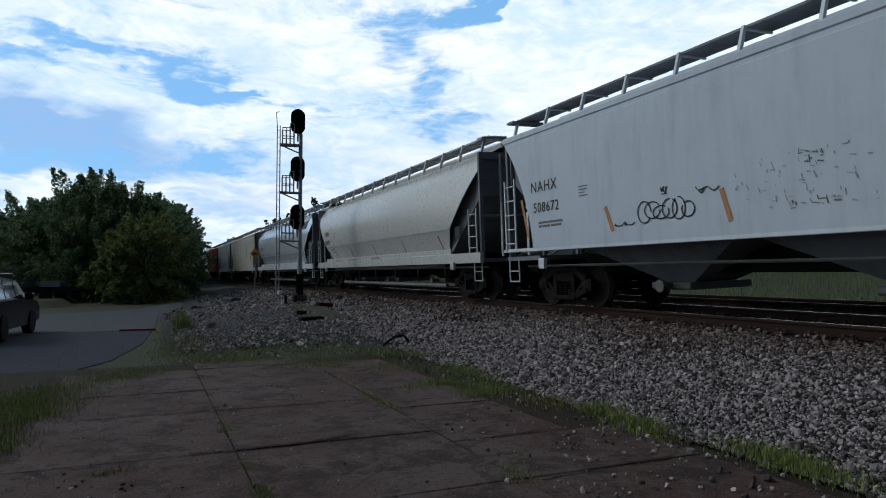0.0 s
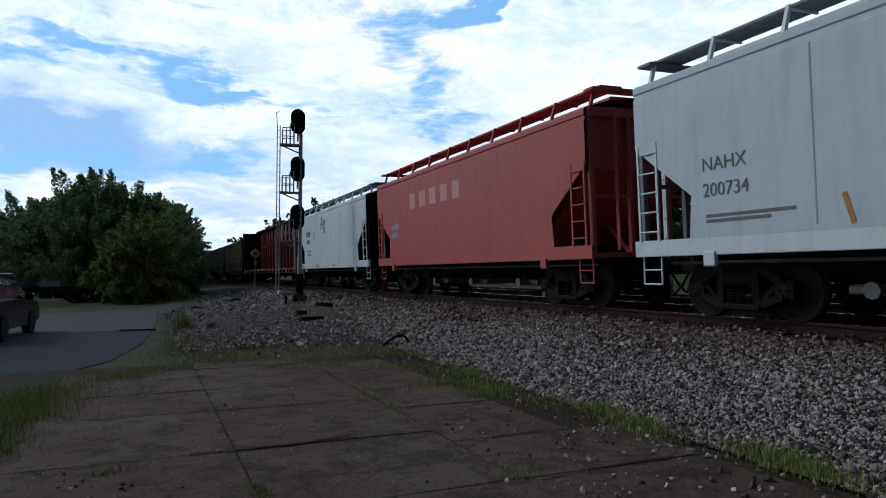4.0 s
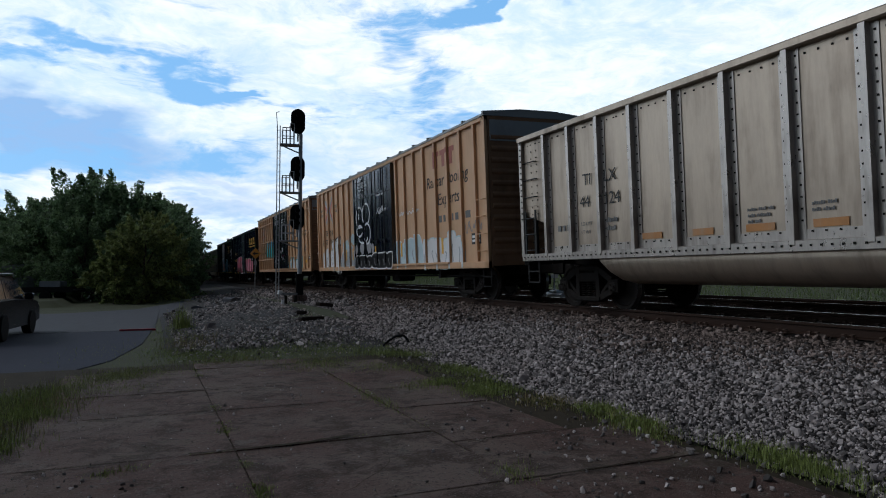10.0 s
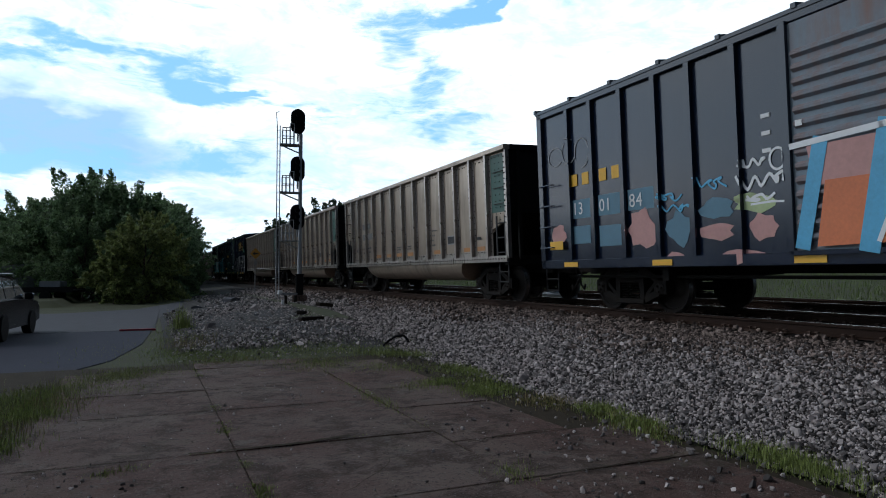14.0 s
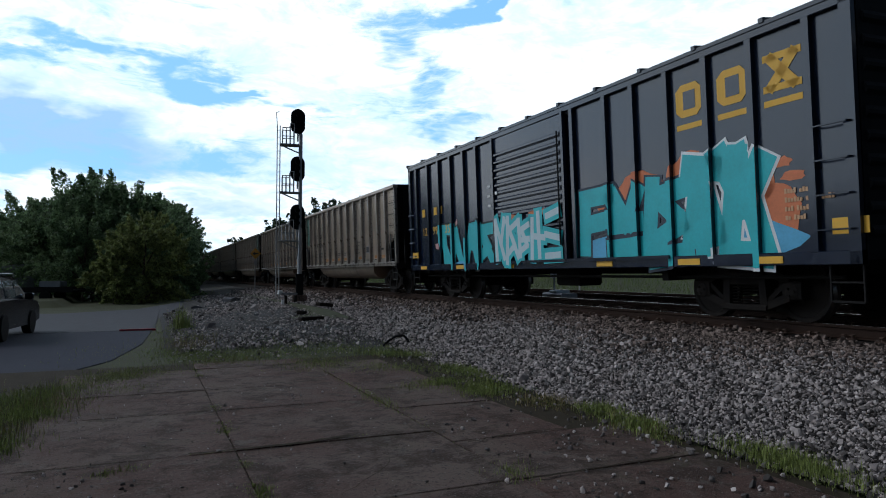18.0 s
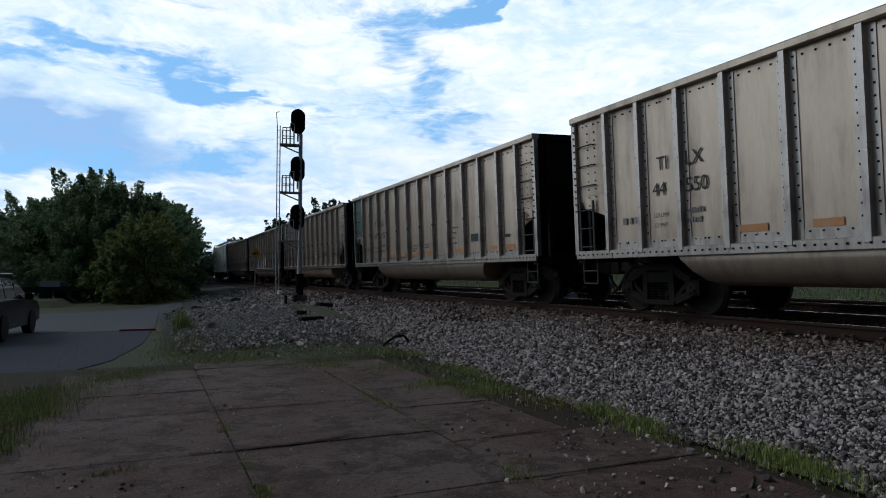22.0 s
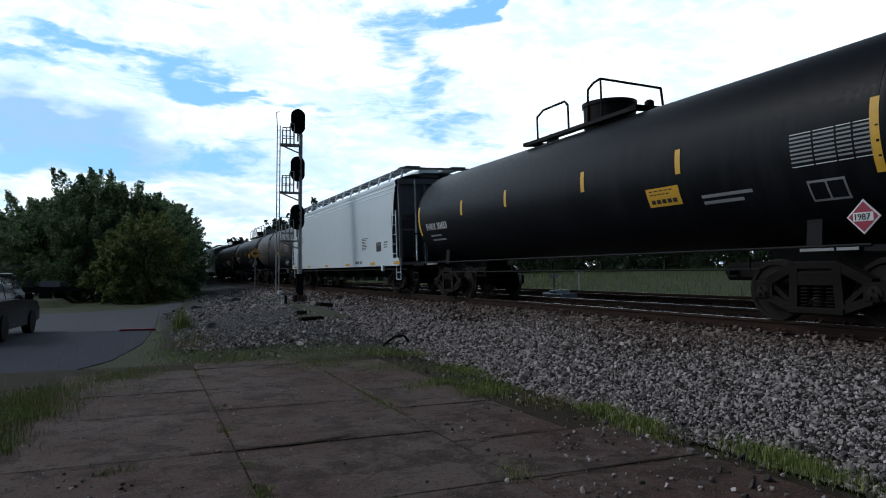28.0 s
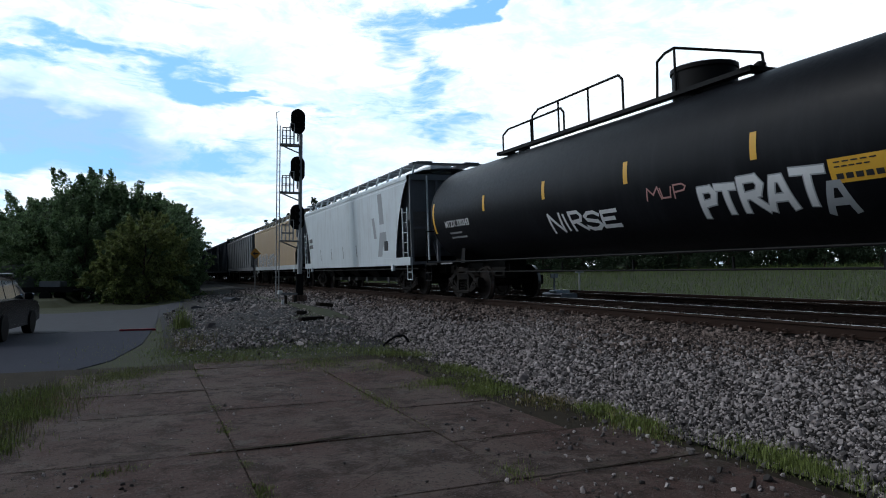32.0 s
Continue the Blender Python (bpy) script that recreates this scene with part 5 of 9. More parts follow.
def sheet(prof, ylim):
    """A skin over section points (x, z), running to +-ylim(z) at each."""
    b = Build()
    vs, fs = [], []
    for x, z in prof:
        l = ylim(z)
        vs += [(x, -l, z), (x, 0.0, z), (x, l, z)]
    for i in range(len(prof) - 1):
        fs += [(3 * i, 3 * i + 1, 3 * i + 4, 3 * i + 3), (3 * i + 1, 3 * i + 2, 3 * i + 5, 3 * i + 4)]
    b._add(vs, fs)
    return b


def clip(poly, a, b):
    """The part of a convex polygon of (y, z) pairs between y = a and y = b."""
    for lim, sg in ((a, 1), (b, -1)):
        out = []
        for i, p in enumerate(poly):
            q = poly[(i + 1) % len(poly)]
            fp, fq = sg * (p[0] - lim), sg * (q[0] - lim)
            if fp >= 0:
                out.append(p)
            if fp * fq < 0:
                t = fp / (fp - fq)
                out.append((p[0] + (q[0] - p[0]) * t, p[1] + (q[1] - p[1]) * t))
        poly = out
        if len(poly) < 3:
            return []
    return poly


def painted(polys, side, lift=0.006):
    """Thin coats of paint that follow the posts, panels and doors of a side: side is one plane, or (y0, y1, x) strips."""
    b = Build()
    for i, poly in enumerate(polys):
        up = lift + 0.0004 * (i % 9)
        if isinstance(side, float):
            b.plate(poly, side - up, 0.003)
            continue
        if callable(side):
            zs = [z for _, z in poly]
            k = max(1, int((max(zs) - min(zs)) / 0.08))
            for j in range(k):
                q = clip([(z, y) for y, z in poly], min(zs) + (max(zs) - min(zs)) * j / k, min(zs) + (max(zs) - min(zs)) * (j + 1) / k)
                if len(q) > 2:
                    b._add([(side(z) - up, y, z) for z, y in q], [tuple(range(len(q)))])
            continue
        for a, c, x in side:
            q = clip(poly, a, c)
            if len(q) > 2:
                b.plate(q, x - up, 0.003)
    return b


def stroke(pts, width):
    out = []
    for (y0, z0), (y1, z1) in zip(pts, pts[1:]):
        l = math.hypot(y1 - y0, z1 - z0) or 1e-6
        ex, ez = (y1 - y0) / l * width * 0.35, (z1 - z0) / l * width * 0.35
        ny, nz = -(z1 - z0) / l * width / 2, (y1 - y0) / l * width / 2
        out.append([(y0 + ny - ex, z0 + nz - ez), (y1 + ny + ex, z1 + nz + ez), (y1 - ny + ex, z1 - nz + ez), (y0 - ny - ex, z0 - nz - ez)])
    return out


def strips(L, raised, panel, post):
    """Relief of a side from -L to L: raised is a list of (y0, y1, x) or of post centres."""
    cut = sorted([r if isinstance(r, tuple) else (r - 0.055, r + 0.055, post) for r in raised])
    out, y = [], -L
    for a, b, x in cut:
        if a > y:
            out.append((y, a, panel))
        out.append((max(a, y), b, x))
        y = max(y, b)
    return out + [(y, L, panel)]


def strokes(rng, w, h):
    """An abstract chunky sign within a w by h box: a few straight strokes."""
    kinds = [[(0, 0), (0, 1)], [(0, 1), (1, 1)], [(1, 0), (1, 1)], [(0, 0), (1, 0)], [(0, 0.5), (1, 0.5)], [(0, 1), (1, 0)], [(0, 0), (0.5, 1), (1, 0)], [(0.5, 0), (0.5, 1)], [(0, 1), (0.5, 0.4), (1, 1)], [(1, 0.9), (0.2, 0.8), (0.8, 0.35), (0, 0.1)]]
    out = rng.sample(kinds, 3)
    return [[((a + rng.uniform(-0.1, 0.1)) * w, (b + rng.uniform(-0.08, 0.08)) * h) for a, b in k] for k in out]


def graffiti(car, y0, z0, w, h, n, fill, edge, seed, x=-1.6, thick=0.17, edge_w=0.045, label="", lift=0.008):
    """A band of painted abstract signs, reading towards -y, with an outline."""
    rng = random.Random(seed)
    step = w / n
    for i in range(n):
        outer, inner = [], []
        hh = h * rng.uniform(0.75, 1.0)
        ww = step * rng.uniform(0.7, 0.95)
        base = z0 + (h - hh) * rng.uniform(0, 0.8)
        for st in strokes(rng, ww, hh):
            pts = [(y0 - i * step - a, base + b) for a, b in st]
            outer += stroke(pts, thick + 2 * edge_w)
            inner += stroke(pts, thick)
        part("graffiti_outline", painted(outer, x, lift), edge, car)
        part("graffiti", painted(inner, x, lift + 0.0045), fill, car, label)


LETTER = {"S": [[(1, 0.82), (0.7, 1), (0.3, 1), (0.02, 0.8), (0.15, 0.58), (0.85, 0.42), (1, 0.2), (0.7, 0), (0.3, 0), (0, 0.16)]],
          "A": [[(0, 0), (0.33, 1), (0.67, 1), (1, 0)], [(0.2, 0.36), (0.8, 0.36)]],
          "E": [[(1, 1), (0.12, 1), (0.05, 0), (1, 0)], [(0.1, 0.5), (0.8, 0.52)]],
          "P": [[(0.1, 0), (0.1, 1), (0.75, 1), (1, 0.8), (0.85, 0.52), (0.12, 0.45)]],
          "H": [[(0.05, 1), (0.05, 0)], [(0.95, 1), (0.9, 0)], [(0.05, 0.5), (0.95, 0.5)]],
          "L": [[(0.2, 1), (0.05, 0.05), (1, 0.02)]],
          "D": [[(0.1, 0), (0.1, 1), (0.65, 1), (1, 0.6), (0.9, 0.2), (0.6, 0), (0.1, 0)]],
          "N": [[(0.05, 0), (0.1, 1), (0.9, 0.02), (1, 1)]], "I": [[(0.5, 0), (0.5, 0.8)]], "T": [[(0, 1), (1, 0.95)], [(0.5, 1), (0.5, 0)]], "M": [[(0, 0), (0.15, 1), (0.5, 0.4), (0.85, 1), (1, 0)]],
          "U": [[(0, 1), (0.1, 0.1), (0.8, 0.1), (1, 1)]],
          "R": [[(0.1, 0), (0.1, 1), (0.75, 1), (0.95, 0.78), (0.8, 0.52), (0.12, 0.45)], [(0.45, 0.45), (1, 0)]]}


def word(car, text, y0, z0, heights, widths, side, layers, seed):
    """Fat painted letters reading towards -y. layers: (stroke width, material, lift, lowest and highest part of the letter)."""
    rng = random.Random(seed)
    y = y0
    for ch, h, w in zip(text, heights, widths):
        lean, base = rng.uniform(-0.08, 0.08) * h, z0 + rng.uniform(-0.02, 0.04)
        for wide, mat, lift, lo, hi in layers:
            polys = []
            inset = layers[-1][0] / 2
            for st in LETTER[ch]:
                pts = [(y - inset - a * (w - 2 * inset) - lean * b, base + inset + b * (h - 2 * inset)) for a, b in st]
                polys += stroke(pts, wide)
                polys += [[(p[0] + wide / 2 * math.cos(k * 0.785), p[1] + wide / 2 * math.sin(k * 0.785)) for k in range(8)] for p in pts[1:-1]]
            if (lo, hi) != (0, 1):
                polys = [[(q, p) for p, q in clip([(b, a) for a, b in poly], base + lo * h, base + hi * h)] for poly in polys]
                polys = [p for p in polys if len(p) > 2]
            part("graffiti_letter", painted(polys, side, lift), mat, car)
        y -= w * 0.94


def bubbles(car, y0, z0, w, h, n, fill, edge, seed, side, line=0.04, slit=None):
    """Rounded swelling shapes side by side, outlined, each with a slit in its middle."""
    rng = random.Random(seed)
    step = w / n
    for i in range(n):
        cy, hh = y0 - step * (i + 0.5), h * rng.uniform(0.74, 1.0)
        cz, ry = z0 + hh / 2, step * rng.uniform(0.56, 0.68)
        wob = [rng.uniform(0.72, 1.12) for _ in range(6)]
        tilt = rng.uniform(-0.3, 0.3)

        def ring(grow):
            out = []
            for k in range(24):
                a = 2 * math.pi * k / 24
                f = wob[k // 4] * (1 - k % 4 / 4) + wob[(k // 4 + 1) % 6] * (k % 4 / 4)
                c, q = math.cos(a), math.sin(a)
                z = (hh / 2 * (0.5 + 0.5 * f) + grow) * math.copysign(abs(q) ** 0.6, q)
                out.append((cy + tilt * z + (ry * f + grow) * math.copysign(abs(c) ** 0.6, c), max(cz + z, z0 - grow)))
            return out
        lift = 0.003 + 0.0012 * (i % 2)
        part("graffiti_outline", painted([ring(line)], side, lift), edge, car)
        part("graffiti", painted([ring(0.0)], side, lift + 0.003), fill, car)
        sl = stroke([(cy + step * rng.uniform(-0.3, 0.1), cz - hh * 0.3), (cy + step * rng.uniform(-0.2, 0.2), cz), (cy + step * rng.uniform(-0.1, 0.3), cz + hh * rng.uniform(0.05, 0.2))], min(0.07, step * 0.08))
        part("graffiti_slit", painted(sl, side, lift + 0.006), slit or edge, car)


def loops(car, curves, width, material, side):
    """Thin spray lines along ellipses: (y, z, radius along y, radius along z, first and last angle)."""
    for cy, cz, ry, rz, a0, a1 in curves:
        pts = [(cy - ry * math.cos(radians(a0 + (a1 - a0) * k / 18)), cz + rz * math.sin(radians(a0 + (a1 - a0) * k / 18))) for k in range(19)]
        part("graffiti_line", painted(stroke(pts, width), side, 0.009), material, car)


def splashes(car, spots, material, side, lift=0.0025, name="spray_patch"):
    """Uneven patches of paint: (y, z, half width, half height)."""
    rng = random.Random(int(abs(spots[0][0]) * 100))
    for y, z, a, b in spots:
        f = [rng.uniform(0.7, 1.15) for _ in range(14)]
        part(name, painted([[(y + a * f[k] * math.cos(6.283 * k / 14), z + b * f[k] * math.sin(6.283 * k / 14)) for k in range(14)]], side, lift), material, car)


def fineprint(car, y, z, rows, h, material, x=-1.6, gap=0.75):
    """Small print that cannot be read: rows of letter-sized bars; each row a list of word lengths in letters."""
    b = Build()
    for i, row in enumerate(rows):
        yy, zz = y, z - i * h * (1 + gap)
        for wl in row:
            for k in range(wl):
                hh = h * (0.72, 1.0, 0.86)[(k * 7 + wl + i) % 3]
                b.box(x - 0.006, x, yy - h * 0.5, yy, zz, zz + hh)
                yy -= h * 0.68
            yy -= h * 0.6
    return tagged(part("small_print", b, material, car), kind="stuff")


def scrawl(car, y0, z0, w, h, material, seed, x=-1.6, width=0.035):
    """A quick spray tag: one wandering line of peaks and hooks, as handwriting runs, with a stroke beneath."""
    rng = random.Random(seed)
    n = max(5, int(w / max(0.12, h * 0.32)))
    key, a = [], 0.0
    for i in range(n):
        up = i % 2 == 0
        key.append((a, h * (rng.uniform(0.62, 1.0) if up else rng.uniform(0.0, 0.34))))
        if rng.random() < 0.4:
            key.append((a + w / n * rng.uniform(0.2, 0.6), h * rng.uniform(0.25, 0.75)))
            key.append((a - w / n * rng.uniform(0.0, 0.4), h * rng.uniform(0.35, 0.6)))
        a += w / n * rng.uniform(0.7, 1.3)
    pts = []
    for i in range(len(key) - 1):
        p0, p1, p2, p3 = key[max(0, i - 1)], key[i], key[i + 1], key[min(len(key) - 1, i + 2)]
        for k in range(4):
            t = k / 4
            q = [0.5 * (2 * p1[j] + (p2[j] - p0[j]) * t + (2 * p0[j] - 5 * p1[j] + 4 * p2[j] - p3[j]) * t * t + (3 * p1[j] - p0[j] - 3 * p2[j] + p3[j]) * t ** 3) for j in (0, 1)]
            pts.append((y0 - q[0], z0 + q[1]))
    part("graffiti_tag", painted(stroke(pts, width), x, 0.009), material, car, "scrawled spray tag")
    if seed % 2:
        part("graffiti_underline", painted(stroke([(y0 - w * 0.1, z0 - h * 0.16), (y0 - w * 0.6, z0 - h * 0.08), (y0 - w * 0.95, z0 - h * 0.2)], width * 0.8), x, 0.009), material, car)


GROUP = "cars of the freight train"


def freight(label, category="freight car"):
    return thing("freight_car", label, category, pose(0, 0, 0), GROUP)


CURVE = [(-1.36, 1.4), (-1.4, 1.52), (-1.59, 2.03), (-1.602, 2.06), (-1.618, 2.3), (-1.625, 2.55), (-1.615, 2.8), (-1.585, 3.05), (-1.53, 3.3), (-1.44, 3.56), (-1.3, 3.8), (-1.1, 4.0), (-0.85, 4.13), (-0.45, 4.22), (0, 4.24)]


def curve_x(z):
    return float(np.interp(z, [p[1] for p in CURVE], [p[0] for p in CURVE]))


def curve_strip(car, name, pts, width, material, lift=0.008, label=""):
    """A narrow strip laid on the rounded side along (y, z) points."""
    b = Build()
    fine = []
    for (y0, z0), (y1, z1) in zip(pts, pts[1:]):
        k = max(1, int(abs(z1 - z0) / 0.1))
        fine += [(y0 + (y1 - y0) * i / k, z0 + (z1 - z0) * i / k) for i in range(k)]
    fine.append(pts[-1])
    flat = abs(pts[-1][1] - pts[0][1]) < 0.05
    for (y0, z0), (y1, z1) in zip(fine, fine[1:]):
        dy, dz = (0, width / 2) if flat else (width / 2, 0)
        q = [(y0 - dy, z0 - dz), (y1 - dy, z1 - dz), (y1 + dy, z1 + dz), (y0 + dy, z0 + dz)]
        b._add([(curve_x(z) - lift, y, z) for y, z in q] + [(curve_x(z) + 0.004, y, z) for y, z in q], [(0, 1, 2, 3), (0, 4, 5, 1), (1, 5, 6, 2), (2, 6, 7, 3), (3, 7, 4, 0)])
    return part(name, b, material, car, label)


def flecks(car, y0, y1, z0, z1, n, material, seed, x=-1.6, size=0.1):
    """Scuffs and flecks of old paint."""
    rng = random.Random(seed)
    polys = []
    for _ in range(n):
        y, z, a, l = rng.uniform(min(y0, y1), max(y0, y1)), rng.uniform(z0, z1), rng.choice((0, 0.2, 1.2, 1.5)), size * rng.uniform(0.3, 1.4)
        polys += stroke([(y, z), (y + l * math.cos(a), z + l * math.sin(a))], rng.uniform(0.008, 0.022))
    return tagged(part("paint_flecks", painted(polys, x, 0.006), material, car), kind="stuff")


def hopper(label, length, skin, curved=False, dark_end=m_greyrib, trim=None, walk_mat=m_greyrib, grating=False, bays=3, end_cut="slope", eave=4.05, sill=(1.04, 1.32), cut=1.25):
    """Covered hopper: skin, slope ends, sill, bays with gates, roof walk, ladders."""
    c = freight(label, "hopper car")
    L = length / 2
    trim = trim or skin
    if curved:
        prof = CURVE
    else:
        prof = [(-1.58, 1.3), (-1.6, 1.32), (-1.6, eave - 0.22), (-1.575, eave - 0.2), (-1.575, eave - 0.13), (-1.6, eave - 0.11), (-1.6, eave - 0.02), (-1.57, eave + 0.02), (-1.0, eave + 0.2), (-0.45, eave + 0.27), (0, eave + 0.28)]
    full = prof + [(-x, z) for x, z in prof[-2::-1]]
    if end_cut == "arc":
        def ylim(z):
            if curved:
                return L - float(np.interp(z, [1.46, 2.05, 2.5, 2.9, 3.3, 3.6, 4.0], [2.4, 1.9, 1.35, 0.88, 0.45, 0.2, 0.1]))
            t = min(1.0, max(0.0, (z - 1.3) / 2.6))
            return L - 0.12 - cut * (1 - t ** 1.6) ** 0.8
        fine = []
        for (x0, z0), (x1, z1) in zip(full, full[1:]):
            k = max(1, int(abs(z1 - z0) / 0.15))
            fine += [(x0 + (x1 - x0) * i / k, z0 + (z1 - z0) * i / k) for i in range(k)]
        full = fine + [full[-1]]
    else:
        def ylim(z):
            if z > 2.95:
                return L - 0.1
            if z > 2.0:
                return L - 0.1 - 1.3 * (2.95 - z) / 0.95
            return L - 1.4 + 0.1 * (2.0 - z)
        fine = []
        for (x0, z0), (x1, z1) in zip(full, full[1:]):
            cuts = sorted({0.0, 1.0} | ({(q - z0) / (z1 - z0) for q in (2.0, 2.95) if min(z0, z1) < q < max(z0, z1)} if abs(z1 - z0) > 1e-6 else set()))
            fine += [(x0 + (x1 - x0) * i, z0 + (z1 - z0) * i) for i in cuts[:-1]]
        full = fine + [full[-1]]
    part("body", sheet(full, ylim), skin, c, smooth=curved)
    if curved:
        for s in (-1, 1):
            part("side_fascia", Build().box(s * 1.56 - 0.03, s * 1.56 + 0.03, -L + 1.9, L - 1.9, 1.1, 1.46, 0.01), trim, c)
        curve_strip(c, "weld_seam", [(-L + 1.0, 2.86), (L - 1.0, 2.86)], 0.016, skin, 0.006)
        curve_strip(c, "weld_seam", [(-L + 2.0, 2.05), (L - 2.0, 2.05)], 0.03, trim, 0.012)
        part("vent_pipe", Build().tube([(-1.42, -L + 2.8, 0.98), (-1.42, L - 2.8, 0.98)], 0.035, 8), m_gate, c, "bare metal pipe along the sill", True)
        part("discharge_pipe", Build().tube([(-1.1, -L + 3.3, 0.36), (-1.1, L - 3.3, 0.36)], 0.07, 10), m_gate, c, "thick bare metal discharge pipe", True)
        for i in range(6):
            y = -L + 3.4 + (2 * L - 6.8) * i / 5
            part("pipe_hanger", Build().bar((-1.12, y, 0.36), (-1.12, y, 1.1), 0.03, 0.03), m_gate, c)
    # inner hull with sloping ends; the dark_end colours have the ends' shade in them
    ht = 3.5 if curved else eave - 0.06
    hull = [(-L + 0.25, ht), (L - 0.25, ht), (L - 0.25, 2.9), (L - 2.3, 1.35), (-L + 2.3, 1.35), (-L + 0.25, 2.9)]
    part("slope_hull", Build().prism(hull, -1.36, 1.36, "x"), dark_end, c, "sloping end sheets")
    for s in (-1, 1):
        y0, y1 = sorted((s * L, s * (L - 1.5)))
        part("end_platform", Build().box(-1.5, 1.5, y0, y1, 1.06, 1.16), dark_end, c)
        part("side_sill", Build().box(s * 1.55 - 0.05, s * 1.55 + 0.05, -L, L, sill[0], sill[1], 0.01), trim, c)
    part("centre_sill", Build().box(-0.3, 0.3, -L, L, 0.72, 1.1), m_under, c)
    for s in (-1, 1):
        e = Build()
        for x in (-1.46, -0.5, 0.5, 1.46):
            e.bar((x, s * (L - 0.12), 1.1), (x, s * (L - 0.12), eave - 0.02), 0.09, 0.09)
        e.box(-1.5, 1.5, s * (L - 0.16), s * (L - 0.06), eave - 0.14, eave + 0.05)
        e.bar((-1.46, s * (L - 0.12), 2.3), (1.46, s * (L - 0.12), 2.3), 0.07, 0.07)
        e.bar((-0.5, s * (L - 0.14), 1.1), (-0.05, s * (L - 1.6), 1.9), 0.07, 0.07)
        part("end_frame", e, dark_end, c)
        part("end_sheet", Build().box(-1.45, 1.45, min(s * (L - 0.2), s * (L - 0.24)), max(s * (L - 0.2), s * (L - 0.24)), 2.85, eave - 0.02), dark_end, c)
        ladder(c, -1.6, s * (L - 0.16), s * (L - 0.62), 1.3, 2.5 if curved else 3.0, 4 if curved else 5, trim)
        ladder(c, -0.9, s * (L + 0.0), s * (L - 0.04), 1.2, eave, 8, trim)
        steps(c, s * (L - 0.1), 1.06, trim)
        part("jacking_pad", Build().box(-1.64, -1.56, s * (L - 1.75) - 0.11, s * (L - 1.75) + 0.11, 0.86, 1.1, 0.02), trim, c)
    inner = L - 2.6
    for i in range(bays):
        y = -inner + (2 * inner) * (i + 0.5) / bays
        w = inner / bays * 0.98
        b = Build()
        b._add([(-1.3, y - w, 1.36), (1.3, y - w, 1.36), (1.3, y + w, 1.36), (-1.3, y + w, 1.36), (-0.5, y - 0.35, 0.55), (0.5, y - 0.35, 0.55), (0.5, y + 0.35, 0.55), (-0.5, y + 0.35, 0.55)],
               [(0, 1, 5, 4), (1, 2, 6, 5), (2, 3, 7, 6), (3, 0, 4, 7), (4, 5, 6, 7), (0, 3, 2, 1)])
        # bays share the skin's paint; dark colours here stand for their shade
        part("hopper_bay", b, m_greyrib if sill[0] > 1.2 else m_under, c)
        g = Build().box(-0.75, 0.75, y - 0.5, y + 0.5, 0.42, 0.56, 0.03)
        g.bar((-1.0, y, 0.5), (-0.6, y, 0.5), 0.07, 0, 8).bar((-1.02, y, 0.5), (-0.98, y, 0.5), 0.12, 0, 8)
        part("discharge_gate", g, m_gate, c, "bare metal discharge gate")
    # roof walk on stanchions, hatch coaming
    rw = Build()
    if grating:
        for sx in (-1, 1):
            for x in (0.62, 0.8, 0.98, 1.15):
                rw.box(sx * x - 0.008, sx * x + 0.008, -L + 0.1, L - 0.1, eave + 0.46, eave + 0.51)
            for i in range(int((2 * L - 0.2) / 0.1)):
                y = -L + 0.12 + i * 0.1
                rw.bar((sx * 0.62, y, eave + 0.49), (sx * 1.15, y + 0.05, eave + 0.49), 0.014, 0.035)
    else:
        rw.box(-1.17, -0.62, -L + 0.1, L - 0.1, eave + 0.47, eave + 0.51)
        rw.box(0.62, 1.17, -L + 0.1, L - 0.1, eave + 0.47, eave + 0.51)
    rw.box(-1.4, 1.4, L - 0.35, L - 0.02, eave + 0.4, eave + 0.45).box(-1.4, 1.4, -L + 0.02, -L + 0.35, eave + 0.4, eave + 0.45)
    part("roof_walk", rw, m_walk_pale if grating else walk_mat, c, "open metal roof walk grating" if grating else "dark roof walk")
    k = int(length / 1.35)
    for i in range(k + 1):
        y = -L + 0.25 + (length - 0.5) * i / k
        part("stanchion", Build().bar((-1.34, y, eave + 0.02), (-1.19, y, eave + 0.5), 0.06, 0.06).bar((-1.17, y, eave + 0.46), (-0.6, y, eave + 0.46), 0.04, 0.04), trim, c)
    part("hatch_coaming", Build().box(-0.4, 0.4, -L + 0.8, L - 0.8, eave + 0.2, eave + 0.5, 0.05), skin, c)
    part("train_pipe", Build().bar((-1.15, -L + 0.4, 0.92), (-1.15, L - 0.4, 0.92), 0.03, 0, 6), m_gate, c)
    trucks(c, L - 1.75)
    couplers(c, L + 0.0)
    return c


GOND_POSTS = [-6.24, -5.29, -4.27, -3.26, -2.15, -1.04, 0.06, 1.16, 2.26, 3.33, 4.31, 5.29, 6.22]


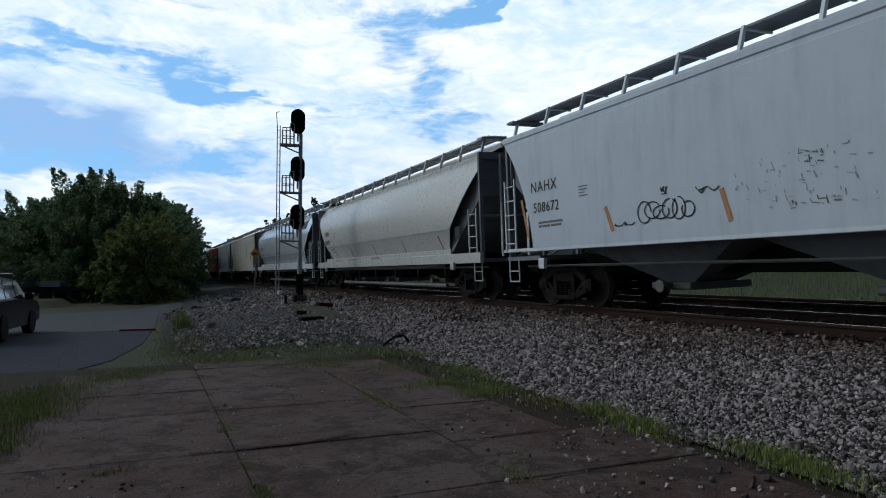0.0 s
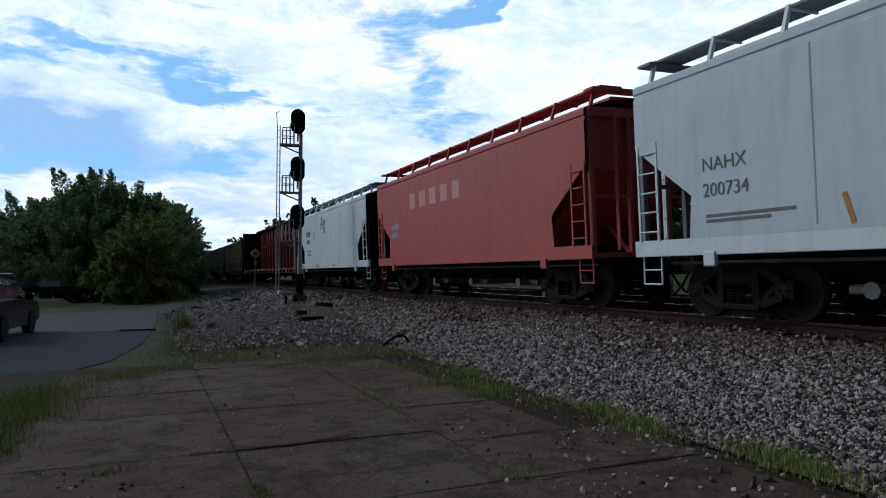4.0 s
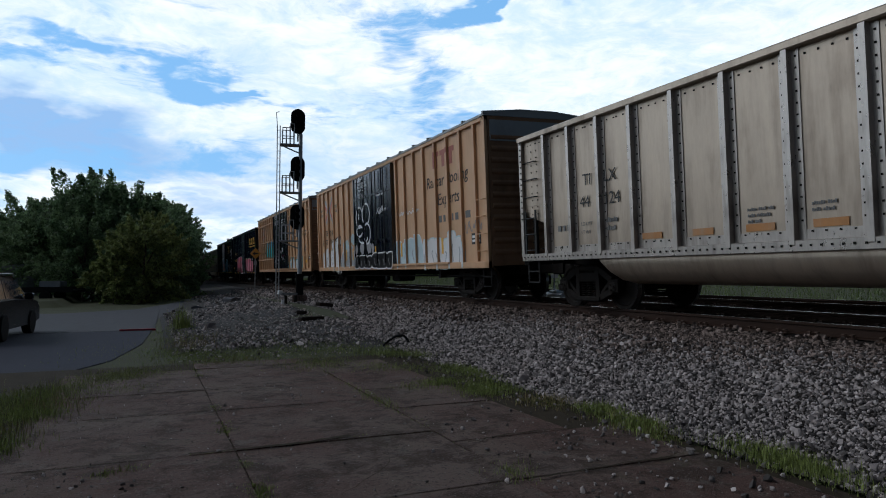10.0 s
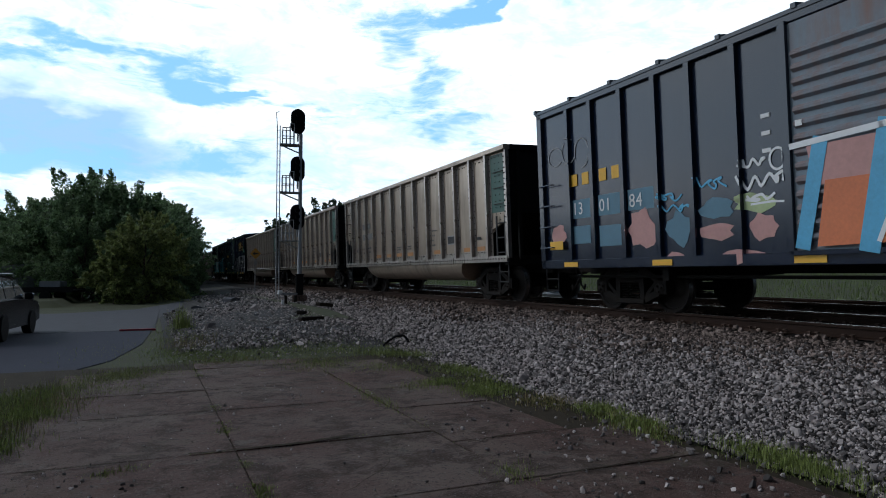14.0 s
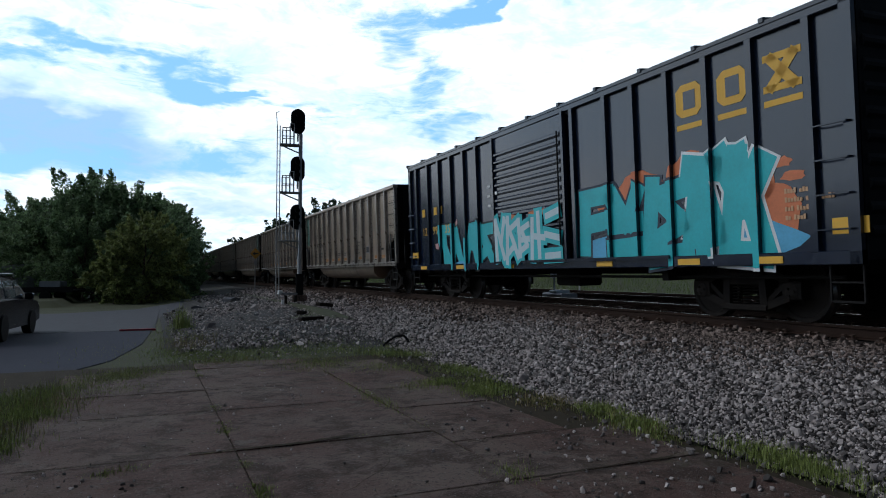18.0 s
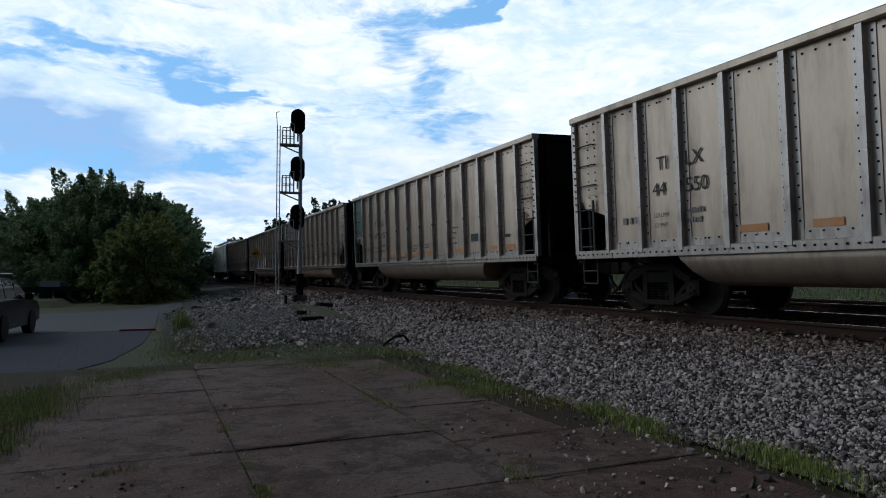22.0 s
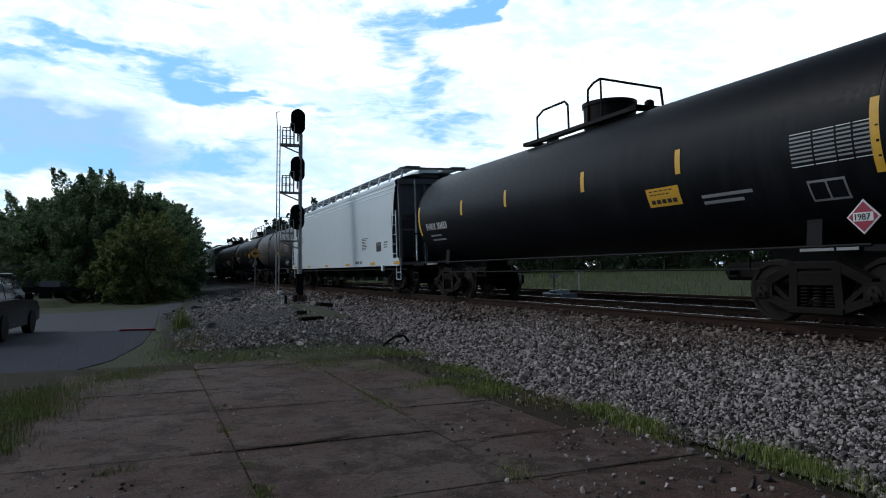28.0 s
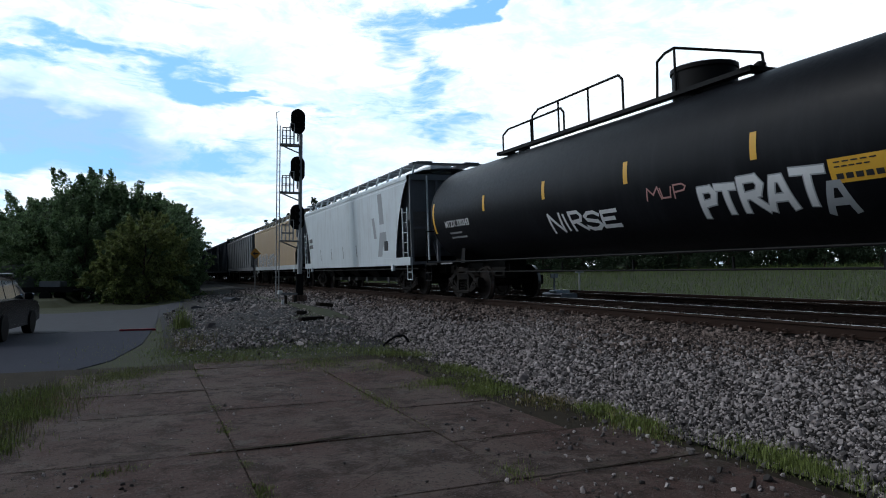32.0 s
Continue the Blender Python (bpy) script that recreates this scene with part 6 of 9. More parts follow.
def gondola(label, green_front, shift=0.0):
    """Aluminium coal gondola with a tub bottom."""
    c = freight(label, "gondola car")
    L, top, low = 7.25, 3.82, 1.14
    post_y = [y + shift for y in GOND_POSTS]
    for s in (-1, 1):
        x = 1.5 * s
        side = Build()
        z0, ya, yb = 1.84, post_y[0] - 0.04, post_y[-1] + 0.04
        side.prism([(ya, low), (yb, low), (yb, z0), (L, z0 + 0.28), (L, top), (-L, top), (-L, z0 + 0.28), (ya, z0)], min(x, x - 0.05 * s), max(x, x - 0.05 * s), "x")
        part("side_panel", side, m_alu, c, "weathered tan-grey aluminium side")
    for s in (-1, 1):
        part("top_chord", Build().box(s * 1.53 - 0.09, s * 1.53 + 0.09, -L - 0.05, L + 0.05, top - 0.02, top + 0.11, 0.02), m_alu, c)
        part("top_end_chord", Build().box(-1.44, 1.44, s * (L - 0.025) - 0.075, s * (L - 0.025) + 0.075, top - 0.02, top + 0.11), m_end_black, c)
    part("side_sill", Build().box(-1.6, -1.48, -L, L, low - 0.1, low + 0.06, 0.01).box(1.48, 1.6, -L, L, low - 0.1, low + 0.06, 0.01), m_alu_post, c)
    for s in (-1, 1):
        for y in post_y:
            part("side_post", ME_POST, m_alu_post, c, at=pose(0, y, 0, 0, 0, 0 if s < 0 else 180))
        for x in (-1.58, 1.48):
            part("corner_post", Build().box(x, x + 0.1, s * L - 0.06, s * L + 0.06, low, top), m_alu_post, c)
    rv = Build()
    for i in range(96):
        y = -L + 0.1 + (2 * L - 0.2) * i / 95
        rv.box(-1.615, -1.6, y - 0.014, y + 0.014, low - 0.03, low)
    for y in [-L + 0.03, L - 0.03]:
        for i in range(14):
            rv.box(-1.6, -1.58, y - 0.016, y + 0.016, 2.0 + i * 0.135, 2.03 + i * 0.135)
    for y in post_y + [L - 0.5, -L + 0.5]:
        for k in (-0.45, -0.25, 0.25, 0.45):
            rv.box(-1.515, -1.5, y + k - 0.013, y + k + 0.013, top - 0.13, top - 0.105)
            rv.box(-1.522, -1.5, y + k - 0.013, y + k + 0.013, 1.3, 1.325)
        for k in range(15):
            rv.box(-1.527, -1.515, y - 0.125, y - 0.1, 1.45 + k * 0.16, 1.475 + k * 0.16)
            rv.box(-1.527, -1.515, y + 0.1, y + 0.125, 1.45 + k * 0.16, 1.475 + k * 0.16)
    tagged(part("rivets", rv, m_under, c), kind="stuff")
    part("kick_plate", Build().box(-1.51, -1.5, post_y[0], post_y[-1], low + 0.06, 1.34), m_alu_post, c, "pale riveted strip along the floor")
    for s in (-1, 1):
        inset = L - 0.04
        part("end_wall", Build().box(-1.47, 1.47, min(s * inset, s * (inset - 0.05)), max(s * inset, s * (inset - 0.05)), 2.25, top), m_end_black, c, "end wall near-black with coal and painted-in shade")
        part("end_slope", Build().bar((0, s * (L - 0.1), 2.3), (0, s * (L - 1.9), 1.15), 2.9, 0.05), m_end_black, c)
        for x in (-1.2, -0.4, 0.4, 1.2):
            part("end_rib", Build().bar((x, s * (L + 0.01), 1.1), (x, s * (L + 0.01), top), 0.08, 0.08), m_end_black, c)
        part("end_sill", Build().box(-1.55, 1.55, min(s * L, s * (L - 0.2)), max(s * L, s * (L - 0.2)), 0.96, 1.14), m_under, c)
        y0, y1 = sorted((s * (L - 0.1), post_y[0] - 0.06 if s < 0 else post_y[-1] + 0.06))
        part("end_panel", Build().box(-1.512, -1.5, y0, y1, 2.3, top - 0.06), m_green_panel if (s < 0) == green_front else m_alu, c, "dull green end panel" if (s < 0) == green_front else "")
        for z in (2.5, 2.9, 3.3):
            part("grab_iron", Build().tube([(-1.5, s * (L - 0.12), z), (-1.58, s * (L - 0.12), z), (-1.58, s * (L - 0.6), z), (-1.5, s * (L - 0.6), z)], 0.014, 5), m_dkladder, c)
        ladder(c, -1.55, s * (L - 0.12), s * (L - 0.55), 1.1, 2.2, 3, m_dkladder)
        steps(c, s * (L - 0.1), 1.05, m_dkladder)
    tub = [(-1.48, 1.1), (-1.5, 0.98), (-1.42, 0.78), (-1.25, 0.62), (-0.95, 0.53), (0, 0.5)]
    tub = tub + [(-x, z) for x, z in tub[-2::-1]]
    b = Build()
    k = len(tub)
    vs = [(x, -4.0 - 0.55 * (z - 0.5) / 0.6, z) for x, z in tub] + [(x, 4.0 + 0.55 * (z - 0.5) / 0.6, z) for x, z in tub]
    b._add(vs, [tuple(range(k)), tuple(range(2 * k - 1, k - 1, -1))] + [(i, i + 1, i + 1 + k, i + k) for i in range(k - 1)] + [(k - 1, 0, k, 2 * k - 1)])
    part("tub", b, m_alu, c, "rounded tub bottom", smooth=True)
    part("floor", Build().box(-1.45, 1.45, -L + 0.6, L - 0.6, 1.14, 1.2), m_end_black, c)
    part("centre_sill", Build().box(-0.3, 0.3, -L, L, 0.72, 1.1), m_under, c)
    for y, w in ((2.92, 0.5), (1.74, 0.44), (0.64, 0.5), (-0.46, 0.5), (-2.76, 0.55), (-4.95, 0.58), (-5.72, 0.44)):
        part("reflector_strip", Build().box(-1.518, -1.51, y + shift - w / 2, y + shift + w / 2, 1.36, 1.47), m_orange_refl, c, "faded orange reflector strip")
    decal(c, "placard_panel", -3.55 + shift, -4.03 + shift, 1.6, 1.86, m_stencil_dim, -1.5, "black sign panel with a pale border")
    decal(c, "placard_face", -3.58 + shift, -3.78 + shift, 1.63, 1.83, m_ink, -1.508), decal(c, "placard_face", -3.8 + shift, -4.0 + shift, 1.63, 1.83, m_ink, -1.508)
    fineprint(c, 0.85 + shift, 1.66, [[5, 4, 3], [4, 7], [3, 3]], 0.05, m_ink_grey, -1.515), fineprint(c, -0.2 + shift, 1.66, [[6, 4], [4, 5]], 0.05, m_ink_grey, -1.515)
    fineprint(c, -2.4 + shift, 2.06, [[3, 1, 2, 2], [3, 3], [2, 1], [2, 4]], 0.05, m_ink_grey, -1.515, 2.0), decal(c, "id_plate", -5.5 + shift, -5.74 + shift, 1.66, 1.73, m_dkladder, -1.515)
    trucks(c, L - 1.75)
    couplers(c, L)
    return c


ME_POST = Build().box(-1.61, -1.5, -0.045, 0.045, 1.12, 3.84, 0.012).box(-1.515, -1.5, -0.16, 0.16, 1.14, 3.8).mesh("side_post")


GOND = strips(7.25, GOND_POSTS, -1.516, -1.61)
GOND_LATE = strips(7.25, [y + 0.3 for y in GOND_POSTS], -1.516, -1.61)


def gondola_marks(c, number):
    a, b = number
    if a:
        d = -0.28 if number == ("44", "145") else 0.0
        letters(c, "TI", 4.9 + d, 2.53, 0.335, m_ink, -1.515)
        letters(c, "LX", 4.23 + d, 2.53, 0.335, m_ink, -1.515)
        letters(c, a, 5.02 + d, 2.09, 0.335, m_ink, -1.515)
        letters(c, b, 4.24 + d, 2.09, 0.335, m_ink, -1.515)
    else:
        bars(c, 4.9, 2.53, [[0.3], [0.32]], 0.23, m_ink_grey, -1.515, 0.8)
        bars(c, 4.23, 2.53, [[0.36], [0.55]], 0.23, m_ink_grey, -1.515, 0.8)
    if number == ("44", "145"):
        letters(c, "LD LMT", 4.72, 1.72, 0.12, m_ink_grey, -1.515), letters(c, "LT WT", 4.72, 1.54, 0.12, m_ink_grey, -1.515)
        letters(c, "243600", 3.92, 1.76, 0.14, m_ink_grey, -1.515), letters(c, "42400", 3.87, 1.56, 0.14, m_ink_grey, -1.515)
    elif number == ("44", "170"):
        letters(c, "LD LMT", 5.0, 1.72, 0.12, m_ink_grey, -1.515), letters(c, "LT WT", 5.0, 1.54, 0.12, m_ink_grey, -1.515)
        letters(c, "243500", 4.2, 1.76, 0.14, m_ink_grey, -1.515), letters(c, "42500", 4.15, 1.56, 0.14, m_ink_grey, -1.515)
    else:
        letters(c, "LD LMT", 5.0, 1.72, 0.11, m_ink_grey, -1.515), letters(c, "LT WT", 5.0, 1.55, 0.11, m_ink_grey, -1.515)
        fineprint(c, 4.2, 1.74, [[6], [5]], 0.09, m_ink_grey, -1.515)
    bars(c, 5.85, 1.65, [[0.12, 0.06, 0.12]], 0.12, m_ink_grey, -1.515)


def boxcar(label, length, low, top, paint, end_paint, posts, door, door_mat, split=False, ribs=0, roof=m_roof):
    """Boxcar with outside posts. door: (y0, y1); ribs: horizontal corrugations between posts."""
    c = freight(label, "boxcar")
    L = length / 2
    part("body", Build().box(-1.52, 1.52, -L, L, low + 0.1, top), paint, c)
    for x in (-1.6, 1.5):
        part("side_sill", Build().box(x, x + 0.1, -L, L, low, low + 0.18, 0.01), paint, c)
        part("top_chord", Build().box(x, x + 0.1, -L, L, top - 0.12, top, 0.01), paint, c)
    part("roof", Build().prism([(-1.62, top - 0.01), (1.62, top - 0.01), (1.62, top + 0.05), (0.5, top + 0.16), (-0.5, top + 0.16), (-1.62, top + 0.05)], -L - 0.03, L + 0.03), roof, c)
    k = int(length / 1.25)
    for i in range(k + 1):
        y = -L + length * i / k
        part("roof_seam", Build().prism([(-1.64, top + 0.03), (-0.5, top + 0.16), (0.5, top + 0.16), (1.64, top + 0.03), (1.64, top + 0.1), (0.5, top + 0.2), (-0.5, top + 0.2), (-1.64, top + 0.1)], y - 0.04, y + 0.04), roof, c)
    post = Build().box(-1.6, -1.51, -0.055, 0.055, low + 0.15, top - 0.1, 0.012).mesh("side_post")
    for y in posts:
        for s in (0, 180):
            part("side_post", post, paint, c, at=pose(0, y if not s else y, 0, 0, 0, 0) if not s else pose(0, y, 0, 0, 0, 180))
    for s in (-1, 1):
        for x in (-1.6, 1.48):
            part("corner_post", Build().box(x, x + 0.12, s * L - (0.16 if s > 0 else 0), s * L + (0 if s > 0 else 0.16), low, top, 0.01), paint, c)
        e = Build()
        z = low + 0.3
        while z < top - 0.4:
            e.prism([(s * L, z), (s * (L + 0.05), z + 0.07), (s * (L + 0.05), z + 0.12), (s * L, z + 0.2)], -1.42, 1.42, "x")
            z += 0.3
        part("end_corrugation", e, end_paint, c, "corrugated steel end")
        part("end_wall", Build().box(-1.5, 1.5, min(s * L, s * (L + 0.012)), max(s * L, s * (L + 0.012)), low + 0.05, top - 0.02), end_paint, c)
        for i in range(4):
            z = low + 0.45 + i * 0.45
            g = Build().tube([(-1.58, s * (L - 0.05), z), (-1.66, s * (L - 0.08), z), (-1.66, s * (L - 0.55), z), (-1.58, s * (L - 0.58), z)], 0.014, 5)
            part("grab_iron", g, paint, c)
        steps(c, s * (L - 0.05), low + 0.02, m_black)
    d0, d1 = door
    if split:
        mid = (d0 + d1) / 2
        for a, b in ((d0, mid - 0.03), (mid + 0.03, d1)):
            dl = Build().box(-1.62, -1.5, a, b, low + 0.22, top - 0.14, 0.02)
            door_part = part("plug_door", dl, door_mat, c, "black plug door")
            fr = Build()
            for f in (0.25, 0.5, 0.75):
                z = low + 0.22 + (top - low - 0.36) * f
                fr.box(-1.65, -1.62, a + 0.05, b - 0.05, z - 0.04, z + 0.04)
            fr.box(-1.65, -1.62, a, a + 0.07, low + 0.22, top - 0.14).box(-1.65, -1.62, b - 0.07, b, low + 0.22, top - 0.14)
            fr.box(-1.65, -1.62, (a + b) / 2 - 0.03, (a + b) / 2 + 0.03, low + 0.22, top - 0.14)
            part("door_frame", fr, door_mat, door_part)
            for t in (0.3, 0.7):
                yy = a + (b - a) * t
                part("lock_rod", Build().bar((-1.69, yy, low + 0.25), (-1.69, yy, top - 0.2), 0.022, 0, 6).box(-1.72, -1.64, yy - 0.08, yy + 0.08, low + 1.0, low + 1.12), m_black, door_part)
    else:
        dl = Build().box(-1.6, -1.5, d0, d1, low + 0.2, top - 0.14)
        door_part = part("sliding_door", dl, door_mat, c, "ribbed sliding door")
        z, rib = low + 0.32, Build().prism([(-1.6, 0), (-1.65, 0.04), (-1.65, 0.08), (-1.6, 0.12)], d0 + 0.06, d1 - 0.06).mesh("door_rib")
        while z < top - 0.5:
            part("door_rib", rib, door_mat, door_part, at=pose(0, 0, z))
            z += 0.19
        for yy in (d0 - 0.08, d1):
            part("door_jamb", Build().box(-1.66, -1.58, yy, yy + 0.08, low + 0.15, top - 0.1), paint, door_part)
        part("lock_bar", Build().bar((-1.68, d0 + 0.1, low + 0.5), (-1.68, d0 + 0.1, top - 0.5), 0.02, 0, 6), m_black, door_part)
    part("door_track", Build().box(-1.66, -1.58, d0 - (d1 - d0), d1 + 0.1, low + 0.14, low + 0.2), paint, c)
    if ribs:
        ed = [-L] + [p for p in posts] + [L]
        for a, b in zip(ed, ed[1:]):
            if b <= d0 + 0.01 or a >= d1 - 0.01:
                for i in range(ribs):
                    z = low + 0.3 + (top - low - 0.5) * (i + 0.5) / ribs
                    part("side_rib", Build().prism([(-1.52, z - 0.07), (-1.56, z - 0.03), (-1.56, z + 0.03), (-1.52, z + 0.07)], a + 0.12, b - 0.12), paint, c)
    part("centre_sill", Build().box(-0.3, 0.3, -L, L, 0.7, low + 0.12), m_under, c)
    ub = Build().box(-1.4, 1.4, -L + 3.6, -L + 3.75, 0.62, low + 0.1).box(-1.4, 1.4, L - 3.75, L - 3.6, 0.62, low + 0.1).bar((-1.2, -L + 0.5, 0.68), (-1.2, L - 0.5, 0.68), 0.03, 0, 6).box(-0.9, -0.3, -0.8, 0.1, 0.45, 0.85, 0.05)
    part("underframe", ub, m_under, c)
    trucks(c, L - 2.3)
    couplers(c, L + 0.25)
    face = -1.565 if ribs else -1.52
    RELIEF[c] = strips(L, list(posts) + [(d0, d1, -1.655 if split else -1.652), (-L, -L + 0.16, -1.6), (L - 0.16, L, -1.6)], face, -1.6)
    return c


RELIEF = {}


def tank(label, length, paint, stripes, rail, hoops, dome, grey=False):
    """Tank car: shell with dished heads, top platform, saddles. stripes: places of the side reflectors;
    rail: the platform's two ends; hoops: (end, end, height) of each railing; dome: place and radius of the manway."""
    c = freight(label, "tank car")
    L, R, zc = length / 2, 1.47, 2.56
    prof = [(0.02, -L)] + [(R * math.sin(a), -L + 0.62 * (1 - math.cos(a))) for a in [math.pi / 2 * i / 10 for i in range(1, 11)]]
    prof = prof + [(r, -t) for r, t in prof[::-1]]
    part("shell", Build().lathe(prof, 48, (0, 0, zc)), paint, c, smooth=True)
    for y in (-L + 0.66, L - 0.66):
        part("weld_band", Build().lathe([(R - 0.01, y - 0.03), (R + 0.005, y - 0.02), (R + 0.005, y + 0.02), (R - 0.01, y + 0.03)], 48, (0, 0, zc)), paint, c, smooth=True)
    for s in (-1, 1):
        y0, y1 = sorted((s * (L - 3.2), s * (L + 0.1)))
        part("stub_sill", Build().box(-0.35, 0.35, y0, y1, 0.72, 1.2), m_under, c)
        part("saddle", Build().prism([(-1.05, 1.05), (1.05, 1.05), (1.0, 1.55), (0.6, 1.3), (-0.6, 1.3), (-1.0, 1.55)], s * (L - 1.9) - 0.12, s * (L - 1.9) + 0.12), m_black, c)
        part("end_platform", Build().box(-1.45, 1.45, min(s * (L - 0.9), s * (L + 0.05)), max(s * (L - 0.9), s * (L + 0.05)), 1.02, 1.1), m_black, c)
        part("end_rail", Build().tube([(-1.4, s * (L + 0.02), 1.05), (-1.4, s * (L + 0.02), 2.1), (1.4, s * (L + 0.02), 2.1), (1.4, s * (L + 0.02), 1.05)], 0.02, 6), m_black, c)
        steps(c, s * (L - 0.1), 1.04, m_black)
        part("brake_gear", Build().box(-0.7, -0.2, s * (L - 3.4) - 0.4, s * (L - 3.4) + 0.4, 0.6, 0.9, 0.06).bar((-0.9, s * (L - 3.6), 0.75), (0.9, s * (L - 3.6), 0.75), 0.05, 0, 8), m_under, c)
        bars(c, s * (L - 1.2) + (0.0 if s > 0 else 0.6), 1.04, [[0.5, 0.3]], 0.05, m_stencil_dim, -1.452)
    part("side_rail", Build().tube([(-1.45, -L + 0.8, 1.1), (-1.45, L - 0.8, 1.1)], 0.022, 6), m_black, c)
    part("brake_pipe", Build().tube([(-1.3, -L + 2.6, 0.8), (-1.3, L - 2.6, 0.8)], 0.018, 6), m_black, c)
    for i in range(7):
        y = -L + 2.8 + (2 * L - 5.6) * i / 6
        part("hanger", Build().bar((-1.3, y, 0.78), (-1.3, y, 1.0), 0.03, 0.03), m_black, c)
    top = zc + R
    dome_y, dr = dome
    part("manway", Build().lathe([(dr, top - 0.2), (dr, top + 0.42), (dr + 0.03, top + 0.42), (dr + 0.03, top + 0.5), (0.1, top + 0.55)], 24, (0, dome_y, 0), "z"), m_black if not grey else paint, c, smooth=True)
    y0, y1 = rail
    part("valve", Build().lathe([(0.16, top - 0.05), (0.16, top + 0.2), (0.06, top + 0.26)], 14, (0, y1 - 0.35, 0), "z"), m_black, c)
    part("valve", Build().lathe([(0.1, top - 0.05), (0.1, top + 0.3), (0.05, top + 0.34)], 12, (0.2, dome_y - dr - 0.5, 0), "z"), m_black, c)
    part("top_platform", Build().box(-0.68, -0.5, y0, y1, top - 0.04, top + 0.04).box(0.5, 0.68, y0, y1, top - 0.04, top + 0.04).box(-0.68, 0.68, y0, y0 + 0.2, top - 0.03, top + 0.05).box(-0.68, 0.68, y1 - 0.2, y1, top - 0.03, top + 0.05), m_black, c)
    for a, b, h in hoops:
        if h > 0.8:
            part("safety_railing", Build().tube([(-0.6, b, top - 0.02), (-0.6, b - 0.04, top + h - 0.1), (-0.6, b - 0.25, top + h), (-0.6, b - 0.5, top + h + 0.03), (0.6, a, top + h - 0.22), (0.62, a - 0.06, top - 0.02)], 0.026, 6), m_black, c)
            part("railing_post", Build().bar((-0.6, b - 0.5, top - 0.02), (-0.6, b - 0.5, top + h + 0.03), 0.024, 0, 6), m_black, c)
            continue
        part("safety_railing", Build().tube([(-0.6, a, top - 0.02), (-0.6, a, top + h - 0.12), (-0.6, a + 0.12, top + h), (-0.6, b - 0.3, top + h), (-0.6, b, top + h - 0.12), (-0.6, b, top - 0.02)], 0.026, 6), m_black, c)
        k = max(1, round((b - a) / 1.35))
        for i in range(1, k):
            part("railing_post", Build().bar((-0.6, a + (b - a) * i / k, top - 0.02), (-0.6, a + (b - a) * i / k, top + h), 0.024, 0, 6), m_black, c)
    if grey:
        ly = y1 - 1.85
        lad = Build()
        for y in (ly - 0.22, ly + 0.22):
            lad.tube([(-1.5, y, 0.6), (-1.58, y, zc - 0.7), (-1.6, y, zc), (-1.45, y, zc + 0.75), (-1.1, y, zc + 1.2), (-0.62, y, top + 0.05)], 0.02, 5)
        for k in range(11):
            a = -0.95 + k * 0.2
            rr = R + 0.12
            lad.bar((-rr * math.cos(a), ly - 0.22, zc + rr * math.sin(a)), (-rr * math.cos(a), ly + 0.22, zc + rr * math.sin(a)), 0.014, 0, 5)
        part("ladder", lad, m_black, c)
    for i, y in enumerate(stripes):
        b = Build()
        a0, a1 = (-0.4, 0.24) if i in (0, len(stripes) - 1) else (-0.1, 0.18)
        k = 6
        for j in range(k):
            p, q = a0 + (a1 - a0) * j / k, a0 + (a1 - a0) * (j + 1) / k
            rr = R + 0.006
            b._add([(-rr * math.cos(p), y - 0.06, zc + rr * math.sin(p)), (-rr * math.cos(p), y + 0.06, zc + rr * math.sin(p)), (-rr * math.cos(q), y + 0.06, zc + rr * math.sin(q)), (-rr * math.cos(q), y - 0.06, zc + rr * math.sin(q))], [(0, 1, 2, 3)])
        part("reflector_strip", b, m_yellow if not grey else m_orange_refl, c, "yellow reflector strip")
    trucks(c, L - 1.9)
    couplers(c, L + 0.15)
    return c


TANK_X = lambda z, R=1.47, zc=2.56: -math.sqrt(max(0.01, R * R - (z - zc) ** 2)) - 0.004


def tank_text(c, body, y, z, size, material):
    """Letters laid on the shell, tilted to its slope."""
    a = math.asin((z + size * 0.35 - 2.56) / 1.47)
    me = text_mesh(body, size, bold=0.004)
    return part("lettering", me, material, c, at=Matrix.Translation((-1.482 * math.cos(a), y, 2.56 + 1.482 * math.sin(a))) @ Matrix.Rotation(a, 4, "Y") @ Matrix.Translation((0, 0, -size * 0.35)) @ SIDE)


def tank_plate(c, name, y0, y1, z0, z1, material, off=0.006, label=""):
    b = Build()
    k = 5
    R = 1.47 + off
    angles = [math.asin(max(-0.99, min(0.99, (z0 + (z1 - z0) * i / k - 2.56) / 1.47))) for i in range(k + 1)]
    for p, q in zip(angles, angles[1:]):
        b._add([(-R * math.cos(p), y0, 2.56 + R * math.sin(p)), (-R * math.cos(p), y1, 2.56 + R * math.sin(p)), (-R * math.cos(q), y1, 2.56 + R * math.sin(q)), (-R * math.cos(q), y0, 2.56 + R * math.sin(q))], [(0, 1, 2, 3)])
    return part(name, b, material, c, label)


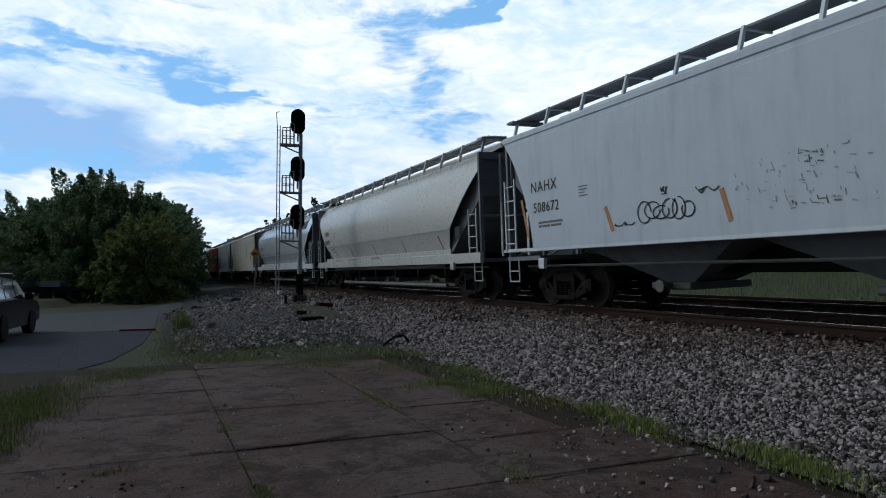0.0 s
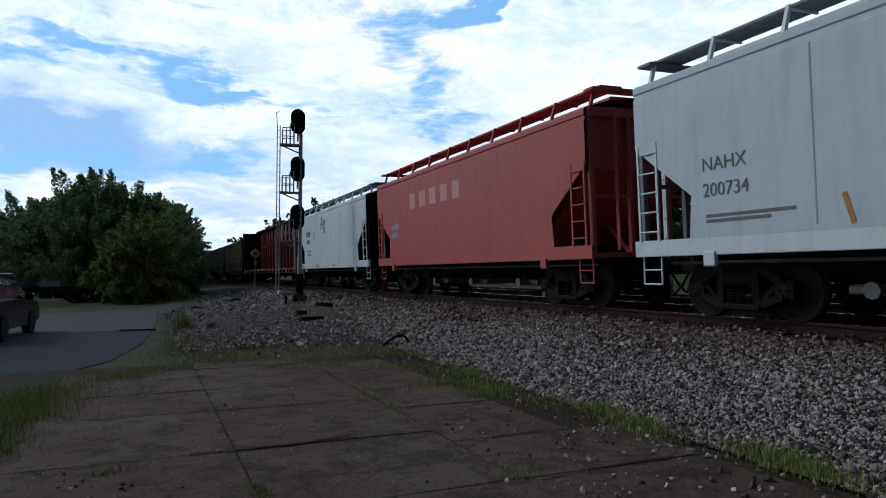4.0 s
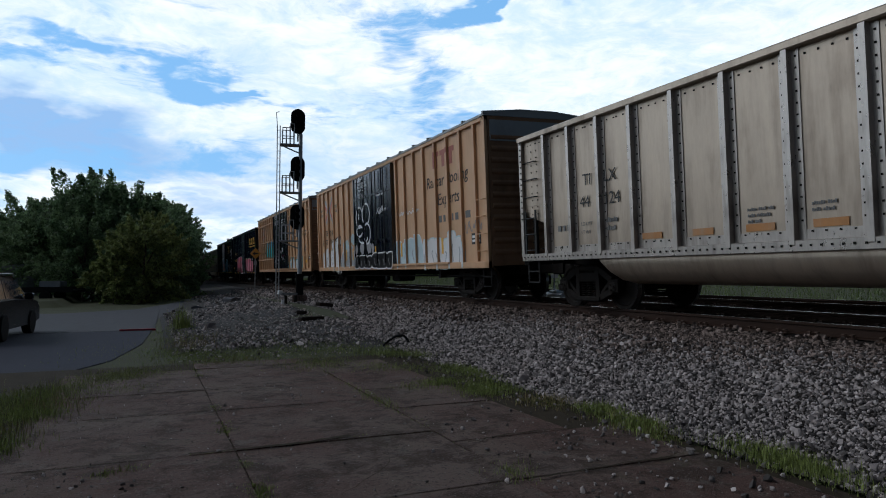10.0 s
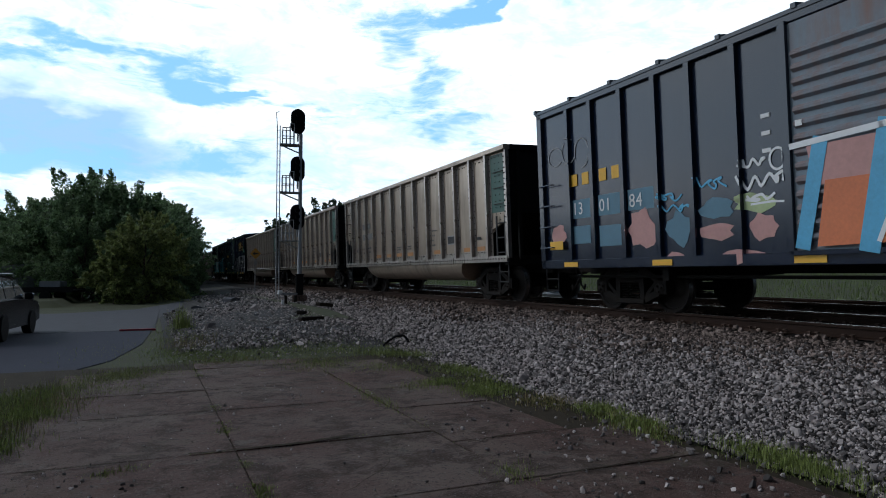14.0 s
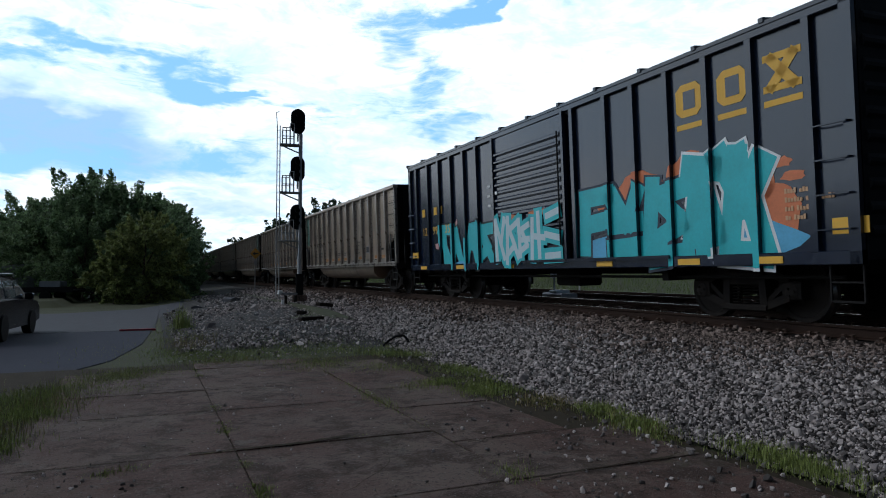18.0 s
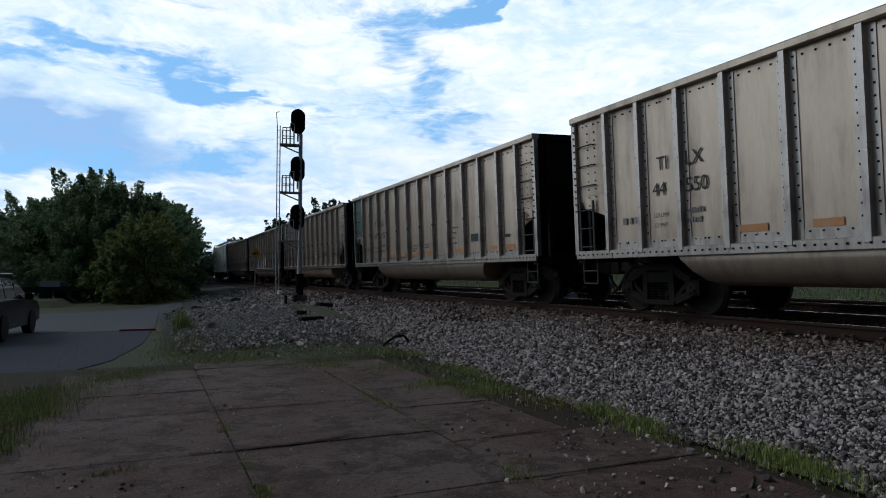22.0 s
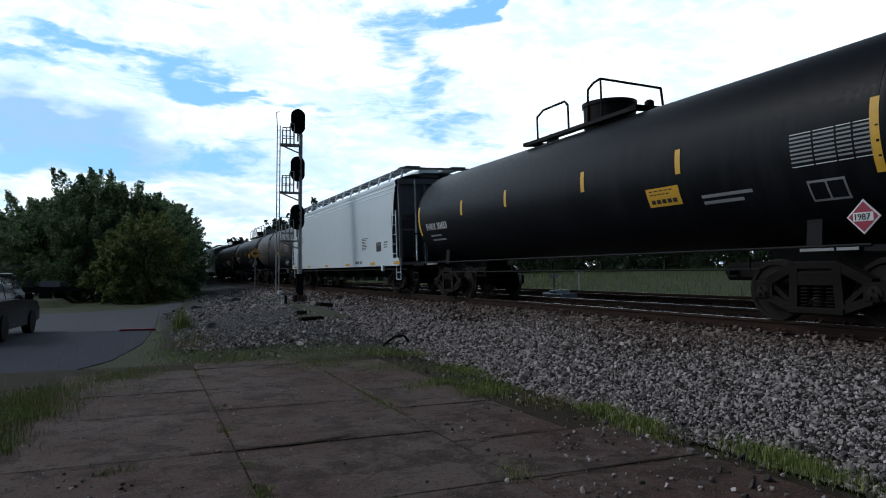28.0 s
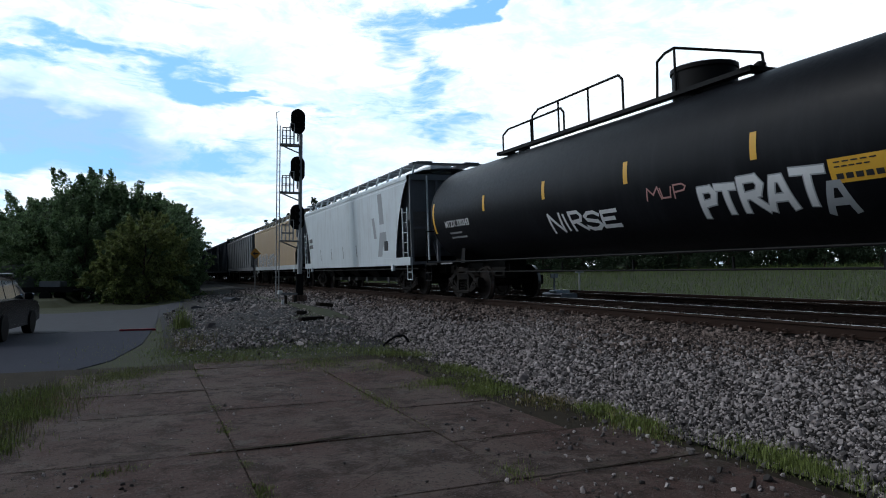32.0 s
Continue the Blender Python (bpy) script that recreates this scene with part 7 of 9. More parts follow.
def tank_marks(c, mark, mark_y, label_y, table_y, placard, placard_y, frame_y, size=0.3, label_z=1.92):
    if mark:
        tank_text(c, mark, mark_y, 2.12, size, m_stencil)
        for i, w in enumerate((0.8, 1.0) if mark[:2] != "TI" else ()):
            tank_plate(c, "stencil", mark_y - 0.15, mark_y - 0.15 - w, 1.92 - i * 0.13, 1.97 - i * 0.13, m_stencil_dim)
    for i in range(9):
        z = 2.64 - i * 0.055
        for a, w in ((0, 0.33), (0.36, 0.3), (0.69, 0.2), (0.92, 0.22)):
            tank_plate(c, "stencil", table_y - a, table_y - a - w, z, z + (0.012 if i in (0, 8) else 0.026), m_stencil if i in (0, 8) else m_stencil_dim)
    if label_y is not None:
        tank_plate(c, "emergency_label", label_y, label_y - 0.8, label_z, label_z + 0.32, m_yellow, 0.006, "yellow emergency label with dark print")
        for z, w in ((label_z + 0.26, 0.6), (label_z + 0.2, 0.5), (label_z + 0.05, 0.66)):
            for k in range(5):
                y = label_y - 0.08 - w * k / 5
                tank_plate(c, "label_print", y, y - w / 5 * 0.75, z, z + (0.07 if z < label_z + 0.1 else 0.018), m_ink, 0.01)
    tank_plate(c, "stencil_frame", frame_y, frame_y - 0.55, 1.72, 2.0, m_stencil_dim)
    tank_plate(c, "stencil_frame_inner", frame_y - 0.03, frame_y - 0.26, 1.75, 1.97, m_tank, 0.01)
    tank_plate(c, "stencil_frame_inner", frame_y - 0.29, frame_y - 0.52, 1.75, 1.97, m_tank, 0.01)
    for i, w in enumerate((1.0, 0.8)):
        tank_plate(c, "stencil", frame_y + 1.9, frame_y + 1.9 - w, 1.96 - i * 0.1, 2.01 - i * 0.1, m_stencil_dim)
    if placard:
        num, mat = placard
        y, z = placard_y, 1.45
        part("placard", Build().plate([(y - 0.22, z), (y, z - 0.22), (y + 0.22, z), (y, z + 0.22)], -1.46, 0.012), m_stencil, c, "diamond hazard placard")
        part("placard_face", Build().plate([(y - 0.19, z), (y, z - 0.19), (y + 0.19, z), (y, z + 0.19)], -1.473, 0.004), mat, c)
        part("placard_number_field", Build().plate([(y - 0.13, z - 0.055), (y + 0.13, z - 0.055), (y + 0.13, z + 0.055), (y - 0.13, z + 0.055)], -1.478, 0.004), m_stencil, c)
        letters(c, num, y + 0.125, z - 0.038, 0.11, m_ink, -1.48)
        part("placard_bracket", Build().box(-1.462, -1.2, y - 0.03, y + 0.03, z - 0.2, z + 0.2), m_black, c)


def centerbeam(label, length):
    """Bulkhead flat car with a centre wall pierced by ovals."""
    c = freight(label, "flat car")
    L = length / 2
    part("deck", Build().box(-1.5, 1.5, -L, L, 1.0, 1.12), m_oxide, c)
    part("side_sill", Build().box(-1.56, -1.44, -L, L, 0.82, 1.12, 0.015).box(1.44, 1.56, -L, L, 0.82, 1.12, 0.015), m_oxide, c)
    for s in (-1, 1):
        y0, y1 = sorted((s * L, s * (L - 0.35)))
        part("bulkhead", Build().box(-1.5, 1.5, y0, y1, 1.12, 4.42), m_oxide_dark, c, "dark end bulkhead")
        for x in (-1.56, 1.38):
            part("bulkhead_post", Build().box(x, x + 0.18, y0 - 0.02, y1 + 0.02, 1.1, 4.45, 0.02), m_greyrib if s < 0 else m_oxide_dark, c)
    top = 4.56
    bay, n = (1.247, 13)
    half = bay * n / 2
    xw = 0.045
    wall = Build()
    for i in range(n):
        yc = -half + bay * (i + 0.5)
        for x in (-xw, xw):
            outer, inner = [], []
            k = 28
            for j in range(k):
                a = 2 * math.pi * (j + 0.5) / k
                e = Vector((math.cos(a), math.sin(a)))
                ey, ez = 0.32 * math.copysign(abs(e.x) ** 0.85, e.x), 0.81 * math.copysign(abs(e.y) ** 0.85, e.y)
                inner.append((x, yc + ey, 2.9 + ez))
                t = min((bay / 2) / abs(e.x), (1.54 if e.y > 0 else 1.78) / abs(e.y))
                outer.append((x, yc + e.x * t, 2.9 + e.y * t))
            if x < 0:
                front = inner
            o = len(wall.v)
            wall.v += outer + inner
            wall.f += [(o + j, o + (j + 1) % k, o + k + (j + 1) % k, o + k + j) for j in range(k)]
            if x > 0:
                wall.v += front
                wall.f += [(o + k + j, o + k + (j + 1) % k, o + 2 * k + (j + 1) % k, o + 2 * k + j) for j in range(k)]
    for s in (-1, 1):
        y0, y1 = sorted((s * half, s * (L - 0.35)))
        wall.box(-xw, xw, y0, y1, 1.12, 4.44)
    part("centre_wall", wall.weld("centre_wall"), m_oxide, c, "oxide red centre wall with oval openings")
    part("top_chord", Build().box(-0.42, 0.42, -L + 0.3, L - 0.3, top - 0.14, top, 0.02), m_oxide_dark, c)
    post = Build().prism([(-xw - 0.16, 1.12), (-xw, 1.12), (-xw, top - 0.1), (-xw - 0.08, top - 0.1)], -0.05, 0.05).box(-xw - 0.18, -xw - 0.12, -0.07, 0.07, 1.12, 2.3).mesh("wall_post")
    ys = [-half + bay * i for i in range(n + 1)] + [half + 0.8, half + 1.6, -half - 0.8, -half - 1.6]
    for y in ys:
        part("wall_post", post, m_oxide, c, at=pose(0, y, 0))
        part("wall_post", post, m_oxide, c, at=pose(0, y, 0, 0, 0, 180))
    for s in (-1, 1):
        h = Build()
        for z in (2.0, 3.1):
            y0, y1 = sorted((s * half, s * (L - 0.35)))
            h.box(-xw - 0.08, -xw, y0, y1, z - 0.05, z + 0.05)
        part("end_stiffeners", h, m_oxide, c)
    winch = Build().box(-1.66, -1.54, -0.14, 0.14, 0.86, 1.06, 0.03).bar((-1.64, -0.2, 0.95), (-1.64, 0.2, 0.95), 0.05, 0, 8).mesh("strap_winch")
    i = 0
    y = -L + 1.2
    while y < L - 0.8:
        part("strap_winch", winch, m_black, c, at=pose(0, y, 0))
        if i % 2:
            decal(c, "reflector_strip", y + 0.35, y + 0.9, 0.9, 1.02, m_yellow, -1.56)
        else:
            bars(c, y + 0.95, 0.93, [[0.5]], 0.06, m_stencil_dim, -1.56)
        y += 1.2
        i += 1
    part("centre_sill", Build().box(-0.35, 0.35, -L, L, 0.6, 1.0), m_under, c)
    part("under_gear", Build().box(-1.1, -0.5, -1.2, -0.3, 0.45, 0.8, 0.05).bar((-1.2, -L + 1, 0.62), (-1.2, L - 1, 0.62), 0.03, 0, 6).bar((-1.3, -3, 0.75), (-1.3, 4.5, 0.75), 0.025, 0, 6), m_under, c)
    for yy in (-half + bay * 0.5, -half + bay * 1.5, half - bay * 0.5, half - bay * 1.5, half - bay * 2.5):
        bars(c, yy + 0.35, 1.78, [[0.5], [0.62, 0.1], [0.55]], 0.07, m_stencil_dim, -xw)
    bars(c, -half - 1.75, 4.2, [[0.7], [0.5], [0.7]], 0.08, m_stencil, -xw)
    bars(c, L - 2.2, 0.88, [[0.16] * 4], 0.15, m_stencil, -1.56)
    trucks(c, L - 2.6)
    couplers(c, L + 0.2)
    return c
# couplings along the train at the start, metres along the track; a car lies between two of them
JOINTS = [-4.4, 15.21, 34.97, 55.66, 73.91, 88.12, 102.83, 117.31, 142.34, 158.71, 174.96, 191.16, 207.35, 227.88, 247.94, 264.79, 282.03, 298.24, 314.4, 330.64, 347.99,
          364.9, 381.04, 397.18, 413.31, 429.39, 445.47, 461.59, 478.12, 494.31, 512.06, 530.6, 547.8, 568.0, 583.2, 597.9, 618.4, 636.1, 655.01, 675.5, 694.0, 712.0, 730.0]
TRAIN = []


def place(car):
    i = len(TRAIN)
    TRAIN.append((car, (JOINTS[i] + JOINTS[i + 1]) / 2))
    return car


def span(gap=1.3):
    i = len(TRAIN)
    return JOINTS[i + 1] - JOINTS[i] - gap


def rust_marks(c, ys, z=1.75, h=0.35):
    for y in ys:
        part("rust_streak", painted(stroke([(y, z + h), (y - 0.1, z)], 0.07), -1.6), m_orange_refl, c, "orange brown streak")


def build_train():
    # covered hoppers
    c = place(hopper("light grey covered hopper with scrawled graffiti", span(), m_lightgrey, False, trim=m_white, end_cut="arc", eave=4.02, sill=(1.26, 1.34)))
    L = (JOINTS[1] - JOINTS[0] - 1.3) / 2
    letters(c, "NAHX", 7.78, 2.58, 0.34, m_ink, spacing=1.15), letters(c, "508672", 7.7, 2.12, 0.32, m_ink, spacing=1.1)
    bars(c, 7.5, 1.86, [[0.4, 0.5], [0.12, 0.3, 0.4]], 0.05, m_ink_grey)
    loops(c, [(4.0 - i * 0.21, 1.83 + 0.03 * math.sin(i * 2.3), 0.17 + 0.03 * math.sin(i), 0.15 + 0.04 * math.cos(i * 1.7), 30 * i, 30 * i + 330) for i in range(6)], 0.02, m_sprayblack, -1.6), scrawl(c, 4.82, 1.6, 0.7, 0.12, m_sprayblack, 4, width=0.018), scrawl(c, 2.77, 2.02, 0.57, 0.12, m_sprayblack, 6, width=0.018)
    scrawl(c, 3.56, 2.12, 0.16, 0.14, m_sprayblack, 7, width=0.016)
    for y0, z0, y1, z1 in ((5.08, 2.0, 4.9, 1.58), (2.24, 2.02, 2.1, 1.57), (8.2, 2.44, 7.96, 1.6)):
        part("rust_streak", painted(stroke([(y0, z0), (y1, z1)], 0.09), -1.6), m_orange_refl, c, "faded orange strip")
    flecks(c, 2.0, 0.1, 1.62, 2.4, 60, m_greypatch, 5, size=0.06), flecks(c, 1.0, 0.5, 2.2, 2.4, 12, m_ink_grey, 6, size=0.06), flecks(c, 1.1, 0.2, 1.62, 1.75, 14, m_ink_grey, 8, size=0.07), flecks(c, 0.0, -6.5, 1.6, 2.6, 40, m_greypatch, 7, size=0.06)
    bars(c, 5.94, 2.5, [[0.3], [0.03, 0.18, 0.03], [0.03, 0.1, 0.03], [0.3]], 0.024, m_ink_grey, gap=1.6)

    c = place(hopper("cream-grey covered hopper with rounded sides", span(), m_beige, True, trim=m_beige, end_cut="arc", eave=3.95, grating=True))
    L = (JOINTS[2] - JOINTS[1] - 1.3) / 2
    letters(c, "GPFX", 7.44, 2.56, 0.3, m_ink, -1.625, spacing=1.15), letters(c, "10635", 7.43, 2.17, 0.3, m_ink, -1.62, spacing=1.15)
    bars(c, 5.8, 2.62, [[0.28], [0.03, 0.17, 0.03], [0.03, 0.1, 0.03], [0.28]], 0.024, m_ink_grey, -1.622, 1.6)
    for y in (6.5,):
        curve_strip(c, "stencil", [(y, 1.9), (y - 0.4, 1.9)], 0.04, m_ink_grey), curve_strip(c, "stencil", [(y - 0.05, 1.78), (y - 0.4, 1.78)], 0.04, m_ink_grey)
    bars(c, L - 3.6, 1.36, [[0.3, 0.5, 0.3], [0.4, 0.4]], 0.022, m_fadedred, -1.59), bars(c, 3.6, 1.36, [[0.7, 0.5], [0.5, 0.3]], 0.022, m_fadedred, -1.59), bars(c, 0.2, 1.36, [[0.4, 0.1, 0.4], [0.4, 0.5, 0.2]], 0.03, m_ink_grey, -1.59)
    for y0, y1 in ((5.95, 5.85), (3.4, 3.3), (0.2, 0.12), (-3.1, -3.2), (-6.3, -6.4)):
        curve_strip(c, "rust_streak", [(y0, 1.9), (y1, 1.48)], 0.07, m_orange_refl, label="orange brown strip")
    decal(c, "placard_panel", -L + 1.75, -L + 1.4, 1.75, 2.1, m_ink, -1.5)

    c = place(hopper("pale grey glossy covered hopper with rounded sides", span(), m_silver, True, trim=m_white, end_cut="arc", eave=3.95, grating=True))
    L = (JOINTS[3] - JOINTS[2] - 1.3) / 2
    letters(c, "GPFX", 7.58, 2.52, 0.34, m_ink, -1.625), letters(c, "10543", 7.47, 2.08, 0.34, m_ink, -1.615)
    letters(c, "DO NOT HAMMER ON CAR", 1.26, 2.09, 0.132, m_redink, -1.612, bold=0.002)
    bars(c, 6.26, 2.52, [[0.28], [0.03, 0.17, 0.03], [0.03, 0.1, 0.03], [0.28]], 0.024, m_ink_grey, -1.622, 1.6)
    curve_strip(c, "stencil", [(7.2, 1.88), (6.7, 1.88)], 0.04, m_ink_grey), curve_strip(c, "stencil", [(7.1, 1.76), (6.75, 1.76)], 0.04, m_ink_grey)
    bars(c, 6.4, 1.36, [[0.3, 0.5, 0.2], [0.1, 0.4]], 0.022, m_fadedred, -1.59), bars(c, 4.0, 1.36, [[0.7, 0.5], [0.4, 0.3]], 0.022, m_fadedred, -1.59)
    letters(c, "VALVES IN OPEN POSITION", 0.75, 1.34, 0.072, m_ink_grey, -1.59), letters(c, "WHEN HANDLE IN LINE WITH PIPE", 0.75, 1.24, 0.072, m_ink_grey, -1.59)
    for y0, y1 in ((6.35, 6.25), (3.75, 3.65), (0.45, 0.36), (-3.0, -3.1), (-6.1, -6.2)):
        curve_strip(c, "rust_streak", [(y0, 1.86), (y1, 1.48)], 0.08, m_orange_refl, label="orange brown strip")
    for i in range(4):
        y = -6.14 - i * 0.52
        b = Build()
        for k in range(6):
            z0, z1 = 3.27 + 0.46 * k / 6, 3.27 + 0.46 * (k + 1) / 6
            s0, s1 = 0.15 * k / 6, 0.15 * (k + 1) / 6
            q = [(y - s0, z0), (y - 0.4 - s0, z0), (y - 0.4 - s1, z1), (y - s1, z1)]
            b._add([(curve_x(z) - 0.016, a, z) for a, z in q] + [(curve_x(z) + 0.01, a, z) for a, z in q], [(0, 1, 2, 3), (0, 4, 5, 1), (1, 5, 6, 2), (2, 6, 7, 3), (3, 7, 4, 0)])
        part("emblem", b, m_ink, c, "dark slanted emblem block")
    decal(c, "placard_panel", -L + 1.7, -L + 1.3, 1.75, 2.1, m_ink, -1.5), decal(c, "placard_panel", 8.42, 7.98, 1.66, 1.98, m_ink, -1.55)

    c = place(hopper("cream covered hopper with flat sides and a teal streak", span(), m_cream, False, trim=m_cream, end_cut="slope", eave=4.05, grating=True))
    L = (JOINTS[4] - JOINTS[3] - 1.3) / 2
    decal(c, "repainted_patch", 7.0, 6.0, 2.4, 2.78, m_white), letters(c, "KLRX", 6.94, 2.47, 0.33, m_ink, -1.61), letters(c, "56775", 6.79, 2.05, 0.3, m_ink, spacing=1.12)
    bars(c, 6.7, 1.85, [[0.22, 0.22], [0.2, 0.2]], 0.05, m_ink_grey, gap=1.4)
    part("teal_streak", painted(stroke([(5.6, 3.78), (5.62, 3.2), (5.6, 2.6)], 0.33) + stroke([(5.6, 2.6), (5.52, 2.05), (5.42, 1.5)], 0.3), -1.6), m_teal_letter, c, "faded teal streak of paint")
    for z in (3.62, 3.74):
        part("eave_bead", Build().prism([(-1.6, z - 0.02), (-1.615, z), (-1.6, z + 0.02)], -L + 0.12, L - 0.12), m_cream, c)
    bars(c, 0.45, 2.02, [[0.4], [0.36], [0.42], [0.3]], 0.045, m_greypatch), bars(c, 5.15, 2.45, [[0.34], [0.03, 0.22, 0.03], [0.34]], 0.03, m_greypatch, gap=2.5)
    decal(c, "grey_patch", -L + 5.2, -L + 4.7, 2.2, 3.4, m_greypatch)
    decal(c, "stencil_frame", -L + 2.9, -L + 2.4, 1.95, 2.3, m_orange_refl)

    c = place(hopper("white-grey covered hopper with a dark roof walk", span(), m_lightgrey, False, trim=m_white, end_cut="slope", eave=4.05))
    L = (JOINTS[5] - JOINTS[4] - 1.3) / 2
    letters(c, "NAHX", L - 1.65, 2.35, 0.3, m_ink_grey), letters(c, "200734", L - 1.65, 1.95, 0.3, m_ink_grey)
    bars(c, L - 1.7, 1.62, [[1.6], [1.2]], 0.05, m_ink_grey), bars(c, L - 6.2, 1.9, [[1.0], [1.1], [0.8]], 0.06, m_ink_grey), bars(c, L - 8.6, 1.95, [[0.8], [0.9], [0.6]], 0.06, m_ink_grey)
    decal(c, "placard_panel", -L + 3.35, -L + 2.85, 1.72, 2.0, m_ink)
    rust_marks(c, (L - 4.0, L - 6.0, L - 8.0), 1.4, 0.35)
    for y in (L - 3.6, L - 5.4, L - 7.2, L - 9.2, -L + 3.8):
        part("panel_seam", Build().box(-1.606, -1.598, y - 0.012, y + 0.012, 1.4, 3.8), m_greypatch, c)

    c = place(hopper("faded red covered hopper", span(), m_red, False, trim=m_red, dark_end=m_red, end_cut="slope", eave=4.05, walk_mat=m_red))
    L = (JOINTS[6] - JOINTS[5] - 1.3) / 2
    bars(c, L - 1.6, 2.3, [[0.8], [0.7]], 0.18, m_stencil_dim), bars(c, 3.2, 2.9, [[0.5, 0.5, 0.5, 0.5, 0.5]], 0.5, surface("faded_pink_lettering", (0.62, 0.3, 0.28), 0.6), gap=0.3)

    c = place(hopper("white covered hopper with tall ribbed eaves", span(), m_white, False, trim=m_white, end_cut="slope", eave=3.92, dark_end=m_end_black))
    L = (JOINTS[7] - JOINTS[6] - 1.3) / 2
    letters(c, "SHQX", L - 2.0, 2.78, 0.36, m_ink, bold=0.008), letters(c, "3449", L - 2.05, 2.34, 0.36, m_ink, bold=0.008)
    letters(c, "LD LMT 228500", L - 2.15, 1.92, 0.13, m_ink), letters(c, "LT WT   57100", L - 2.15, 1.74, 0.13, m_ink)
    decal(c, "stencil_frame", L - 3.62, L - 3.95, 2.62, 2.9, m_ink_grey), decal(c, "stencil_frame_inner", L - 3.65, L - 3.92, 2.65, 2.87, m_white, -1.602)
    for a in (0.4, 3.8, 7.2):
        decal(c, "reflector_strip", L - a - 0.2, L - a - 0.85, 1.12, 1.22, m_yellow)
    letters(c, "Ag", L - 5.3, 3.0, 0.95, surface("dark_green_lettering", (0.03, 0.07, 0.06), 0.6))

    # centre-beam flat car
    c = place(centerbeam("oxide red centre-beam flat car, empty", span(1.5)))
    paler = surface("scraped_pale_red_paint", (0.3, 0.12, 0.12), 0.6, vary=0.3)
    flecks(c, -9.0, 6.0, 1.25, 2.1, 260, paler, 91, -0.046, 0.12), flecks(c, -9.0, -1.0, 1.3, 2.2, 60, m_stencil_dim, 92, -0.048, 0.05)

    # coal gondolas, box cars and the rest, front to back
    proto = {}

    def gond(front, number):
        if front not in proto:
            proto[front] = gondola("weathered aluminium coal gondola with one green end panel", front is True, {"late": 0.3, "early": -0.21}.get(front, 0.0))
            g = proto[front]
        else:
            g = copy_thing(proto[front], pose(0, 0, 0))
            k = len(TRAIN)
            for o in g.children_recursive:
                if o.name.split(".")[0] == "wheelset":
                    WHEELS.append((o, o.parent.matrix_basis.translation.y + o.matrix_basis.translation.y, g))
        place(g)
        return g

    marks = []
    for front, num in ((True, ("43", "256")), (True, ("43", "277")), (False, ("43", "280")), (True, ("44", "124"))):
        marks.append((gond(front, num), num))
    g2, g3 = marks[1][0], marks[2][0]

    # two yellow-tan boxcars with black plug doors
    for k in range(2):
        ln = span(1.75)
        L = ln / 2
        d0, d1 = ((-2.16, 2.62), (-2.86, 2.18))[k]
        posts = ([8.93, 8.12, 7.23, 6.28, 5.44, 4.51, 3.63, 2.77, -2.5, -3.3, -4.2, -5.05, -6.0, -6.9, -7.8, -8.7], [8.36, 7.48, 6.59, 5.71, 4.82, 4.0, 3.1, 2.26, -2.95, -3.85, -4.75, -5.65, -6.5, -7.4, -8.3])[k]
        c = place(boxcar("yellow-tan high boxcar with black double plug doors and graffiti", ln, 0.9, 4.86, m_ttx, m_ttx_dark, posts, (d0, d1), m_doorblack, True, 0))
        R = RELIEF[c]
        P = -1.52
        if k == 1:
            for z in (1.81, 3.08, 4.34):
                for a, e in ((-L + 0.2, d0 - 0.15), (d1 + 0.15, L - 0.2)):
                    part("side_rail", Build().box(-1.585, -1.515, a, e, z - 0.04, z + 0.04), m_ttx, c)
        part("end_cap", Build().box(-1.45, 1.45, -L - 0.03, -L - 0.01, 4.2, 4.75), m_roof, c, "pale panel at the top of the end")
        em = []
        for i in range(3):
            y = -5.9 - i * 0.55 + (0.6 if k else 0)
            em += [[(y, 3.95), (y - 0.2, 3.95), (y - 0.2, 4.3), (y, 4.3)], [(y + 0.13, 4.3), (y - 0.33, 4.3), (y - 0.33, 4.45), (y + 0.13, 4.45)]]
        part("emblem", painted(em, R), surface("faded_maroon_paint", (0.38, 0.12, 0.09), 0.6, vary=0.2), c, "faded maroon emblem")
        if k == 0:
            letters(c, "Railcar Pooling", -5.2, 3.4, 0.5, m_ink, P, shear=0.15)
            letters(c, "Experts", -6.05, 2.82, 0.5, m_ink, P, shear=0.15)
            bars(c, -6.1, 2.3, [[0.2, 0.14, 0.2, 0.08, 0.2, 0.2, 0.3]], 0.2, m_ink_grey, P)
        else:
            letters(c, "RAILCAR POOLING EXPERTS", -3.6, 2.95, 0.36, m_ink_grey, P)
            for q in (0, 1):
                bars(c, -6.0 - q * 1.0, 2.35, [[0.6]] * 5, 0.05, m_ink_grey, P)
        dy = -0.55 if k else 0.0
        letters(c, "any", 6.15 + dy, 3.86, 0.28, m_ink_grey, P, shear=0.15), letters(c, "road", 6.17 + dy, 3.64, 0.28, m_ink_grey, P, shear=0.15)
        letters(c, "next", 8.82 + dy, 3.84, 0.24, m_ink_grey, P, shear=0.15), letters(c, "load", 8.8 + dy, 3.6, 0.24, m_ink_grey, P, shear=0.15)
        letters(c, "TB", 7.98 + (0.3 if k else 0), 2.62, 0.34, m_ink, P, spacing=1.15), letters(c, "OX", 7.14 + (0.26 if k else 0), 2.6, 0.34, m_ink, P, spacing=1.15)
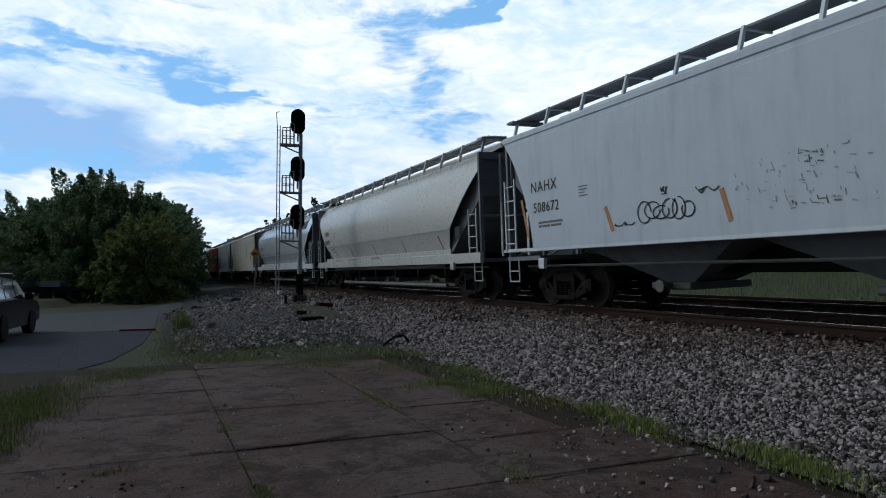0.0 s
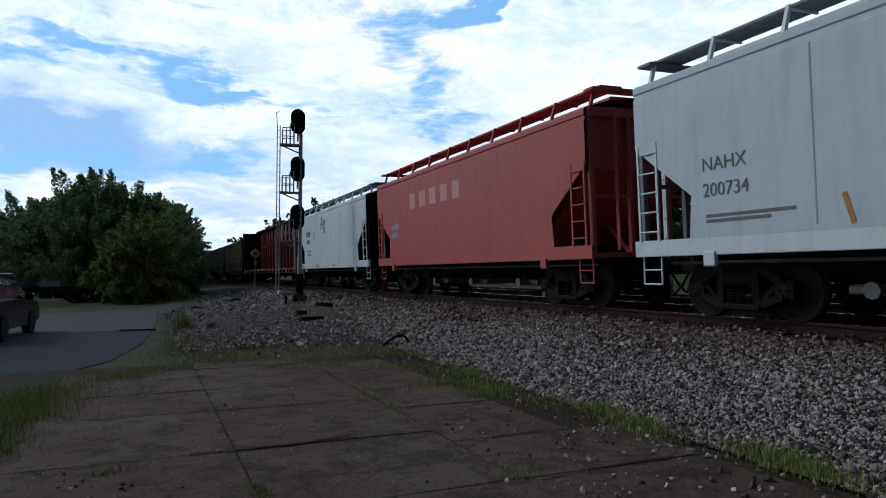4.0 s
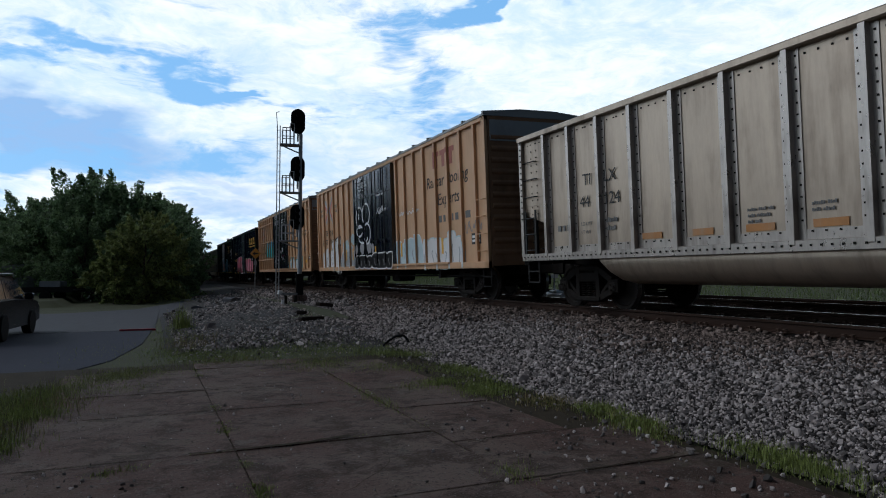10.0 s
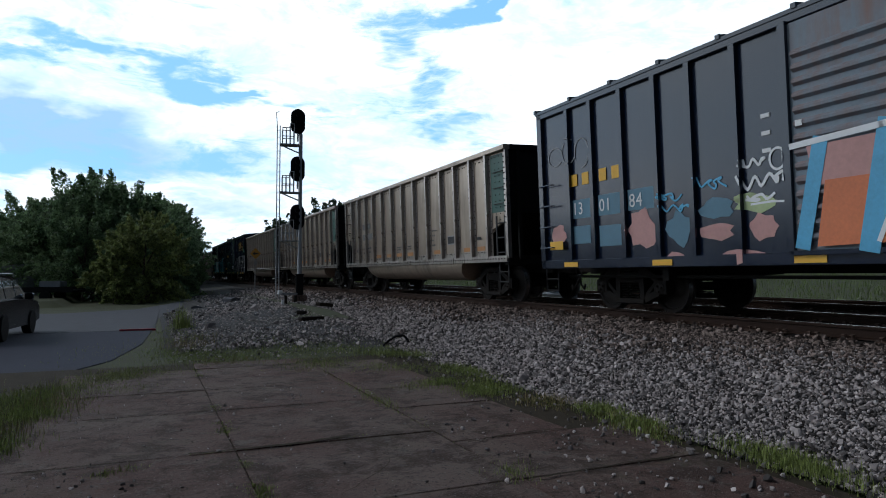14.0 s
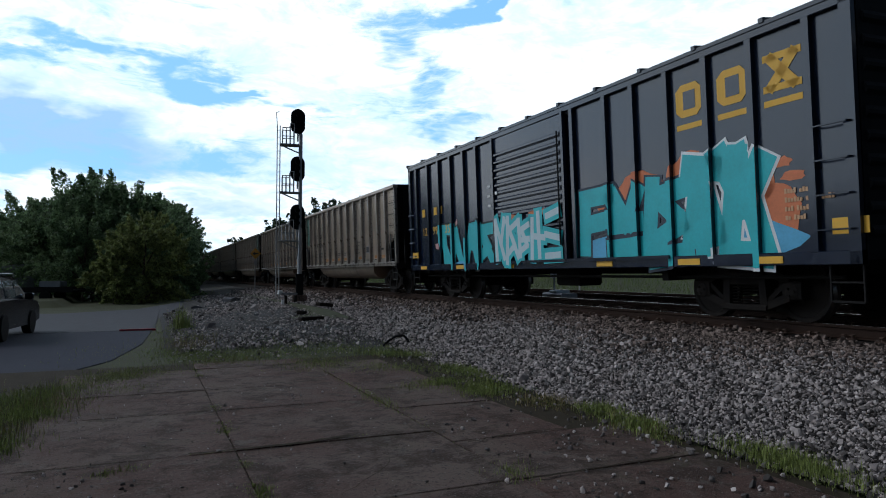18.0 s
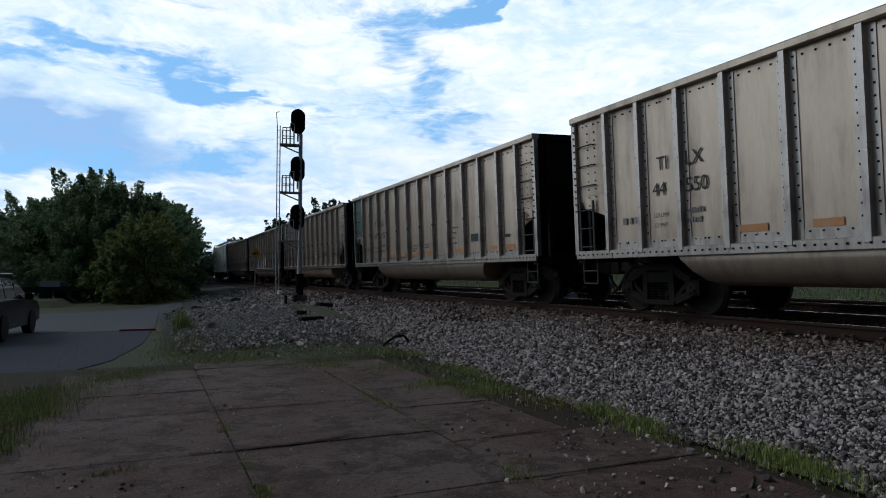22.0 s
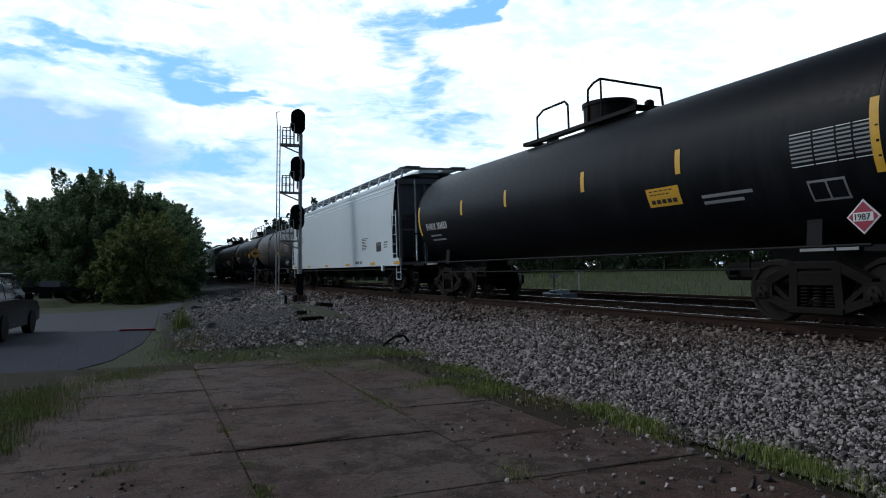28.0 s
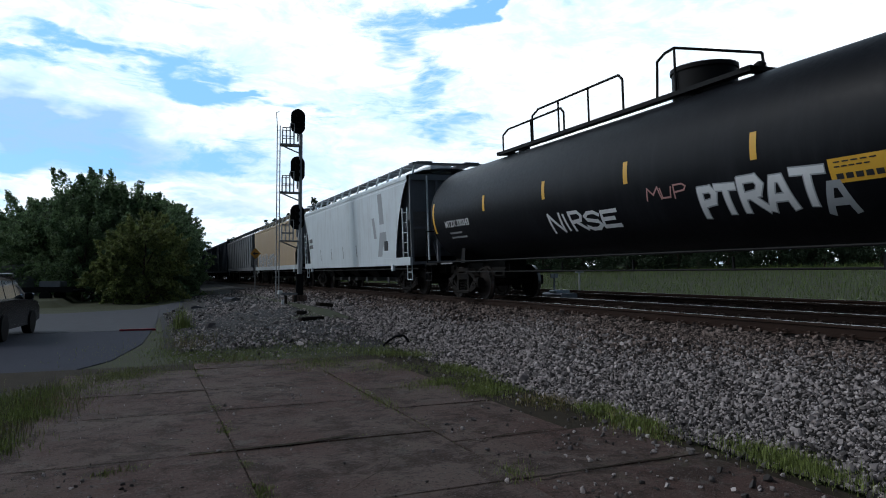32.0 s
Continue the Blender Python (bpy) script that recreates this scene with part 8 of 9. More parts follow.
        if k == 0:
            letters(c, "6", 8.64, 2.18, 0.36, m_ink, P, shear=0.12), letters(c, "70", 8.0, 2.18, 0.36, m_ink, P, shear=0.12), letters(c, "04", 7.14, 2.18, 0.36, m_ink, P, shear=0.12), letters(c, "6", 6.18, 2.18, 0.36, m_ink, P, shear=0.12)
        else:
            letters(c, "64", 8.28, 2.17, 0.34, m_ink, P, shear=0.12), letters(c, "04", 7.42, 2.17, 0.34, m_ink, P, shear=0.12), letters(c, "95", 6.46, 2.17, 0.34, m_ink, P, shear=0.12)
        part("cross_emblem", painted(stroke([(7.9 + dy, 4.28), (7.3 + dy, 3.78), (7.75 + dy, 3.26)], 0.17) + stroke([(6.6 + dy, 4.4), (7.2 + dy, 3.78), (6.6 + dy, 3.2)], 0.12), R), surface("faded_blue_cross", (0.1, 0.14, 0.33) if k else (0.3, 0.36, 0.4), 0.6, vary=0.2), c, "faded blue half of a cross")
        part("cross_emblem", painted(stroke([(7.95 + dy, 4.0), (7.45 + dy, 3.78), (7.9 + dy, 3.4)], 0.15) + stroke([(6.62 + dy, 4.15), (7.06 + dy, 3.78), (6.62 + dy, 3.38)], 0.15), R, 0.003), surface("faded_red_cross", (0.55, 0.17, 0.13), 0.6, vary=0.2), c, "faded red half of a cross")
        if k == 0:
            bubbles(c, 8.55, 1.0, 1.9, 1.0, 4, m_stencil, m_greypatch, 11, R, 0.03, m_ink_grey)
            graffiti(c, 6.7, 0.95, 1.5, 1.25, 2, m_stencil, m_sprayblack, 19, R, 0.3, 0.07, lift=0.003)
            bubbles(c, 5.1, 1.0, 2.25, 0.95, 4, m_greypatch, m_stencil, 67, R, 0.04, m_ink_grey)
            splashes(c, [(4.3, 2.0, 0.35, 0.3), (3.25, 2.25, 0.35, 0.28), (3.9, 1.95, 0.2, 0.2)], m_paleblue, R)
            bubbles(c, -2.3, 0.95, 2.4, 1.15, 4, m_paleblue, m_spraywhite, 12, R, 0.03, m_greypatch)
            bubbles(c, -4.75, 0.9, 3.0, 1.2, 6, m_stencil, m_paleblue, 14, R, 0.04, m_greypatch)
            loops(c, [(1.75, 3.05, 0.45, 0.42, 0, 300), (0.85, 3.12, 0.48, 0.42, -60, 220), (1.75, 2.5, 0.4, 0.22, 30, 330), (0.75, 2.35, 0.42, 0.4, -150, 150), (1.9, 3.1, 0.1, 0.1, 0, 360), (1.3, 2.2, 0.6, 0.2, 180, 360)], 0.075, m_spraywhite, R)
            scrawl(c, 2.15, 4.48, 1.1, 0.22, m_spraywhite, 90, R, 0.045), scrawl(c, 2.1, 3.78, 1.3, 0.3, m_stencil_dim, 92, R, 0.03), scrawl(c, -0.4, 3.0, 1.2, 0.3, m_spraywhite, 94, R, 0.035)
            scrawl(c, -2.6, 2.75, 1.9, 0.16, m_spraywhite, 96, R, 0.03), scrawl(c, -7.9, 1.85, 1.1, 0.4, m_stencil_dim, 98, R, 0.025)
            for i, t in enumerate(("CLOSE AND LOCK", "BOTH DOORS BEFORE", "MOVING CAR")):
                letters(c, t, (2.02, 2.14, 1.9)[i], 4.36 - i * 0.125, 0.135, m_stencil, -1.626)
            bubbles(c, 2.5, 0.98, 2.2, 0.62, 4, m_sprayblack, m_stencil, 16, R, 0.05, m_stencil_dim), bubbles(c, 0.2, 0.98, 2.3, 0.66, 4, m_sprayblack, m_stencil, 17, R, 0.05, m_stencil_dim)
            splashes(c, [(2.3, 1.75, 0.2, 0.2), (1.5, 1.8, 0.25, 0.3), (0.6, 1.8, 0.3, 0.25), (0.1, 1.75, 0.2, 0.2)], m_stencil_dim, R)
            bars(c, -0.3, 3.7, [[0.5, 0.4]], 0.06, m_stencil, -1.625)
        else:
            word(c, "LAED", 5.75, 1.95, (1.15, 1.12, 1.1, 1.2), (0.95, 0.9, 0.85, 0.9), R, [(0.46, m_sprayblack, 0.001, 0, 1), (0.38, m_spraywhite, 0.0055, 0, 1), (0.32, m_aqua, 0.01, 0, 0.62), (0.32, m_skyblue, 0.0105, 0.6, 1)], 17)
            bubbles(c, -3.0, 1.0, 3.6, 0.8, 6, m_spraywhite, m_aqua, 18, R, 0.05)
            for i, t in enumerate(("CLOSE THE DOOR", "BEFORE CLOSING", "MAIN DOOR", "", "CIERRE ESTA PUERTA", "ANTES DE CERRAR", "LA PUERTA PRINCIPAL")):
                if t:
                    letters(c, t, (1.5, 1.48, 1.3, 0, 1.5, 1.45, 1.5)[i], 4.62 - i * 0.095, 0.118, m_stencil, -1.626)
            for i, t in enumerate(("EL SEGURO DE LAS", "PUERTAS ANTES DE", "MOVER EL CARRO")):
                letters(c, t, -0.8, 4.2 - i * 0.17, 0.15, m_stencil, -1.626)
            for y, z, w in ((1.3, 1.75, 0.2), (0.9, 1.9, 0.25), (0.7, 1.6, 0.15), (-0.4, 2.1, 0.2), (-0.9, 2.2, 0.25), (-0.6, 1.8, 0.22), (-1.1, 1.7, 0.18), (1.8, 1.5, 0.2), (-1.6, 1.5, 0.2)):
                decal(c, "sticker", y, y - w, z, z + w, m_stencil, -1.625)
            for y in (1.15, -1.1):
                decal(c, "sticker", y, y - 0.16, 1.86, 2.02, m_redink, -1.63)
            scrawl(c, -0.9, 2.7, 0.6, 0.25, m_stencil_dim, 58, R, 0.02)
        for y in ((-0.06, 4.36, 3.35, -2.7, -6.25), (-0.7, 8.3, 6.05, 2.5, -3.6))[k]:
            decal(c, "reflector_strip", y, y - 0.13, 1.35, 1.82, m_yellow, -1.62 if d0 < y < d1 else -1.53)
        decal(c, "placard_panel", -8.3, -8.85, 1.55, 1.85, m_ink, P), decal(c, "reflector_strip", -7.4, -7.85, 1.4, 1.55, m_yellow, P)
        bars(c, -8.35, 1.72, [[0.2, 0.2], [0.2, 0.2]], 0.07, m_stencil, P - 0.008)

    # dark blue boxcars with yellow emblems
    def navy(ribs, door_mat, number, d0, d1, posts, low, top, em0, ez):
        ln = span(1.45)
        L = ln / 2
        c = place(boxcar("dark blue boxcar with a ribbed sliding door and bright graffiti", ln, low, top, m_navy, m_navy_end, posts, (d0, d1), door_mat, False, ribs, m_navy))
        R = RELIEF[c]
        em, hole = [], []
        for i, w in enumerate((0.55, 0.55, 0.62)):
            y = em0[i]
            q = lambda a, b, e, f: [(y - a, e), (y - b, e), (y - b, f), (y - a, f)]
            em.append(q(0, w, ez - 0.2, ez - 0.11))
            if i == 2:
                em += [[(y, ez + 0.54), (y - w, ez + 0.54), (y - w, ez + 0.44), (y, ez + 0.44)], [(y, ez), (y - w, ez), (y - w, ez + 0.1), (y, ez + 0.1)]]
                em += stroke([(y - 0.12, ez + 0.06), (y - w + 0.12, ez + 0.48)], 0.15) + stroke([(y - 0.12, ez + 0.48), (y - w + 0.12, ez + 0.06)], 0.15)
            else:
                em += [[(y - 0.12, ez), (y - w + 0.1, ez), (y - w, ez + 0.1), (y - w, ez + 0.44), (y - w + 0.1, ez + 0.54), (y - 0.12, ez + 0.54), (y, ez + 0.44), (y, ez + 0.1)]]
                hole.append([(y - 0.17, ez + 0.12), (y - w + 0.12, ez + 0.12), (y - w + 0.12, ez + 0.42), (y - 0.17, ez + 0.42)])
        for q in em:
            part("emblem_block", painted([q], R), m_goldpaint, c, "yellow block of an emblem")
        for q in hole:
            part("emblem_core", painted([q], R, 0.01), m_navy, c)
        bars(c, 6.75, 2.55, [[0.22, 0.22]], 0.24, m_goldpaint, -1.53), bars(c, 5.8, 2.55, [[0.22, 0.22]], 0.24, m_goldpaint, -1.53)
        for t, y in number:
            letters(c, t, y, 1.96, 0.35, m_goldpaint if door_mat is m_navy else m_stencil, -1.566 if ribs else -1.53, spacing=1.1)
        for y in (L - 0.9, L - 3.6, L - 6.4, -2.4, -4.6, -L + 1.6):
            decal(c, "reflector_strip", y, y - 0.48, low + 0.03, low + 0.13, m_yellow, -1.606)
        decal(c, "reflector_patch", 7.5, 7.02, 1.26, 1.44, m_yellow, -1.606)
        for i in range(3):
            decal(c, "sticker", d1 + 0.55, d1 + 0.4, 2.97 - i * 0.25, 3.03 - i * 0.25, m_stencil, -1.57 if ribs else -1.525)
        decal(c, "sticker", d1 - 0.1, d1 - 0.2, 2.72, 2.8, m_stencil, -1.652)
        return c, L, R

    pinkpatch = surface("pale_pink_spray_paint", (0.5, 0.27, 0.25), 0.6, vary=0.3)
    sym = lambda ys: ys + [-y for y in ys]
    c, L, R = navy(7, m_navy, (("138", 6.97), ("586", 5.76)), -1.38, 1.56, sym([7.05, 5.98, 4.77, 3.63, 2.54, 1.62]), 0.8, 4.42, (-3.95, -5.1, -6.25), 3.24)
    splashes(c, [(3.9, 1.1, 0.5, 0.3), (2.2, 1.1, 0.6, 0.32), (1.0, 1.0, 0.5, 0.22), (4.4, 1.6, 0.3, 0.3)], m_lime_spray, R)
    word(c, "HARE", 4.98, 0.83, (1.45, 1.5, 1.52, 1.5), (1.15, 1.05, 1.0, 1.15), R, [(0.5, m_spraywhite, 0.003, 0, 1), (0.41, m_maroon_spray, 0.0085, 0, 0.36), (0.41, m_pink, 0.009, 0.34, 1)], 21)
    part("graffiti_arrow", painted([[(1.0, 0.85), (0.12, 0.82), (0.62, 1.64), (0.95, 1.5)]], R, 0.003), m_spraywhite, c), part("graffiti_arrow", painted([[(1.0, 0.9), (0.25, 0.88), (0.64, 1.52), (0.95, 1.4)]], R, 0.012), m_maroon_spray, c)
    bubbles(c, -1.45, 0.82, 4.1, 1.32, 4, m_pink, m_lime_spray, 22, R, 0.05, m_spraywhite)
    splashes(c, [(-2.0, 1.0, 0.4, 0.18), (-4.9, 1.0, 0.5, 0.2)], m_maroon_spray, R, 0.014)
    for i in range(4):
        scrawl(c, -7.1, 1.35 + 0.28 * i, 0.45, 0.2, m_stencil_dim, 100 + 2 * i, R, 0.022)
    scrawl(c, -5.2, 1.98, 0.65, 0.13, m_stencil, 109, R, 0.025)
    scrawl(c, -0.95, 0.82, 0.5, 0.13, m_spraywhite, 110, R, 0.03), scrawl(c, 5.4, 1.26, 0.45, 0.13, m_stencil, 112, R, 0.03), scrawl(c, 5.4, 1.06, 0.45, 0.13, m_stencil, 114, R, 0.03)
    loops(c, [(0.17, 1.9, 0.06, 0.09, 0, 360)], 0.03, m_stencil_dim, R)
    c, L, R = navy(0, m_rustdoor, (("13", 6.72), ("01", 5.83), ("84", 4.94)), -1.38, 1.45, sym([6.78, 5.98, 5.06, 4.15, 3.34, 2.42, 1.56]), 0.86, 4.28, (-3.9, -5.0, -6.1), 3.22)
    for mat, polys, up in ((pinkpatch, [[(1.1, 1.9), (-1.2, 1.85), (-1.2, 2.45), (1.2, 2.42)]], 0.004), (m_orangespray, [[(1.1, 1.1), (0.2, 1.12), (0.1, 1.95), (0.95, 1.95)], [(0.05, 1.1), (-1.2, 1.1), (-1.25, 1.9), (0.0, 1.95)]], 0.0075),
                           (m_skyblue, stroke([(1.3, 1.15), (1.0, 2.45)], 0.22) + stroke([(0.4, 1.1), (0.12, 2.5)], 0.26) + stroke([(-0.6, 1.1), (-0.75, 2.5)], 0.24), 0.011), (m_spraywhite, stroke([(1.42, 2.46), (0.2, 2.52), (-1.3, 2.62)], 0.08) + stroke([(0.28, 1.15), (0.0, 1.8)], 0.06), 0.016)):
        for q in polys:
            part("graffiti", painted([q], R, up), mat, c)
    bubbles(c, -1.6, 1.0, 2.3, 1.5, 3, m_skyblue, m_spraywhite, 25, R, 0.06, m_maroon_spray)
    bubbles(c, -4.0, 1.0, 3.0, 0.95, 4, m_greypatch, m_ttx, 26, R, 0.05)
    bluefield = surface("faded_blue_number_field", (0.1, 0.2, 0.27), 0.6, vary=0.2)
    for y, w, z, h in ((6.75, 0.7, 1.88, 0.38), (5.86, 0.72, 1.88, 0.4), (4.98, 0.72, 1.9, 0.38), (6.75, 0.6, 1.36, 0.36), (5.86, 0.7, 1.28, 0.4)):
        part("number_field", painted([[(y, z), (y - w, z), (y - w, z + h), (y, z + h)]], -1.52, 0.004), bluefield, c, "faded blue field behind the numbers")
    splashes(c, [(4.62, 1.55, 0.42, 0.36), (2.9, 1.4, 0.34, 0.15), (2.05, 1.42, 0.3, 0.2), (7.3, 1.6, 0.3, 0.2), (3.85, 1.0, 0.25, 0.12), (2.4, 1.0, 0.5, 0.12)], pinkpatch, R, 0.004)
    splashes(c, [(2.15, 1.78, 0.34, 0.16), (2.3, 1.86, 0.24, 0.08)], m_lime_spray, R, 0.006), splashes(c, [(2.88, 1.76, 0.36, 0.18), (3.7, 1.5, 0.3, 0.3)], bluefield, R, 0.006)
    scrawl(c, 2.42, 1.98, 0.85, 0.22, m_spraywhite, 116, R, 0.045), scrawl(c, 2.3, 1.78, 0.7, 0.14, m_spraywhite, 117, R, 0.04), scrawl(c, 2.35, 2.28, 0.4, 0.16, m_spraywhite, 118, R, 0.04)
    loops(c, [(1.75, 2.36, 0.13, 0.15, 0, 360)], 0.035, m_spraywhite, R)
    scrawl(c, 4.12, 1.95, 0.7, 0.2, m_skyblue, 120, R, 0.03), scrawl(c, 4.1, 1.74, 0.7, 0.2, m_skyblue, 122, R, 0.03), scrawl(c, 3.28, 2.05, 0.75, 0.24, m_skyblue, 124, R, 0.03)
    loops(c, [(7.3, 3.25, 0.26, 0.2, 0, 320), (6.8, 3.3, 0.24, 0.26, 60, 380), (6.35, 3.2, 0.24, 0.3, -90, 200)], 0.02, m_stencil_dim, R)
    scrawl(c, -L + 1.2, 2.3, 0.6, 1.4, m_spraywhite, 31, R)

    for front, num in ((True, None), (True, None), (True, ("44", "170"))):
        marks.append((gond(front, num), num))

    c, L, R = navy(0, m_navy, (), -1.19, 1.93, [7.0, 6.0, 5.0, 4.0, 2.98, 2.05, -1.35, -2.5, -3.56, -4.61, -5.64, -6.66], 0.8, 4.26, (-3.8, -4.88, -5.88), 3.19)
    word(c, "SAEPH", -1.35, 0.8, (1.55, 1.5, 1.58, 1.6, 1.66), (1.25, 1.4, 1.25, 1.35, 1.6), R, [(0.54, m_spraywhite, 0.003, 0, 1), (0.42, m_sprayblack, 0.0085, 0, 1)], 33)
    bubbles(c, 6.7, 0.88, 3.6, 1.35, 5, m_spraygreen, m_spraywhite, 34, R, 0.035, m_sprayblack)
    splashes(c, [(6.0, 1.4, 0.4, 0.5), (4.6, 1.2, 0.7, 0.4), (3.4, 1.1, 0.5, 0.3)], m_spraygreen, R, 0.002)
    fineprint(c, 1.2, 1.5, [[5, 3, 4], [6, 4]], 0.1, m_stencil, -1.66)
    splashes(c, [(-7.2, 2.95, 0.3, 0.12), (-7.0, 2.85, 0.2, 0.1)], m_spraygreen, R)
    decal(c, "stencil_frame", -4.95, -5.41, 1.54, 1.79, m_stencil, -1.545), decal(c, "stencil_frame_inner", -4.98, -5.17, 1.57, 1.76, m_ink, -1.55), decal(c, "stencil_frame_inner", -5.19, -5.38, 1.57, 1.76, m_ink, -1.55)
    c, L, R = navy(0, m_navy, (("12", 6.74), ("99", 5.92), ("35", 5.0)), -1.38, 1.67, sym([7.09, 6.16, 5.3, 4.43, 3.56, 2.76]) + [1.8, -1.68], 0.86, 4.26, (-4.62, -5.5, -6.35), 3.3)
    splashes(c, [(-2.6, 2.2, 0.5, 0.25), (-3.6, 2.3, 0.6, 0.3), (-4.8, 2.4, 0.4, 0.35), (-6.2, 2.1, 0.3, 0.35), (-6.55, 1.7, 0.35, 0.4), (-6.6, 2.3, 0.16, 0.08), (-6.75, 2.1, 0.2, 0.08)], m_orangespray, R)
    splashes(c, [(-6.0, 1.25, 0.9, 0.3), (-2.5, 1.25, 0.7, 0.25), (-4.3, 1.25, 1.0, 0.3)], m_skyblue, R, 0.004)
    graffiti(c, -1.95, 1.08, 2.9, 1.25, 3, m_aqua, m_bluedark, 36, R, 0.36, 0.05, lift=0.006), graffiti(c, -4.8, 1.08, 1.5, 1.4, 2, m_aqua, m_spraywhite, 63, R, 0.38, 0.05, lift=0.006)
    graffiti(c, 1.6, 1.08, 2.9, 1.0, 5, m_paleblue, m_aqua, 37, R, 0.14, 0.1, lift=0.004)
    splashes(c, [(0.9, 2.1, 0.5, 0.07), (-0.5, 2.12, 0.5, 0.06)], m_orangespray, R)
    graffiti(c, 5.4, 1.0, 3.5, 1.1, 4, m_aqua, m_sprayblack, 38, R, 0.3, 0.05)
    splashes(c, [(4.2, 2.1, 0.08, 0.22), (5.6, 1.6, 0.2, 0.1), (3.3, 1.5, 0.2, 0.2)], pinkpatch, R), splashes(c, [(3.9, 1.0, 0.6, 0.1)], m_skyblue, R, 0.02)
    fineprint(c, -6.62, 1.85, [[4, 3], [6, 4, 4], [3, 5], [2, 4]], 0.07, m_ttx, -1.53)
    decal(c, "reflector_patch", -7.31, -7.8, 1.25, 1.46, m_yellow, -1.53)

    for front, num in ((False, ("44", "546")), (True, ("43", "343")), (True, ("43", "364")), (True, ("44", "550")), ("early", ("44", "145")), ("late", None), ("late", None), ("late", ("43", "248"))):
        marks.append((gond(front, num), num))
    for g, num in marks:
        gondola_marks(g, num or (None, None))
    scrawl(g2, -4.45, 1.72, 0.7, 0.3, m_spraywhite, 40, GOND, 0.03), scrawl(g2, -5.42, 1.76, 0.75, 0.28, m_spraywhite, 41, GOND, 0.03), scrawl(g2, -1.25, 1.62, 0.62, 0.25, m_spraywhite, 42, GOND, 0.025)
    loops(g2, [(-4.75, 2.03, 0.07, 0.07, 0, 360), (-5.7, 2.12, 0.14, 0.06, 0, 360), (-1.5, 1.98, 0.05, 0.06, 0, 360)], 0.025, m_spraywhite, GOND)
    scrawl(g3, -1.15, 1.42, 0.8, 0.4, m_spraywhite, 43, GOND, 0.035), scrawl(g3, -2.32, 1.46, 0.8, 0.28, m_spraywhite, 44, GOND, 0.035)
    bubbles(marks[-2][0], 3.2, 1.25, 3.6, 0.62, 5, m_greypatch, m_spraywhite, 45, GOND_LATE, 0.03, m_sprayblack)
    bubbles(marks[-2][0], -0.8, 1.35, 0.95, 0.7, 3, m_spraywhite, m_sprayblack, 46, GOND_LATE, 0.02, m_sprayblack)
    splashes(marks[-2][0], [(-4.3, 1.7, 0.3, 0.3), (-4.4, 1.95, 0.14, 0.2)], surface("faded_sea_green_paint", (0.1, 0.26, 0.27), 0.6, vary=0.2), GOND_LATE)
    scrawl(marks[-3][0], -1.2, 1.5, 0.8, 0.45, m_spraywhite, 47, GOND_LATE)

    # white hopper, tank cars and mixed tail
    def white_hopper(marks_of, grey=True, skin=m_white, label="white covered hopper with grey touched-up patches"):
        i = len(TRAIN)
        L = (JOINTS[i + 1] - JOINTS[i] - 1.3) / 2
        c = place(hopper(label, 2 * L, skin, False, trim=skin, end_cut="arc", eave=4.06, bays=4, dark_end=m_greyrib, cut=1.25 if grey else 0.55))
        if grey:
            for y0, y1, z0, z1, q in ((-L + 3.1, -L + 2.6, 2.6, 3.75, 0.2), (-L + 3.4, -L + 2.9, 1.4, 2.3, -0.3), (-L + 2.7, -L + 2.3, 1.6, 2.3, 0.1), (-L + 3.8, -L + 3.5, 2.1, 2.9, 0.25)):
                part("grey_patch", Build().plate([(y0, z0), (y1, z0), (y1 + q, z1), (y0 + q, z1)], -1.6, 0.003), m_greypatch, c)
            decal(c, "placard_panel", -L + 2.6, -L + 2.2, 1.6, 1.95, m_ink), bars(c, L - 1.3, 2.4, [[0.7], [0.8]], 0.2, m_ink_grey)
            for k in range(4):
                part("dark_streak", painted(stroke([(L - 3.8 - 2.1 * k, 1.95), (L - 3.9 - 2.1 * k, 1.45)], 0.05), -1.6), m_ink_grey, c)
        return c, L

    white_hopper(None)
    def shell(label, paint, stripes, rail, hoops, dome, grey=False):
        return place(tank(label, span(0.75), paint, stripes, rail, hoops, dome, grey))

    c = shell("black tank car with yellow reflector strips", m_tank, (-8.2, -4.6, -1.6, 1.7, 4.5, 8.2), (-2.3, 2.1), [(0.15, 1.5, 0.72), (-1.6, -0.6, 0.86)], (-0.6, 0.58))
    tank_marks(c, "FHRX 30201", 7.4, -3.5, -6.8, ("1987", m_redink), -7.6, -6.9)
    decal(c, "stencil_frame", 5.0, 4.6, 2.1, 2.4, m_stencil_dim, -1.47)
    c = shell("black tank car with a hazard placard", m_tank, (-7.54, -4.2, -1.5, 1.75, 4.3, 7.54), (-2.3, 2.1), [(0.15, 1.5, 0.72), (-1.6, -0.6, 0.86)], (-0.6, 0.58))
    tank_marks(c, "FHRX 30433", 7.0, -3.35, -6.35, ("1987", m_redink), -7.35, -6.5)
    c, L = white_hopper(None, False, m_white_clean, "long white covered hopper with dark lettering")
    letters(c, "EQUX", L - 1.65, 2.66, 0.3, m_ink, bold=0.006), letters(c, "12161", L - 1.7, 2.24, 0.3, m_ink, bold=0.006)
    letters(c, "LD LMT 219700", L - 1.8, 1.92, 0.1, m_ink_grey), letters(c, "LT WT  66300", L - 1.8, 1.78, 0.1, m_ink_grey)
    decal(c, "stencil_frame", L - 3.0, L - 3.3, 2.5, 2.76, m_ink_grey), decal(c, "stencil_frame_inner", L - 3.03, L - 3.27, 2.53, 2.73, m_white, -1.603)
